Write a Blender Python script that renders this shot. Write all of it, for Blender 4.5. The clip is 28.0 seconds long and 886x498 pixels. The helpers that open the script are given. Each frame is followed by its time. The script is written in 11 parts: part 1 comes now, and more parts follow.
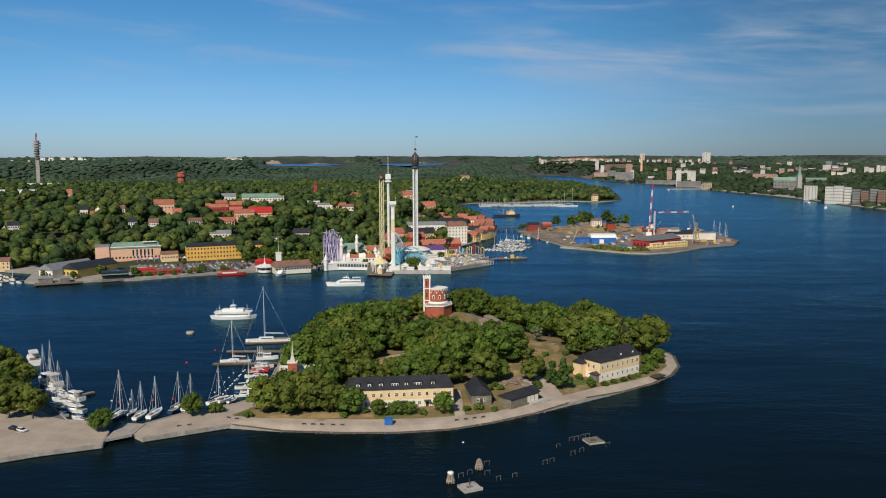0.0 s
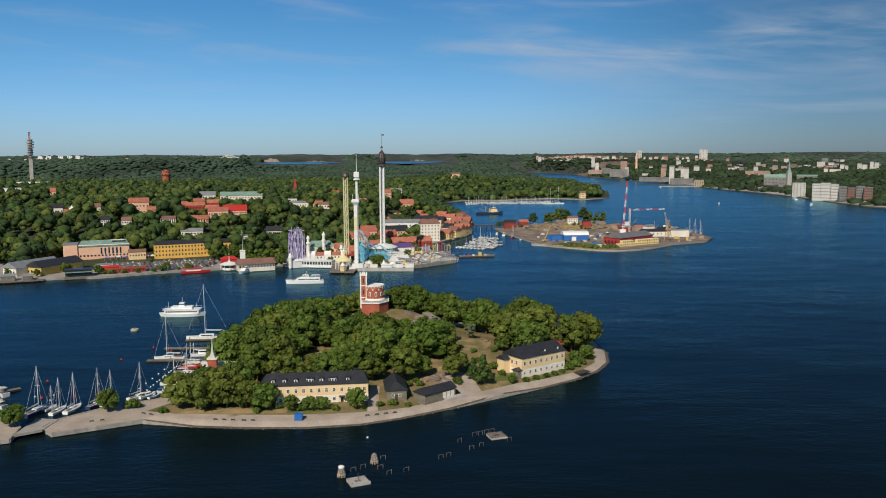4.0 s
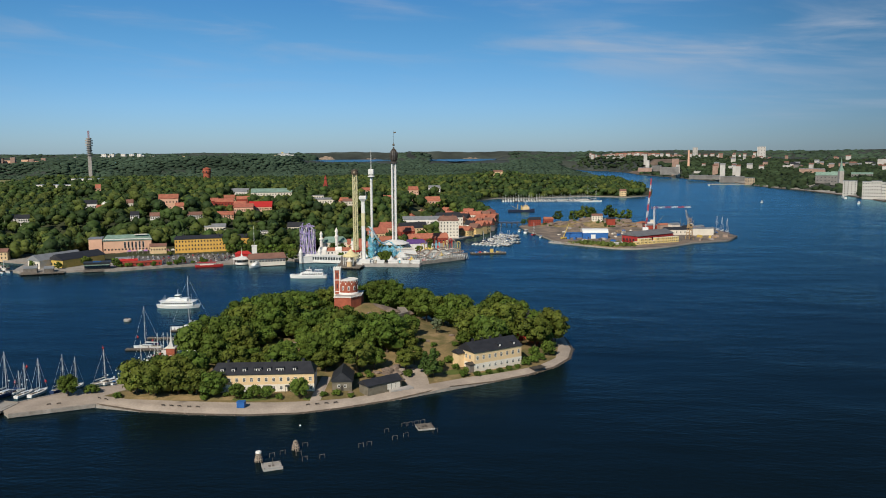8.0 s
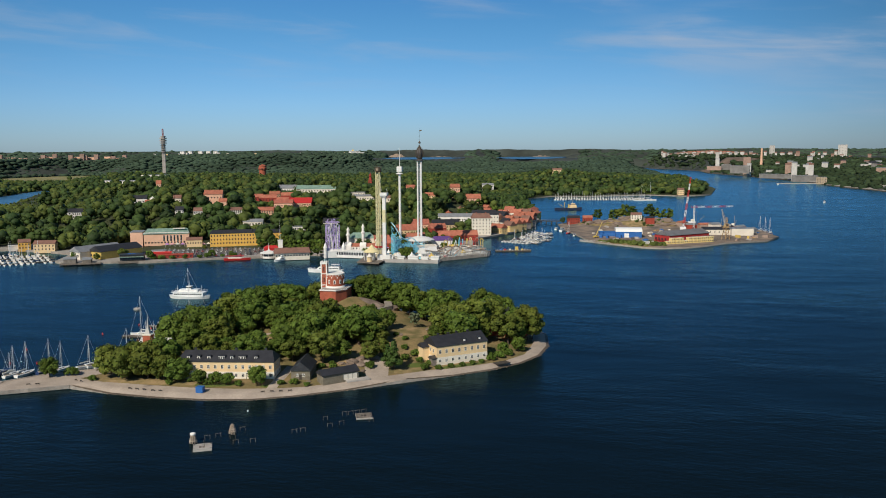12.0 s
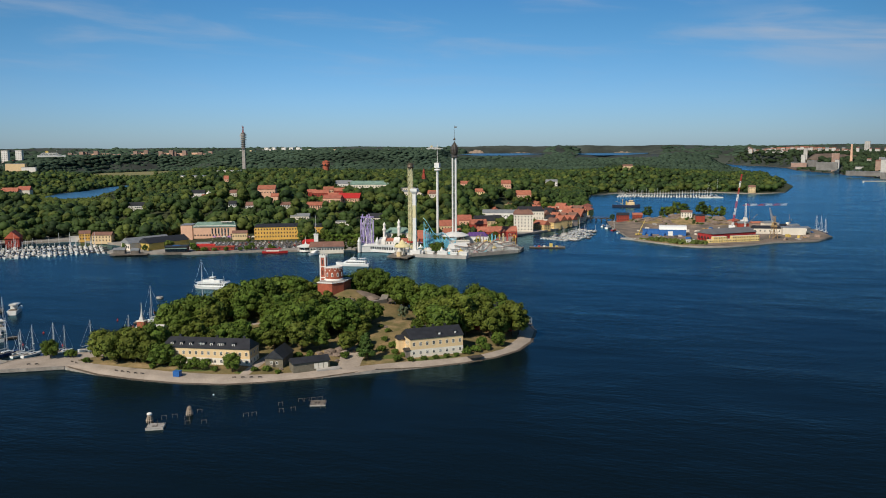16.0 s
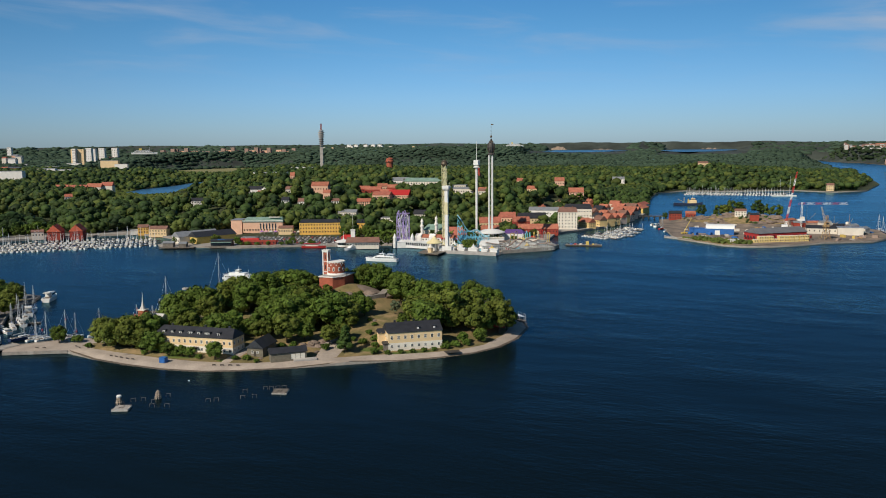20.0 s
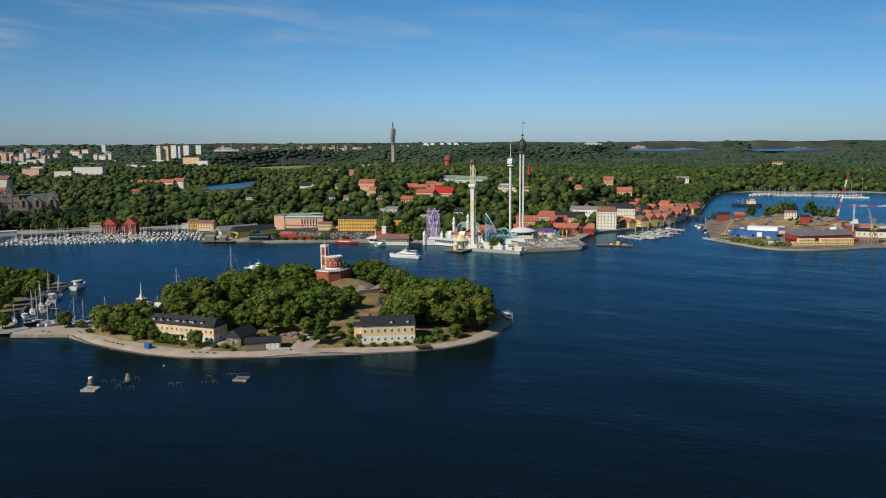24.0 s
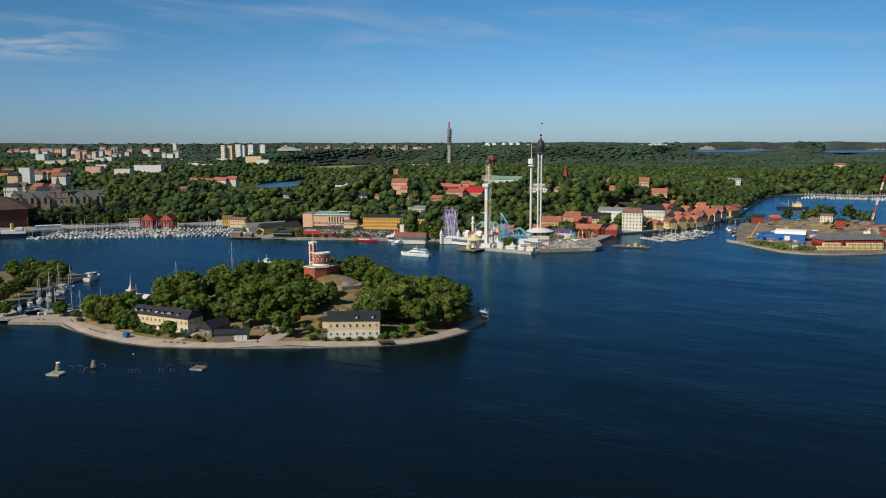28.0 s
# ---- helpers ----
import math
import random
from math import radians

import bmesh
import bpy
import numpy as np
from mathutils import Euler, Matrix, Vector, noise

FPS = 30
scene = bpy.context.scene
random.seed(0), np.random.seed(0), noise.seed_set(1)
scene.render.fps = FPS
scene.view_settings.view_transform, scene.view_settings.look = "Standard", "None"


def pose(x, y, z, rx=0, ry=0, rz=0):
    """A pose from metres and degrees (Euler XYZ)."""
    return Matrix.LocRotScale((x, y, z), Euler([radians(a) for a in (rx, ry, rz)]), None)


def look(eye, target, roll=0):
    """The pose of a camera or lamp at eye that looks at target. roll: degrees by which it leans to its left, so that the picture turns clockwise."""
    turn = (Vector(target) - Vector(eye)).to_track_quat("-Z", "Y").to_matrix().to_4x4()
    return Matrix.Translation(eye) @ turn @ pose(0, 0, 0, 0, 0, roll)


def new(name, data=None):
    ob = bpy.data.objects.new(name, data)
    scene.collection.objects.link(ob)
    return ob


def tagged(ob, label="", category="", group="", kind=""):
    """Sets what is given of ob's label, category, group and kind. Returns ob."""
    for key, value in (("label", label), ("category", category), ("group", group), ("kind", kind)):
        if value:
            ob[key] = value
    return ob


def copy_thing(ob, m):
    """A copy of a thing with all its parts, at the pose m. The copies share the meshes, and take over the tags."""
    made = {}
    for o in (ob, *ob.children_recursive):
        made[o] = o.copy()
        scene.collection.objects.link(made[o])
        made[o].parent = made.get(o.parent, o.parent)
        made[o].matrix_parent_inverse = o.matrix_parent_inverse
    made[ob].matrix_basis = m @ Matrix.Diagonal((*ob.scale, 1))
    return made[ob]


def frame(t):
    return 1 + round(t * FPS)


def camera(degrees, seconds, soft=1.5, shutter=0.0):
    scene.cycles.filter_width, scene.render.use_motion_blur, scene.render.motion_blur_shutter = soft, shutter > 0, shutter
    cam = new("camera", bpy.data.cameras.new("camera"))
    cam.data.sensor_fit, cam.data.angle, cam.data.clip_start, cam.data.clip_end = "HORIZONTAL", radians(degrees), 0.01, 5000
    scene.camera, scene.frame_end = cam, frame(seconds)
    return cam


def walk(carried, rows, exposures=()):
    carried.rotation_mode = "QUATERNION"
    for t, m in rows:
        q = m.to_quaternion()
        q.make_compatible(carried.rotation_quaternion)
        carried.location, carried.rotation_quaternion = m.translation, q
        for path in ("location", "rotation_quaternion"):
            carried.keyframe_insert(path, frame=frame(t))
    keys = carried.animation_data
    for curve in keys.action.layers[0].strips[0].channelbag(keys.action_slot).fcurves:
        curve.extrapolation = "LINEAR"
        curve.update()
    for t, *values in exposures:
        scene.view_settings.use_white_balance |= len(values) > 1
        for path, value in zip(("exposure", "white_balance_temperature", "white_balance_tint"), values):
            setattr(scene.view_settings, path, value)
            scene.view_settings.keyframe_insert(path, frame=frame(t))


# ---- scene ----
cam = camera(57.4, 28.0, soft=1.0)
METRES, EYE, TILT, LEAN, TURN = 350.0, 101.4, 0.0, 0.0, 0.0
ROWS = [
    (0.0, 0.0, 0.0, 0.0, -0.01, -6.64, 0.12),
    (0.5, 0.0083, -0.0006, 0.0003, 0.04, -6.67, 0.17),
    (1.0, 0.0184, -0.0017, 0.0005, 0.29, -6.7, 0.22),
    (1.5, 0.0301, -0.0026, 0.0003, 0.29, -6.72, 0.27),
    (2.0, 0.0432, -0.0037, 0.0001, 0.26, -6.73, 0.29),
    (2.5, 0.0576, -0.0046, 0.0, 0.24, -6.74, 0.28),
    (3.0, 0.0725, -0.0058, 0.0004, 0.2, -6.76, 0.26),
    (3.5, 0.0875, -0.0073, 0.0005, 0.17, -6.78, 0.25),
    (5.5, 0.151, -0.0125, -0.0018, 1.66, -6.85, 0.27),
    (6.0, 0.1681, -0.0147, -0.0017, 2.22, -6.86, 0.28),
    (6.5, 0.1853, -0.016, -0.002, 2.8, -6.88, 0.27),
    (7.0, 0.2027, -0.0178, -0.0018, 3.37, -6.91, 0.26),
    (7.5, 0.2204, -0.0194, -0.0017, 3.96, -6.92, 0.31),
    (8.0, 0.2382, -0.0209, -0.0015, 4.58, -6.94, 0.33),
    (8.5, 0.2564, -0.0224, -0.0016, 5.29, -6.96, 0.37),
    (9.0, 0.2742, -0.0232, -0.0018, 5.97, -6.98, 0.37),
    (9.5, 0.2926, -0.024, -0.002, 6.64, -6.98, 0.38),
    (10.0, 0.3113, -0.0244, -0.0023, 7.34, -6.98, 0.36),
    (10.5, 0.3301, -0.0245, -0.0022, 8.0, -6.99, 0.32),
    (11.0, 0.3487, -0.0246, -0.0024, 8.69, -7.02, 0.3),
    (11.5, 0.3673, -0.0243, -0.0024, 9.41, -7.04, 0.28),
    (12.0, 0.3857, -0.0239, -0.0022, 10.08, -7.07, 0.26),
    (12.5, 0.4042, -0.0233, -0.0018, 10.82, -7.1, 0.26),
    (14.5, 0.4786, -0.0186, -0.0018, 13.9, -7.23, 0.31),
    (15.0, 0.4974, -0.0164, -0.0018, 14.68, -7.26, 0.32),
    (15.5, 0.5166, -0.0145, -0.0018, 15.48, -7.29, 0.32),
    (16.0, 0.5353, -0.0117, -0.0015, 16.28, -7.32, 0.3),
    (16.5, 0.5542, -0.009, -0.0012, 17.06, -7.36, 0.3),
    (17.0, 0.5728, -0.006, -0.0012, 17.85, -7.41, 0.33),
    (17.5, 0.5913, -0.0027, -0.001, 18.64, -7.44, 0.37),
    (18.0, 0.6099, 0.0011, -0.001, 19.46, -7.46, 0.4),
    (18.5, 0.6284, 0.005, -0.0008, 20.26, -7.48, 0.44),
    (19.0, 0.6472, 0.0094, -0.0005, 21.07, -7.49, 0.44),
    (19.5, 0.6657, 0.0142, -0.0004, 21.87, -7.51, 0.44),
    (20.0, 0.6841, 0.0192, -0.0003, 22.63, -7.51, 0.45),
    (20.5, 0.7026, 0.0245, -0.0004, 23.4, -7.52, 0.47),
    (21.0, 0.7211, 0.03, -0.0005, 24.16, -7.52, 0.48),
    (21.5, 0.7395, 0.0357, -0.0011, 24.92, -7.54, 0.47),
    (23.5, 0.8162, 0.0601, -0.0007, 28.0, -7.59, 0.34),
    (24.0, 0.8341, 0.0674, -0.0005, 28.73, -7.6, 0.31),
    (24.5, 0.8516, 0.0747, -0.0007, 29.45, -7.62, 0.28),
    (25.0, 0.8692, 0.0821, -0.0007, 30.1, -7.63, 0.25),
    (25.5, 0.8869, 0.0894, -0.0008, 30.65, -7.62, 0.23),
    (26.0, 0.9042, 0.0971, -0.0011, 31.19, -7.62, 0.23),
    (26.5, 0.9215, 0.1051, -0.0016, 31.85, -7.61, 0.2),
    (27.0, 0.9388, 0.1132, -0.0019, 32.49, -7.6, 0.17),
    (27.5, 0.9561, 0.1216, -0.0018, 33.13, -7.58, 0.16),
    (28.0, 0.9737, 0.1304, -0.0014, 33.8, -7.58, 0.13),
]
walk(cam, [(t, pose(0, 0, EYE, TILT, LEAN, TURN) @ pose(METRES * x, METRES * y, METRES * z, 90 + pitch, roll, yaw)) for t, x, y, z, yaw, pitch, roll in ROWS])

# ---- light: afternoon sun from behind and left, clear sky with thin high cloud ----
SUN_DIR = Vector((-0.34, -0.94, 0.82)).normalized()
sun_data = bpy.data.lights.new("sun", "SUN")
sun_data.energy, sun_data.angle, sun_data.color = 4.3, radians(0.6), (1.0, 0.91, 0.77)
sun = new("sun", sun_data)
sun.matrix_world = look(SUN_DIR * 600, (0, 0, 0))

world = bpy.data.worlds.new("sky")
scene.world = world
world.use_nodes = True
wt = world.node_tree
wt.nodes.clear()


def wnode(kind, **props):
    n = wt.nodes.new(kind)
    for k, v in props.items():
        n.inputs[k].default_value = v
    return n


def wmath(op, a, b=None, c=None):
    n = wt.nodes.new("ShaderNodeMath")
    n.operation = op
    for i, v in enumerate((a, b, c)):
        if v is None:
            continue
        if isinstance(v, (int, float)):
            n.inputs[i].default_value = v
        else:
            wt.links.new(v, n.inputs[i])
    return n.outputs[0]


def wsmooth(v, lo, hi):
    n = wt.nodes.new("ShaderNodeMapRange")
    n.interpolation_type = "SMOOTHSTEP"
    wt.links.new(v, n.inputs["Value"])
    n.inputs["From Min"].default_value, n.inputs["From Max"].default_value = lo, hi
    return n.outputs["Result"]


sky = wt.nodes.new("ShaderNodeTexSky")
sky.sky_type = "NISHITA"
sky.sun_disc = False
sky.sun_elevation = math.asin(SUN_DIR.z)
sky.sun_rotation = (-math.atan2(SUN_DIR.x, SUN_DIR.y)) % (2 * math.pi)
sky.altitude, sky.air_density, sky.dust_density, sky.ozone_density = 0, 1.0, 0.25, 4.0
coord = wt.nodes.new("ShaderNodeTexCoord")
sep = wt.nodes.new("ShaderNodeSeparateXYZ")
wt.links.new(coord.outputs["Generated"], sep.inputs[0])
az = wmath("ARCTAN2", sep.outputs["X"], sep.outputs["Y"])
el = wmath("ARCSINE", sep.outputs["Z"])


def streaks(sx, sy, slant, seed, detail=5.0, rough=0.55):
    cmb = wt.nodes.new("ShaderNodeCombineXYZ")
    wt.links.new(wmath("MULTIPLY", az, sx), cmb.inputs[0])
    wt.links.new(wmath("MULTIPLY", wmath("ADD", el, wmath("MULTIPLY", az, slant)), sy), cmb.inputs[1])
    cmb.inputs[2].default_value = seed
    nz = wnode("ShaderNodeTexNoise", Scale=1.0, Detail=detail, Roughness=rough)
    nz.inputs["Distortion"].default_value = 0.4
    wt.links.new(cmb.outputs[0], nz.inputs["Vector"])
    return nz.outputs["Fac"]


def window(lo, hi, soft, v):
    return wmath("MULTIPLY", wsmooth(v, lo - soft, lo + soft), wmath("SUBTRACT", 1.0, wsmooth(v, hi - soft, hi + soft)))


thin = wmath("MULTIPLY", wsmooth(streaks(5.0, 34.0, 0.06, 2.3), 0.47, 0.85), 0.42)
thin = wmath("MULTIPLY", thin, wsmooth(el, 0.03, 0.14))
bank = wmath("MULTIPLY", wsmooth(streaks(5.0, 36.0, 0.08, 7.7), 0.38, 0.66), 0.5)
bank = wmath("MULTIPLY", bank, wmath("MULTIPLY", window(0.06, 1.2, 0.09, az), window(0.082, 0.148, 0.022, wmath("ADD", el, wmath("MULTIPLY", az, -0.02)))))
low = wmath("MULTIPLY", wsmooth(streaks(4.0, 40.0, 0.03, 4.1), 0.40, 0.75), 0.35)
low = wmath("MULTIPLY", low, wmath("MULTIPLY", window(0.2, 1.5, 0.12, az), window(0.03, 0.09, 0.025, el)))
west = wmath("MULTIPLY", wsmooth(streaks(9.0, 55.0, -0.05, 9.2), 0.42, 0.6), 0.75)
west = wmath("MULTIPLY", west, wmath("MULTIPLY", window(-1.35, -0.99, 0.05, az), window(0.092, 0.122, 0.01, el)))
cloud = wmath("MINIMUM", wmath("ADD", wmath("ADD", thin, bank), wmath("ADD", low, west)), 0.9)
hsv = wnode("ShaderNodeHueSaturation", Saturation=1.25, Value=0.95)
wt.links.new(sky.outputs[0], hsv.inputs["Color"])
mixc = wt.nodes.new("ShaderNodeMix")
mixc.data_type = "RGBA"
wt.links.new(cloud, mixc.inputs["Factor"])
tintc = wt.nodes.new("ShaderNodeMix")
tintc.data_type, tintc.blend_type = "RGBA", "MULTIPLY"
tintc.inputs["Factor"].default_value = 1.0
haze = wt.nodes.new("ShaderNodeMix")
haze.data_type = "RGBA"
wt.links.new(wsmooth(el, 0.0, 0.16), haze.inputs["Factor"])
haze.inputs["A"].default_value, haze.inputs["B"].default_value = (0.56, 0.80, 1.30, 1), (0.57, 0.85, 1.03, 1)
side = wmath("ADD", wmath("MULTIPLY", wsmooth(wmath("MULTIPLY", az, -1.0), 0.35, 1.1), -0.22), wmath("MULTIPLY", wsmooth(az, 0.05, 0.5), -0.32))
dim = wnode("ShaderNodeHueSaturation", Saturation=1.0)
wt.links.new(wmath("ADD", 1.0, side), dim.inputs["Value"])
deep = wt.nodes.new("ShaderNodeMix")
deep.data_type = "RGBA"
wt.links.new(wsmooth(el, 0.17, 0.42), deep.inputs["Factor"])
wt.links.new(haze.outputs["Result"], deep.inputs["A"])
deep.inputs["B"].default_value = (0.52, 0.80, 0.80, 1)
wt.links.new(deep.outputs["Result"], dim.inputs["Color"])
wt.links.new(dim.outputs[0], tintc.inputs["B"])
wt.links.new(hsv.outputs[0], tintc.inputs["A"])
wt.links.new(tintc.outputs["Result"], mixc.inputs["A"])
mixc.inputs["B"].default_value = (4.9, 5.7, 7.0, 1)
bg = wt.nodes.new("ShaderNodeBackground")
bg.inputs["Strength"].default_value = 0.08
wt.links.new(mixc.outputs["Result"], bg.inputs["Color"])
wt.links.new(bg.outputs[0], wt.nodes.new("ShaderNodeOutputWorld").inputs["Surface"])
scene.view_settings.exposure = 0.0

# ---- materials ----
MATS = {}


def mat(name, col, rough=0.8, metal=0.0, var=0.18, size=1.5, fine=0.12, bump=0.0, island=0.0, each=0.0, tint=None, spec=0.4):
    """col: base colour; var, size: broad variation and its metres; fine: grain; island / each: spread per island / per object; tint: colour of stains."""
    if name in MATS:
        return MATS[name]
    m = bpy.data.materials.new(name)
    m.use_nodes = True
    nt = m.node_tree
    b = nt.nodes["Principled BSDF"]
    b.inputs["Roughness"].default_value, b.inputs["Metallic"].default_value = rough, metal
    b.inputs["Specular IOR Level"].default_value = spec
    geo = nt.nodes.new("ShaderNodeNewGeometry")

    def noise_at(metres, detail):
        n = nt.nodes.new("ShaderNodeTexNoise")
        n.inputs["Scale"].default_value, n.inputs["Detail"].default_value = 1.0 / metres, detail
        nt.links.new(geo.outputs["Position"], n.inputs["Vector"])
        return n.outputs["Fac"]

    def mix(kind, fac, a, bcol):
        n = nt.nodes.new("ShaderNodeMix")
        n.data_type, n.blend_type = "RGBA", kind
        for slot, v in (("Factor", fac), ("A", a), ("B", bcol)):
            if isinstance(v, (int, float)):
                n.inputs[slot].default_value = v
            elif isinstance(v, tuple):
                n.inputs[slot].default_value = (*v, 1)
            else:
                nt.links.new(v, n.inputs[slot])
        return n.outputs["Result"]

    def spread(v, lo, hi, out_lo, out_hi):
        n = nt.nodes.new("ShaderNodeMapRange")
        nt.links.new(v, n.inputs["Value"])
        for k, x in (("From Min", lo), ("From Max", hi), ("To Min", out_lo), ("To Max", out_hi)):
            n.inputs[k].default_value = x
        return n.outputs["Result"]

    dark = tuple(c * (1 - var) for c in col)
    light = tuple(min(1.0, c * (1 + var)) for c in col)
    if tint:
        dark = tint
    c = mix("MIX", spread(noise_at(size, 3), 0.32, 0.68, 0, 1), dark, light)
    grain = noise_at(size / 9, 4)
    if fine:
        c = mix("MULTIPLY", 1.0, c, mix("MIX", spread(grain, 0.3, 0.7, 0, 1), (1 - fine,) * 3, (1.0,) * 3))
    for amount, kind, socket in ((island, "ShaderNodeNewGeometry", "Random Per Island"), (each, "ShaderNodeObjectInfo", "Random")):
        if amount:
            src = nt.nodes.new(kind).outputs[socket]
            hv = nt.nodes.new("ShaderNodeHueSaturation")
            nt.links.new(spread(src, 0, 1, 0.5 - 0.016 * amount, 0.5 + 0.014 * amount), hv.inputs["Hue"])
            wn = nt.nodes.new("ShaderNodeTexWhiteNoise")
            wn.noise_dimensions = "1D"
            nt.links.new(src, wn.inputs["W"])
            nt.links.new(spread(wn.outputs["Value"], 0, 1, 1 - 0.45 * amount, 1 + 0.45 * amount), hv.inputs["Value"])
            nt.links.new(c, hv.inputs["Color"])
            c = hv.outputs[0]
    nt.links.new(c, b.inputs["Base Color"])
    if bump:
        bp = nt.nodes.new("ShaderNodeBump")
        bp.inputs["Strength"].default_value, bp.inputs["Distance"].default_value = 0.6, bump
        nt.links.new(grain, bp.inputs["Height"])
        nt.links.new(bp.outputs[0], b.inputs["Normal"])
    MATS[name] = m
    return m


LEAF = mat("leaf", (0.084, 0.128, 0.022), 0.6, var=0.3, size=4, fine=0.2, island=0.55, each=0.5, spec=0.1)
LEAF_OLIVE = mat("leaf_olive", (0.106, 0.132, 0.024), 0.6, var=0.3, size=3, fine=0.2, island=0.5, each=0.4, spec=0.1)
LEAF_GREY = mat("leaf_grey", (0.13, 0.16, 0.09), 0.6, var=0.25, size=3, fine=0.25, island=0.4, each=0.2, spec=0.1)
LEAF_DARK = mat("leaf_dark", (0.048, 0.085, 0.016), 0.65, var=0.3, size=3, fine=0.3, island=0.5, each=0.3, spec=0.2)
WOODS = mat("woods_leaf", (0.051, 0.085, 0.020), 0.7, var=0.32, size=22, fine=0.3, island=0.5, spec=0.2)
WOODS_LIGHT = mat("woods_light_leaf", (0.090, 0.116, 0.024), 0.7, var=0.3, size=22, fine=0.3, island=0.45, spec=0.2)
WOODS_DARK = mat("woods_dark_leaf", (0.030, 0.055, 0.016), 0.7, var=0.3, size=22, fine=0.3, island=0.6, spec=0.2)
WOODS_SHORE = mat("shore_slope_leaf", (0.038, 0.060, 0.028), 0.8, var=0.4, size=90, fine=0.3, island=0.6, spec=0.1)
# far leaves bluer than the near woods: distance haze put into the base colour
WOODS_FAR = mat("woods_far_leaf_hazed", (0.050, 0.080, 0.052), 0.85, var=0.3, size=160, fine=0.15, island=0.22, spec=0.1)
HILL_ROCK = mat("hill_rock", (0.17, 0.125, 0.095), 0.95, var=0.35, size=60, fine=0.35)
SAND_CLIFF = mat("sand_cliff", (0.36, 0.27, 0.20), 0.95, var=0.25, size=40, fine=0.3)
BARK = mat("bark", (0.10, 0.075, 0.055), 0.9, size=0.6, fine=0.3)
WET = mat("wet_shore_pebbles", (0.12, 0.095, 0.07), 0.7, var=0.3, size=2, fine=0.3, bump=0.1)
SANDSTONE = mat("brown_sandstone", (0.40, 0.31, 0.22), 0.9, var=0.15, size=5, fine=0.15)
DARKROOF = mat("dark_lead_roof", (0.11, 0.12, 0.12), 0.6, var=0.2, size=5, fine=0.2)
GRAVEL = mat("gravel", (0.415, 0.345, 0.285), 0.95, var=0.12, size=7, fine=0.18, bump=0.05)
GRASS = mat("grass", (0.25, 0.175, 0.080), 0.95, var=0.2, size=9, fine=0.3, bump=0.1, tint=(0.14, 0.125, 0.045))
DRY = mat("dry_grass", (0.34, 0.235, 0.12), 0.95, var=0.2, size=6, fine=0.25, bump=0.1, tint=(0.16, 0.14, 0.05))
LAWN = mat("lawn", (0.10, 0.13, 0.025), 0.95, var=0.25, size=4, fine=0.25, bump=0.1)
ROCK = mat("rock", (0.25, 0.19, 0.15), 0.9, var=0.25, size=4, fine=0.3, bump=0.3)
FOREST_FLOOR = mat("forest_floor", (0.045, 0.055, 0.022), 0.95, var=0.4, size=30, fine=0.3)
# same cool tone as the far woods, with their haze in the colour
FAR_GROUND = mat("far_ground_hazed", (0.056, 0.068, 0.056), 0.95, var=0.45, size=220, fine=0.4)
FIELD = mat("dry_field", (0.26, 0.22, 0.11), 0.95, var=0.2, size=90, fine=0.2, tint=(0.17, 0.19, 0.06))
STONE = mat("quay_stone", (0.34, 0.30, 0.26), 0.9, var=0.2, size=3, fine=0.25, bump=0.05, each=0.25)
YARD = mat("worn_yard", (0.27, 0.205, 0.155), 0.95, var=0.25, size=14, fine=0.3, tint=(0.13, 0.115, 0.10))
PAVING = mat("paving", (0.34, 0.315, 0.285), 0.9, var=0.15, size=8, fine=0.15)
ASPHALT = mat("asphalt", (0.15, 0.14, 0.135), 0.9, var=0.2, size=10, fine=0.2)
TIMBER = mat("weathered_timber", (0.21, 0.18, 0.15), 0.9, var=0.25, size=2, fine=0.3, each=0.3)
TIMBER_DARK = mat("dark_timber", (0.07, 0.06, 0.05), 0.9, var=0.25, size=2, fine=0.3)
CREAM = mat("cream_plaster", (0.76, 0.56, 0.32), 0.85, var=0.06, size=5, fine=0.07)
OFFWHITE = mat("off_white_render", (0.52, 0.50, 0.47), 0.85, var=0.1, size=12, fine=0.1, each=0.25)
DARKCONC = mat("dark_industrial_concrete", (0.22, 0.21, 0.20), 0.9, var=0.2, size=12, fine=0.2, each=0.3)
DUSKY = mat("dusky_brick", (0.36, 0.24, 0.19), 0.9, var=0.15, size=10, fine=0.15, each=0.25)
GREYROOF = mat("grey_sheet_roof", (0.16, 0.16, 0.17), 0.6, var=0.15, size=5, fine=0.15)
WHITE = mat("white_plaster", (0.80, 0.77, 0.72), 0.8, var=0.05, size=4, fine=0.06)
PALE = mat("pale_plaster", (0.74, 0.68, 0.58), 0.85, var=0.07, size=6, fine=0.07, each=0.12)
YELLOW = mat("yellow_plaster", (0.74, 0.43, 0.10), 0.85, var=0.08, size=5, fine=0.08, each=0.12)
ORANGE = mat("orange_plaster", (0.74, 0.45, 0.31), 0.85, var=0.08, size=6, fine=0.08, each=0.12)
BRICK = mat("red_brick", (0.42, 0.115, 0.065), 0.85, var=0.15, size=2.5, fine=0.25, bump=0.02)
FALU = mat("falu_red_boards", (0.34, 0.055, 0.035), 0.85, var=0.15, size=3, fine=0.2, each=0.15)
GREYWOOD = mat("grey_boards", (0.20, 0.175, 0.13), 0.9, var=0.2, size=2, fine=0.25)
SLATE = mat("black_roof", (0.035, 0.036, 0.042), 0.5, var=0.2, size=3, fine=0.25)
TILE = mat("red_tile_roof", (0.44, 0.15, 0.095), 0.85, var=0.2, size=3, fine=0.3, bump=0.04, each=0.25)
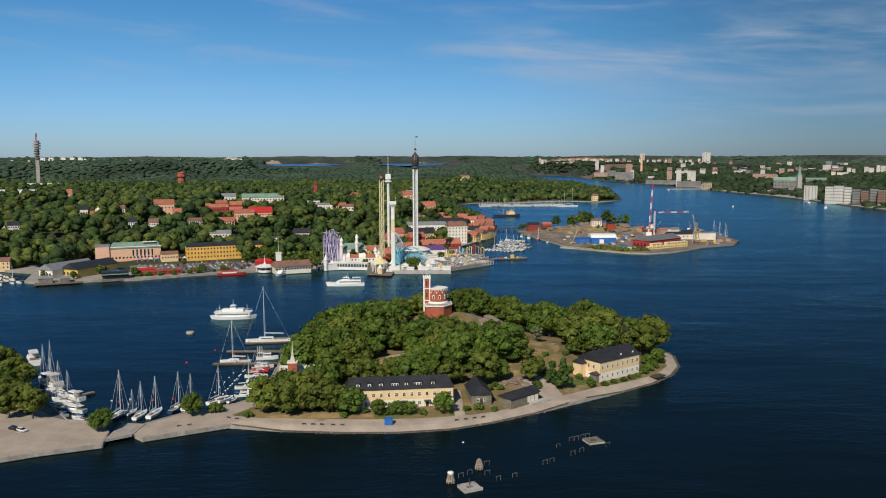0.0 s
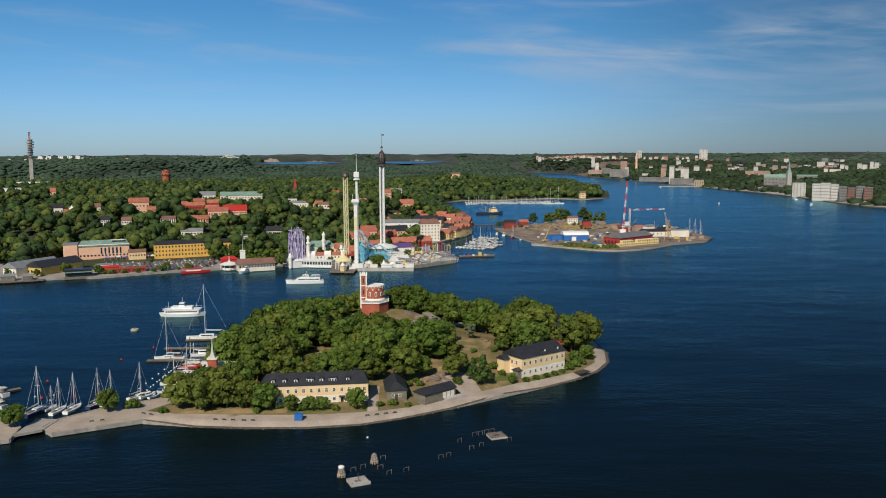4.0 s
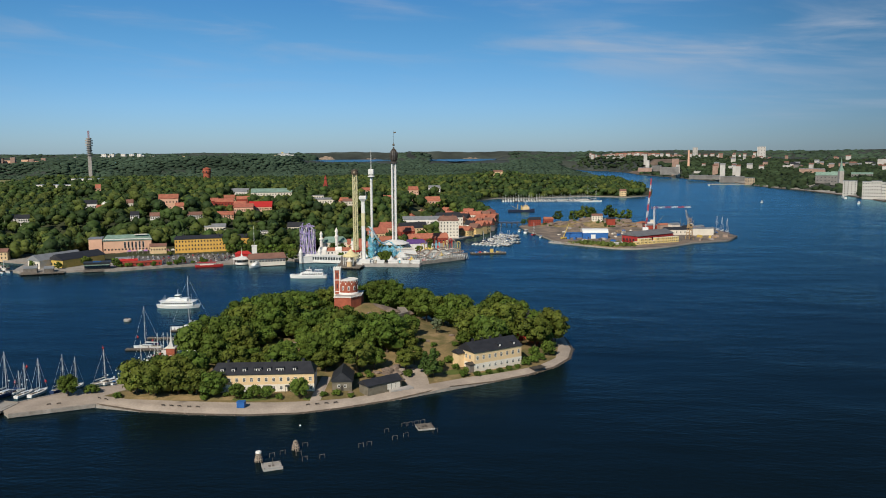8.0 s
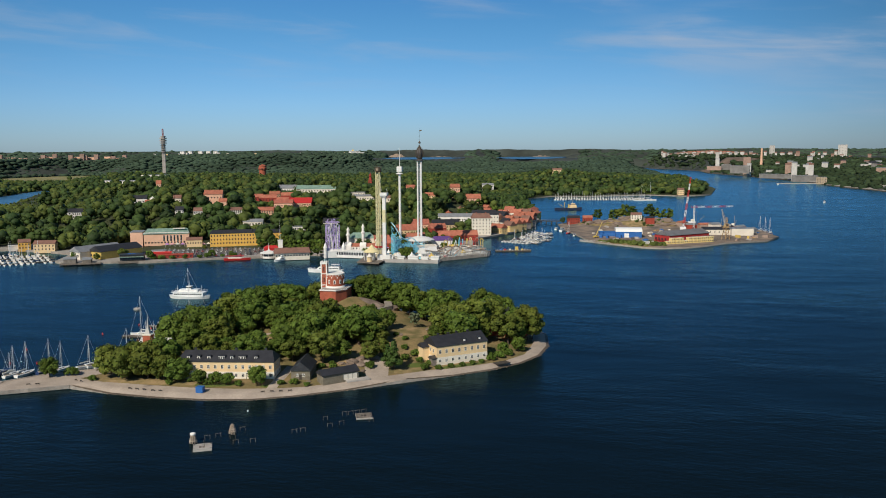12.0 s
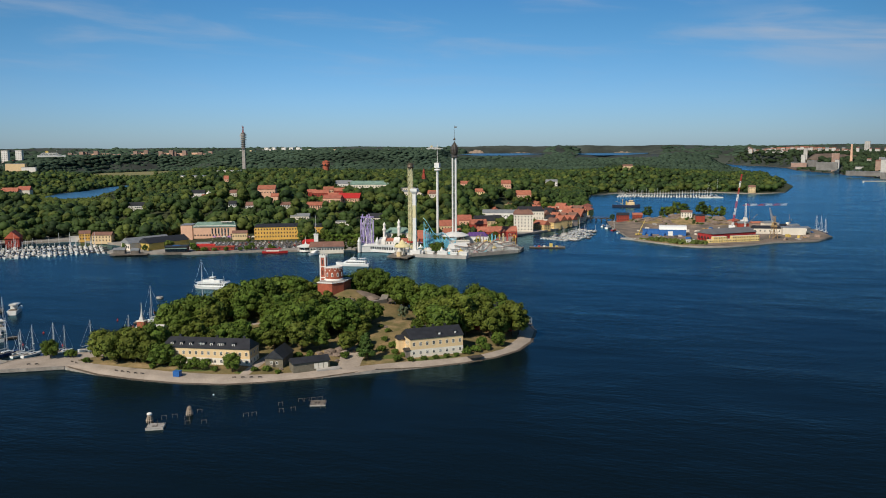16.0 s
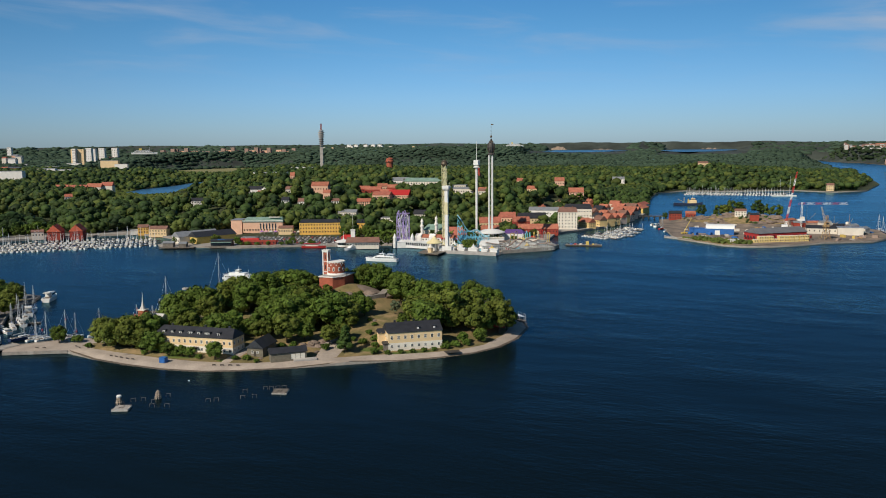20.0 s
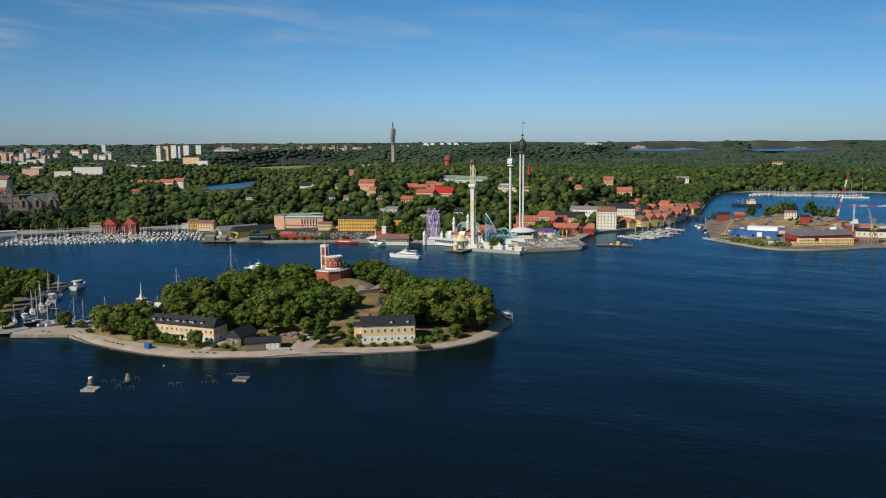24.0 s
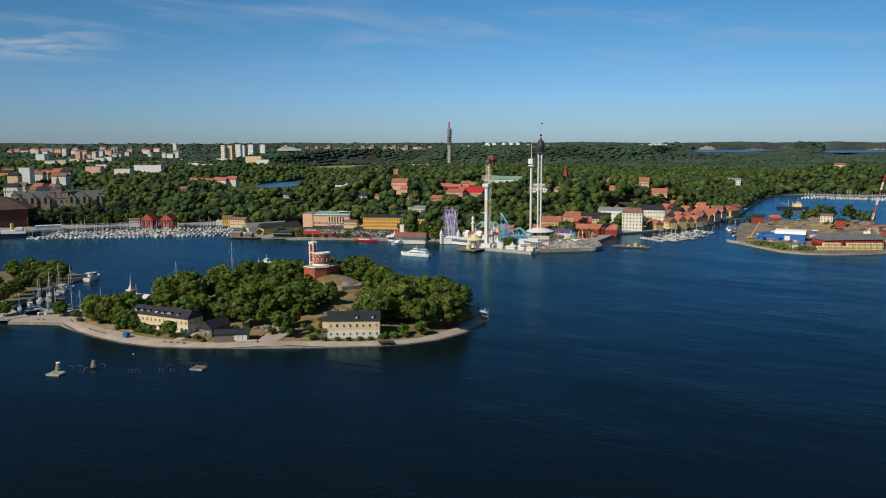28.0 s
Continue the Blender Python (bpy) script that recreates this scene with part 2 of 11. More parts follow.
BROWNROOF = mat("brown_roof", (0.23, 0.12, 0.09), 0.85, var=0.15, size=4, fine=0.2)
COPPER = mat("green_copper_roof", (0.22, 0.33, 0.27), 0.6, var=0.2, size=4, fine=0.2)
ZINC = mat("zinc_roof", (0.36, 0.37, 0.38), 0.45, 0.4, var=0.12, size=4, fine=0.15)
CONCRETE = mat("concrete", (0.42, 0.39, 0.36), 0.9, var=0.15, size=5, fine=0.2)
GLASS = mat("dark_glass", (0.03, 0.035, 0.04), 0.12, var=0.2, size=3, fine=0.0, spec=0.8)
FRAME = mat("painted_frame", (0.78, 0.76, 0.70), 0.6, var=0.04, size=1, fine=0.05)
HULL = mat("white_gelcoat", (0.80, 0.80, 0.78), 0.25, var=0.03, size=2, fine=0.03, spec=0.5)
ALU = mat("mast_aluminium", (0.72, 0.72, 0.72), 0.4, 0.3, var=0.05, size=3, fine=0.05)
RED = mat("red_paint", (0.50, 0.035, 0.03), 0.5, var=0.1, size=2, fine=0.1)
BLUE = mat("blue_paint", (0.03, 0.14, 0.42), 0.55, var=0.1, size=2, fine=0.1)
CYAN = mat("turquoise_steel", (0.20, 0.56, 0.72), 0.5, var=0.08, size=2, fine=0.08)
PURPLE = mat("purple_steel", (0.48, 0.38, 0.68), 0.5, var=0.1, size=2, fine=0.08)
STEEL = mat("white_steel", (0.74, 0.73, 0.70), 0.5, var=0.06, size=3, fine=0.08)
RUST = mat("brown_track_timber", (0.36, 0.27, 0.22), 0.8, var=0.2, size=2, fine=0.2)
SAIL = mat("canvas", (0.62, 0.60, 0.55), 0.9, var=0.1, size=2, fine=0.1)
BUFF = mat("ochre_paint", (0.62, 0.45, 0.12), 0.7, var=0.1, size=2, fine=0.1)
DARKSTEEL = mat("dark_steel", (0.10, 0.09, 0.085), 0.55, 0.3, var=0.15, size=2, fine=0.15)
RUBBER = mat("tyre_rubber", (0.02, 0.02, 0.02), 0.85, var=0.1, size=1, fine=0.1)

WATER = bpy.data.materials.new("sea_water")
WATER.use_nodes = True
nt = WATER.node_tree
nt.nodes.remove(nt.nodes["Principled BSDF"])
body = nt.nodes.new("ShaderNodeBsdfDiffuse")
body.inputs["Color"].default_value = (0.0034, 0.0072, 0.0088, 1)
gloss = nt.nodes.new("ShaderNodeBsdfGlossy")
gloss.inputs["Color"].default_value = (0.46, 0.83, 1.0, 1)
gloss.inputs["Roughness"].default_value = 0.23
facing = nt.nodes.new("ShaderNodeFresnel")
facing.inputs["IOR"].default_value = 1.135
surface = nt.nodes.new("ShaderNodeMixShader")
nt.links.new(facing.outputs[0], surface.inputs[0])
nt.links.new(body.outputs[0], surface.inputs[1])
nt.links.new(gloss.outputs[0], surface.inputs[2])
nt.links.new(surface.outputs[0], nt.nodes["Material Output"].inputs["Surface"])
geo = nt.nodes.new("ShaderNodeNewGeometry")


def ripples(sx, sy, turn, detail, rough=0.55):
    mp = nt.nodes.new("ShaderNodeMapping")
    mp.inputs["Scale"].default_value = (sx, sy, 1)
    mp.inputs["Rotation"].default_value = (0, 0, radians(turn))
    nt.links.new(geo.outputs["Position"], mp.inputs["Vector"])
    n = nt.nodes.new("ShaderNodeTexNoise")
    n.inputs["Scale"].default_value, n.inputs["Detail"].default_value, n.inputs["Roughness"].default_value = 1, detail, rough
    nt.links.new(mp.outputs[0], n.inputs["Vector"])
    return n.outputs["Fac"]


def nmath(op, a, b):
    n = nt.nodes.new("ShaderNodeMath")
    n.operation = op
    for i, v in enumerate((a, b)):
        if isinstance(v, (int, float)):
            n.inputs[i].default_value = v
        else:
            nt.links.new(v, n.inputs[i])
    return n.outputs[0]


gust = nt.nodes.new("ShaderNodeMapRange")
gust.inputs["From Min"].default_value, gust.inputs["From Max"].default_value = 0.35, 0.65
gust.inputs["To Min"].default_value, gust.inputs["To Max"].default_value = 0.1, 1.5
nt.links.new(ripples(0.006, 0.012, 20, 3), gust.inputs["Value"])
waves = nmath("ADD", nmath("MULTIPLY", ripples(0.30, 0.55, 25, 4), 0.6), nmath("ADD", nmath("MULTIPLY", ripples(0.05, 0.15, -12, 3), 0.8), nmath("MULTIPLY", ripples(0.02, 0.042, 24, 4, 0.65), 0.95)))
bp = nt.nodes.new("ShaderNodeBump")
bp.inputs["Strength"].default_value, bp.inputs["Distance"].default_value = 1.0, 0.27
nt.links.new(nmath("MULTIPLY", waves, gust.outputs[0]), bp.inputs["Height"])
for node in (body, gloss, facing):
    nt.links.new(bp.outputs[0], node.inputs["Normal"])

# the blue of mirrored sky is put into this water's base colour
FAR_WATER = mat("far_water_sky_tinted", (0.045, 0.15, 0.29), 0.35, var=0.25, size=120, fine=0.15, spec=0.3)

# ---- buildings in the park, the city and on the far shore: noted first, since the ground is levelled for them ----
# places and eaves fit the camera's view; the ground is drawn to meet them
SITES = {"park": [], "city": [], "far_shore": []}


def note(area, x, y, turn, L, D, top, rise, wall, roof, label, rows, cols, name="house", cat="house"):
    """A building whose eaves stand at the height top above the sea."""
    SITES[area].append((x, y, top - rows * 3.2 - (2.0 if area == "park" else 6.0), turn, L, D, top, rise, wall, roof, label, rows, cols, name, cat))


def park(*a):
    note("park", *a)


def city(x, y, turn, *a):
    note("city", x, y, turn - 24, *a)


def far_shore(x, y, turn, L, D, top, *a):
    note("far_shore", x, y, turn, L, D, 18 + (top - 18) * (0.78 if y < 3200 and top > 40 else 1.0), *a)


park(-243, 1093, 13, 55, 22, 45, 5, PALE, COPPER, "long pale hall with green copper roof on the hill", 2, 14, "hill_hall", "hall")
park(-306, 1145, 15, 26, 16, 43, 5, WHITE, ZINC, "white hilltop building with grey roof", 1, 7, "hill_house", "house")
park(-228, 927, 14, 22, 20, 36, 4, ORANGE, TILE, "orange circus-like building with red roof", 2, 8)
park(-215, 951, 13, 27, 24, 35, 6, ORANGE, RED, "orange building under bright red roof", 2, 9)
park(-246, 912, 15, 20, 14, 28, 4, ORANGE, TILE, "orange plastered wing with red roof", 2, 7)
park(-278, 903, 17, 16, 14, 29, 3, WHITE, BROWNROOF, "white four-storey hotel among trees", 3, 7)
park(-321, 931, 19, 22, 16, 46, 5, ORANGE, TILE, "orange house with red roof on the slope", 2, 6)
park(-300, 912, 18, 9, 10, 38, 4, ORANGE, TILE, "small orange house with red roof", 1, 3)
park(-334, 868, 21, 9, 10, 31, 4, WHITE, SLATE, "white villa with dark roof in the woods", 2, 4)
park(-314, 875, 20, 10, 10, 29, 4, WHITE, BROWNROOF, "white villa with brown roof in the woods", 1, 4)
park(-451, 847, 28, 11, 10, 29, 4, WHITE, SLATE, "white house in the park trees", 2, 5)
park(-410, 912, 24, 17, 10, 41, 4, WHITE, SLATE, "white park house with dark roof", 1, 6)
park(-586, 1271, 25, 8, 9, 43, 6, ORANGE, TILE, "small red roofed tower house", 2, 2)
park(-297, 1007, 16, 16, 10, 38, 4, FALU, TILE, "red wooden house with tile roof on the hill", 1, 5)
park(-275, 993, 15, 22, 10, 38, 4, FALU, TILE, "long red wooden house on the hill", 1, 6)
park(-182, 851, 12, 16, 12, 15, 0, WHITE, ZINC, "white glass-roofed pavilion among trees", 1, 8, "pavilion", "pavilion")
park(-155, 886, 10, 18, 12, 16, 5, PALE, SLATE, "pale house with dark roof behind the fair", 1, 8)
park(-169, 1046, 9, 19, 12, 43, 0, PALE, ZINC, "grey terraced building on the hill", 2, 6)
park(-130, 1032, 7, 12, 10, 36, 4, CREAM, TILE, "cream house with red roof in woods", 1, 4)
park(-135, 1223, 6, 14, 10, 41, 4, ORANGE, TILE, "orange house with red roof in woods", 2, 4)
park(-50, 1127, 20, 13, 10, 46, 5, ORANGE, TILE, "orange villa with red roof in woods", 2, 4)
park(-21, 1106, 19, 20, 12, 32, 6, ORANGE, TILE, "orange gabled villa in the woods", 1, 5)
park(-72, 1695, 14, 24, 12, 24, 4, WHITE, ZINC, "white villa in the woods", 2, 5)
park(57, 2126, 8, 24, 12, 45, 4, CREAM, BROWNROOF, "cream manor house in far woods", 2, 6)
park(327, 1745, 8, 13, 9, 13, 4, CREAM, BROWNROOF, "cream villa on the wooded point", 2, 4)
park(-235, 850, 14, 22, 10, 20, 3, PALE, ZINC, "pale low service building between park trees", 1, 7)
park(-262, 1030, 14, 18, 10, 39, 4, FALU, TILE, "red wooden farmhouse with tile roof on the hill", 1, 5)
park(-285, 1040, 30, 14, 9, 40, 4, ORANGE, TILE, "ochre cottage with red tile roof on the hill", 1, 4)
park(-252, 985, 10, 15, 9, 35, 4, FALU, TILE, "red wooden cottage with tile roof on the hill", 1, 4)
park(-150, 1010, 9, 26, 10, 40, 2, PALE, ZINC, "pale stepped building with grey roof on the hill", 1, 8)
park(-118, 1004, 8, 14, 10, 38, 3, PALE, BROWNROOF, "pale house with brown roof in the woods", 1, 4)
park(-80, 1100, 6, 16, 10, 36, 4, CREAM, TILE, "cream villa with red roof among trees", 1, 5)
park(-375, 940, 22, 10, 9, 40, 4, PALE, BROWNROOF, "small pale house high among trees", 1, 3)
park(-732, 897, 52, 10, 10, 26, 4, WHITE, TILE, "white villa with red roof in woods", 2, 3)
park(-503, 908, 38, 20, 12, 24, 4, WHITE, SLATE, "white park pavilion with dark roof", 2, 6)
city(-1019, 1147, 51, 24, 16, 17, 7, PALE, TILE, "long pale house with bright red roof", 2, 0)
city(-1001, 1169, 50, 32, 16, 19, 7, PALE, TILE, "long pale house with bright red roof", 2, 0)
city(-982, 1191, 49, 27, 16, 21, 7, PALE, TILE, "long pale house with bright red roof", 2, 0)
city(-967, 1209, 48, 21, 16, 23, 7, PALE, TILE, "long pale house with bright red roof", 2, 0)
city(-970, 774, 61, 17, 18, 60, 0, WHITE, ZINC, "city block rising over the trees", 3, 0)
city(-1739, 1244, 60, 23, 18, 70, 0, WHITE, ZINC, "city block rising over the trees", 3, 0)
city(-1469, 1111, 60, 23, 18, 59, 0, PALE, ZINC, "city block rising over the trees", 3, 0)
city(-1457, 1130, 59, 26, 18, 60, 0, CREAM, ZINC, "city block rising over the trees", 3, 0)
city(-1527, 1208, 58, 26, 18, 60, 0, PALE, ZINC, "city block rising over the trees", 3, 0)
city(-1591, 1294, 57, 22, 18, 55, 0, WHITE, ZINC, "city block rising over the trees", 3, 0)
city(-1622, 1339, 57, 25, 18, 60, 0, PALE, ZINC, "city block rising over the trees", 3, 0)
city(-1610, 1357, 56, 20, 18, 62, 0, WHITE, ZINC, "city block rising over the trees", 3, 0)
city(-1327, 1149, 57, 25, 18, 51, 0, PALE, ZINC, "city block rising over the trees", 3, 0)
city(-1190, 1171, 54, 61, 18, 51, 0, WHITE, ZINC, "city block rising over the trees", 3, 0)
city(-1169, 1026, 57, 31, 18, 52, 0, ORANGE, ZINC, "city block rising over the trees", 3, 0)
city(-1097, 1043, 55, 32, 18, 48, 0, PALE, ZINC, "city block rising over the trees", 3, 0)
city(-1439, 1503, 51, 29, 18, 32, 0, PALE, ZINC, "city block rising over the trees", 3, 0)
city(-1485, 1604, 50, 37, 18, 37, 0, ORANGE, ZINC, "city block rising over the trees", 3, 0)
city(-1775, 2029, 47, 57, 18, 51, 0, CREAM, ZINC, "city block rising over the trees", 3, 0)
city(-1491, 1436, 53, 26, 18, 48, 0, BROWNROOF, ZINC, "city block rising over the trees", 3, 0)
city(-1910, 2029, 49, 42, 18, 88, 0, CREAM, CONCRETE, "tall pale tower block on the skyline", 6, 3, "tower_block", "building")
city(-2032, 2193, 48, 20, 18, 91, 0, WHITE, CONCRETE, "tall pale tower block on the skyline", 6, 3, "tower_block", "building")
city(-2057, 2240, 48, 14, 18, 88, 0, WHITE, CONCRETE, "tall pale tower block on the skyline", 6, 3, "tower_block", "building")
city(-2074, 2295, 47, 21, 18, 90, 0, WHITE, CONCRETE, "tall pale tower block on the skyline", 6, 3, "tower_block", "building")
city(-2079, 2363, 46, 21, 18, 90, 0, WHITE, CONCRETE, "tall pale tower block on the skyline", 6, 3, "tower_block", "building")
city(-2810, 2510, 52, 17, 18, 94, 0, WHITE, CONCRETE, "tall pale tower block on the skyline", 6, 3, "tower_block", "building")
city(-1910, 2014, 49, 10, 18, 90, 0, WHITE, CONCRETE, "tall pale tower block on the skyline", 6, 3, "tower_block", "building")
city(-2102, 2690, 43, 45, 18, 71, 0, ORANGE, CONCRETE, "pink brick apartment slab on the skyline", 3, 0, "apartment_block", "building")
city(-2063, 2726, 42, 55, 18, 74, 0, ORANGE, CONCRETE, "pink brick apartment slab on the skyline", 3, 0, "apartment_block", "building")
city(-2026, 2758, 41, 35, 18, 74, 0, ORANGE, CONCRETE, "pink brick apartment slab on the skyline", 3, 0, "apartment_block", "building")
city(-1996, 2784, 40, 35, 18, 71, 0, ORANGE, CONCRETE, "pink brick apartment slab on the skyline", 3, 0, "apartment_block", "building")
city(-1962, 2812, 40, 35, 18, 71, 0, ORANGE, CONCRETE, "pink brick apartment slab on the skyline", 3, 0, "apartment_block", "building")
city(-1920, 2847, 39, 65, 18, 76, 0, ORANGE, CONCRETE, "pink brick apartment slab on the skyline", 3, 0, "apartment_block", "building")
city(-1844, 2907, 37, 50, 18, 75, 0, ORANGE, CONCRETE, "pink brick apartment slab on the skyline", 3, 0, "apartment_block", "building")
city(-1803, 2938, 37, 45, 18, 73, 0, ORANGE, CONCRETE, "pink brick apartment slab on the skyline", 3, 0, "apartment_block", "building")
city(-1758, 2970, 36, 25, 18, 75, 0, ORANGE, CONCRETE, "pink brick apartment slab on the skyline", 3, 0, "apartment_block", "building")
city(-1718, 2999, 35, 55, 18, 70, 0, ORANGE, CONCRETE, "pink brick apartment slab on the skyline", 3, 0, "apartment_block", "building")
city(-1775, 3616, 31, 20, 18, 93, 0, WHITE, CONCRETE, "white slab block on the horizon", 5, 2, "tower_block", "building")
city(-1745, 3633, 30, 20, 18, 93, 0, WHITE, CONCRETE, "white slab block on the horizon", 5, 2, "tower_block", "building")
city(-1703, 3657, 30, 20, 18, 93, 0, WHITE, CONCRETE, "white slab block on the horizon", 5, 2, "tower_block", "building")
city(-1671, 3676, 29, 20, 18, 93, 0, WHITE, CONCRETE, "white slab block on the horizon", 5, 2, "tower_block", "building")
city(-1641, 3692, 29, 20, 18, 93, 0, WHITE, CONCRETE, "white slab block on the horizon", 5, 2, "tower_block", "building")
city(-2263, 1563, 60, 16, 20, 70, 4, WHITE, ZINC, "far city house on the skyline", 2, 0)
city(-2973, 2121, 58, 27, 20, 60, 4, PALE, BROWNROOF, "far city house on the skyline", 2, 0)
city(-2332, 1814, 57, 14, 20, 68, 4, PALE, ZINC, "far city house on the skyline", 2, 0)
city(-2688, 2319, 53, 26, 20, 72, 4, PALE, TILE, "far city house on the skyline", 2, 0)
city(-2710, 2148, 55, 26, 20, 59, 4, WHITE, BROWNROOF, "far city house on the skyline", 2, 0)
city(-2501, 1775, 59, 15, 20, 76, 4, PALE, ZINC, "far city house on the skyline", 2, 0)
city(-2643, 2398, 52, 28, 20, 57, 4, WHITE, TILE, "far city house on the skyline", 2, 0)
city(-2870, 2207, 56, 27, 20, 65, 4, ORANGE, TILE, "far city house on the skyline", 2, 0)
city(-2450, 1942, 56, 14, 20, 73, 4, WHITE, ZINC, "far city house on the skyline", 2, 0)
city(-2821, 1745, 62, 17, 20, 69, 4, ORANGE, BROWNROOF, "far city house on the skyline", 2, 0)
city(-3072, 2126, 59, 17, 20, 68, 4, PALE, BROWNROOF, "far city house on the skyline", 2, 0)
city(-2297, 1864, 55, 16, 20, 56, 4, PALE, BROWNROOF, "far city house on the skyline", 2, 0)
city(-2898, 2208, 56, 15, 20, 75, 4, PALE, TILE, "far city house on the skyline", 2, 0)
city(-2550, 2153, 54, 16, 20, 71, 4, PALE, TILE, "far city house on the skyline", 2, 0)
city(-2140, 1636, 57, 19, 20, 58, 4, PALE, BROWNROOF, "far city house on the skyline", 2, 0)
city(-2328, 1918, 55, 16, 20, 63, 4, PALE, BROWNROOF, "far city house on the skyline", 2, 0)
city(-2994, 2140, 58, 24, 20, 59, 4, PALE, BROWNROOF, "far city house on the skyline", 2, 0)
city(-2601, 1727, 60, 14, 20, 73, 4, PALE, TILE, "far city house on the skyline", 2, 0)
city(-2397, 1887, 56, 18, 20, 62, 4, PALE, TILE, "far city house on the skyline", 2, 0)
city(-2468, 1931, 56, 15, 20, 62, 4, WHITE, ZINC, "far city house on the skyline", 2, 0)
city(-2922, 1813, 62, 22, 20, 60, 4, CREAM, ZINC, "far city house on the skyline", 2, 0)
city(-2608, 2006, 56, 17, 20, 78, 4, CREAM, TILE, "far city house on the skyline", 2, 0)
city(-2360, 2027, 54, 26, 20, 70, 4, PALE, TILE, "far city house on the skyline", 2, 0)
city(-2150, 1609, 58, 15, 20, 69, 4, ORANGE, ZINC, "far city house on the skyline", 2, 0)
city(-2119, 1647, 57, 13, 20, 68, 4, PALE, ZINC, "far city house on the skyline", 2, 0)
city(-2358, 1743, 58, 15, 20, 55, 4, PALE, BROWNROOF, "far city house on the skyline", 2, 0)
city(-2742, 1758, 61, 27, 20, 67, 4, WHITE, TILE, "far city house on the skyline", 2, 0)
city(-2522, 1829, 58, 25, 20, 69, 4, PALE, TILE, "far city house on the skyline", 2, 0)
city(-2591, 1803, 59, 25, 20, 74, 4, ORANGE, BROWNROOF, "far city house on the skyline", 2, 0)
city(-2932, 1940, 60, 26, 20, 71, 4, ORANGE, TILE, "far city house on the skyline", 2, 0)
city(-3143, 1945, 61, 30, 20, 63, 4, WHITE, TILE, "far city house on the skyline", 2, 0)
city(-2064, 1906, 52, 23, 20, 58, 4, WHITE, ZINC, "far city house on the skyline", 2, 0)
city(-2446, 2013, 55, 19, 20, 71, 4, ORANGE, ZINC, "far city house on the skyline", 2, 0)
city(-2179, 1907, 54, 13, 20, 59, 4, PALE, ZINC, "far city house on the skyline", 2, 0)
city(-2838, 2029, 58, 19, 20, 73, 4, WHITE, ZINC, "far city house on the skyline", 2, 0)
city(-2766, 1803, 61, 25, 20, 69, 4, ORANGE, BROWNROOF, "far city house on the skyline", 2, 0)
city(-2179, 1649, 58, 19, 20, 70, 4, CREAM, TILE, "far city house on the skyline", 2, 0)
city(-2181, 1766, 56, 15, 20, 58, 4, CREAM, ZINC, "far city house on the skyline", 2, 0)
city(-2477, 1728, 59, 12, 20, 53, 4, ORANGE, TILE, "far city house on the skyline", 2, 0)
city(-3104, 2027, 60, 20, 20, 61, 4, ORANGE, ZINC, "far city house on the skyline", 2, 0)
city(-3089, 1917, 61, 27, 20, 70, 4, ORANGE, TILE, "far city house on the skyline", 2, 0)
city(-2652, 2312, 53, 14, 20, 57, 4, PALE, BROWNROOF, "far city house on the skyline", 2, 0)
city(-2936, 2010, 59, 20, 20, 61, 4, PALE, TILE, "far city house on the skyline", 2, 0)
city(-2119, 1922, 53, 13, 20, 61, 4, PALE, TILE, "far city house on the skyline", 2, 0)
city(-2903, 2201, 56, 25, 20, 77, 4, PALE, ZINC, "far city house on the skyline", 2, 0)
city(-2519, 1948, 56, 22, 20, 70, 4, WHITE, BROWNROOF, "far city house on the skyline", 2, 0)
city(-2967, 1981, 60, 19, 20, 62, 4, WHITE, BROWNROOF, "far city house on the skyline", 2, 0)
city(-3090, 1896, 62, 22, 20, 59, 4, CREAM, TILE, "far city house on the skyline", 2, 0)
city(-2379, 2180, 52, 18, 20, 65, 4, ORANGE, ZINC, "far city house on the skyline", 2, 0)
city(-2725, 1849, 60, 27, 20, 73, 4, ORANGE, ZINC, "far city house on the skyline", 2, 0)
city(-2668, 2099, 56, 22, 20, 72, 4, PALE, ZINC, "far city house on the skyline", 2, 0)
city(-2384, 1881, 56, 20, 20, 68, 4, ORANGE, BROWNROOF, "far city house on the skyline", 2, 0)
city(-2096, 1958, 52, 19, 20, 64, 4, PALE, ZINC, "far city house on the skyline", 2, 0)
city(-2531, 2005, 56, 23, 20, 77, 4, PALE, ZINC, "far city house on the skyline", 2, 0)
city(-2745, 1786, 61, 20, 20, 69, 4, WHITE, ZINC, "far city house on the skyline", 2, 0)
city(-2638, 1739, 60, 25, 20, 76, 4, PALE, BROWNROOF, "far city house on the skyline", 2, 0)
city(-2674, 1938, 58, 26, 20, 65, 4, PALE, TILE, "far city house on the skyline", 2, 0)
city(-2477, 1684, 60, 20, 20, 53, 4, ORANGE, BROWNROOF, "far city house on the skyline", 2, 0)
city(-2881, 2059, 58, 18, 20, 69, 4, WHITE, TILE, "far city house on the skyline", 2, 0)
city(-2694, 1778, 60, 22, 20, 68, 4, PALE, TILE, "far city house on the skyline", 2, 0)
city(-1041, 887, 59, 18, 16, 47, 5, ORANGE, SLATE, "old city apartment house with pitched roof", 3, 0)
city(-1232, 986, 59, 30, 16, 42, 5, YELLOW, SLATE, "old city apartment house with pitched roof", 3, 0)
city(-744, 689, 59, 15, 16, 38, 5, CREAM, TILE, "old city apartment house with pitched roof", 3, 5)
city(-1042, 823, 61, 24, 16, 45, 5, ORANGE, TILE, "old city apartment house with pitched roof", 3, 0)
city(-761, 674, 60, 13, 16, 39, 5, ORANGE, TILE, "old city apartment house with pitched roof", 3, 5)
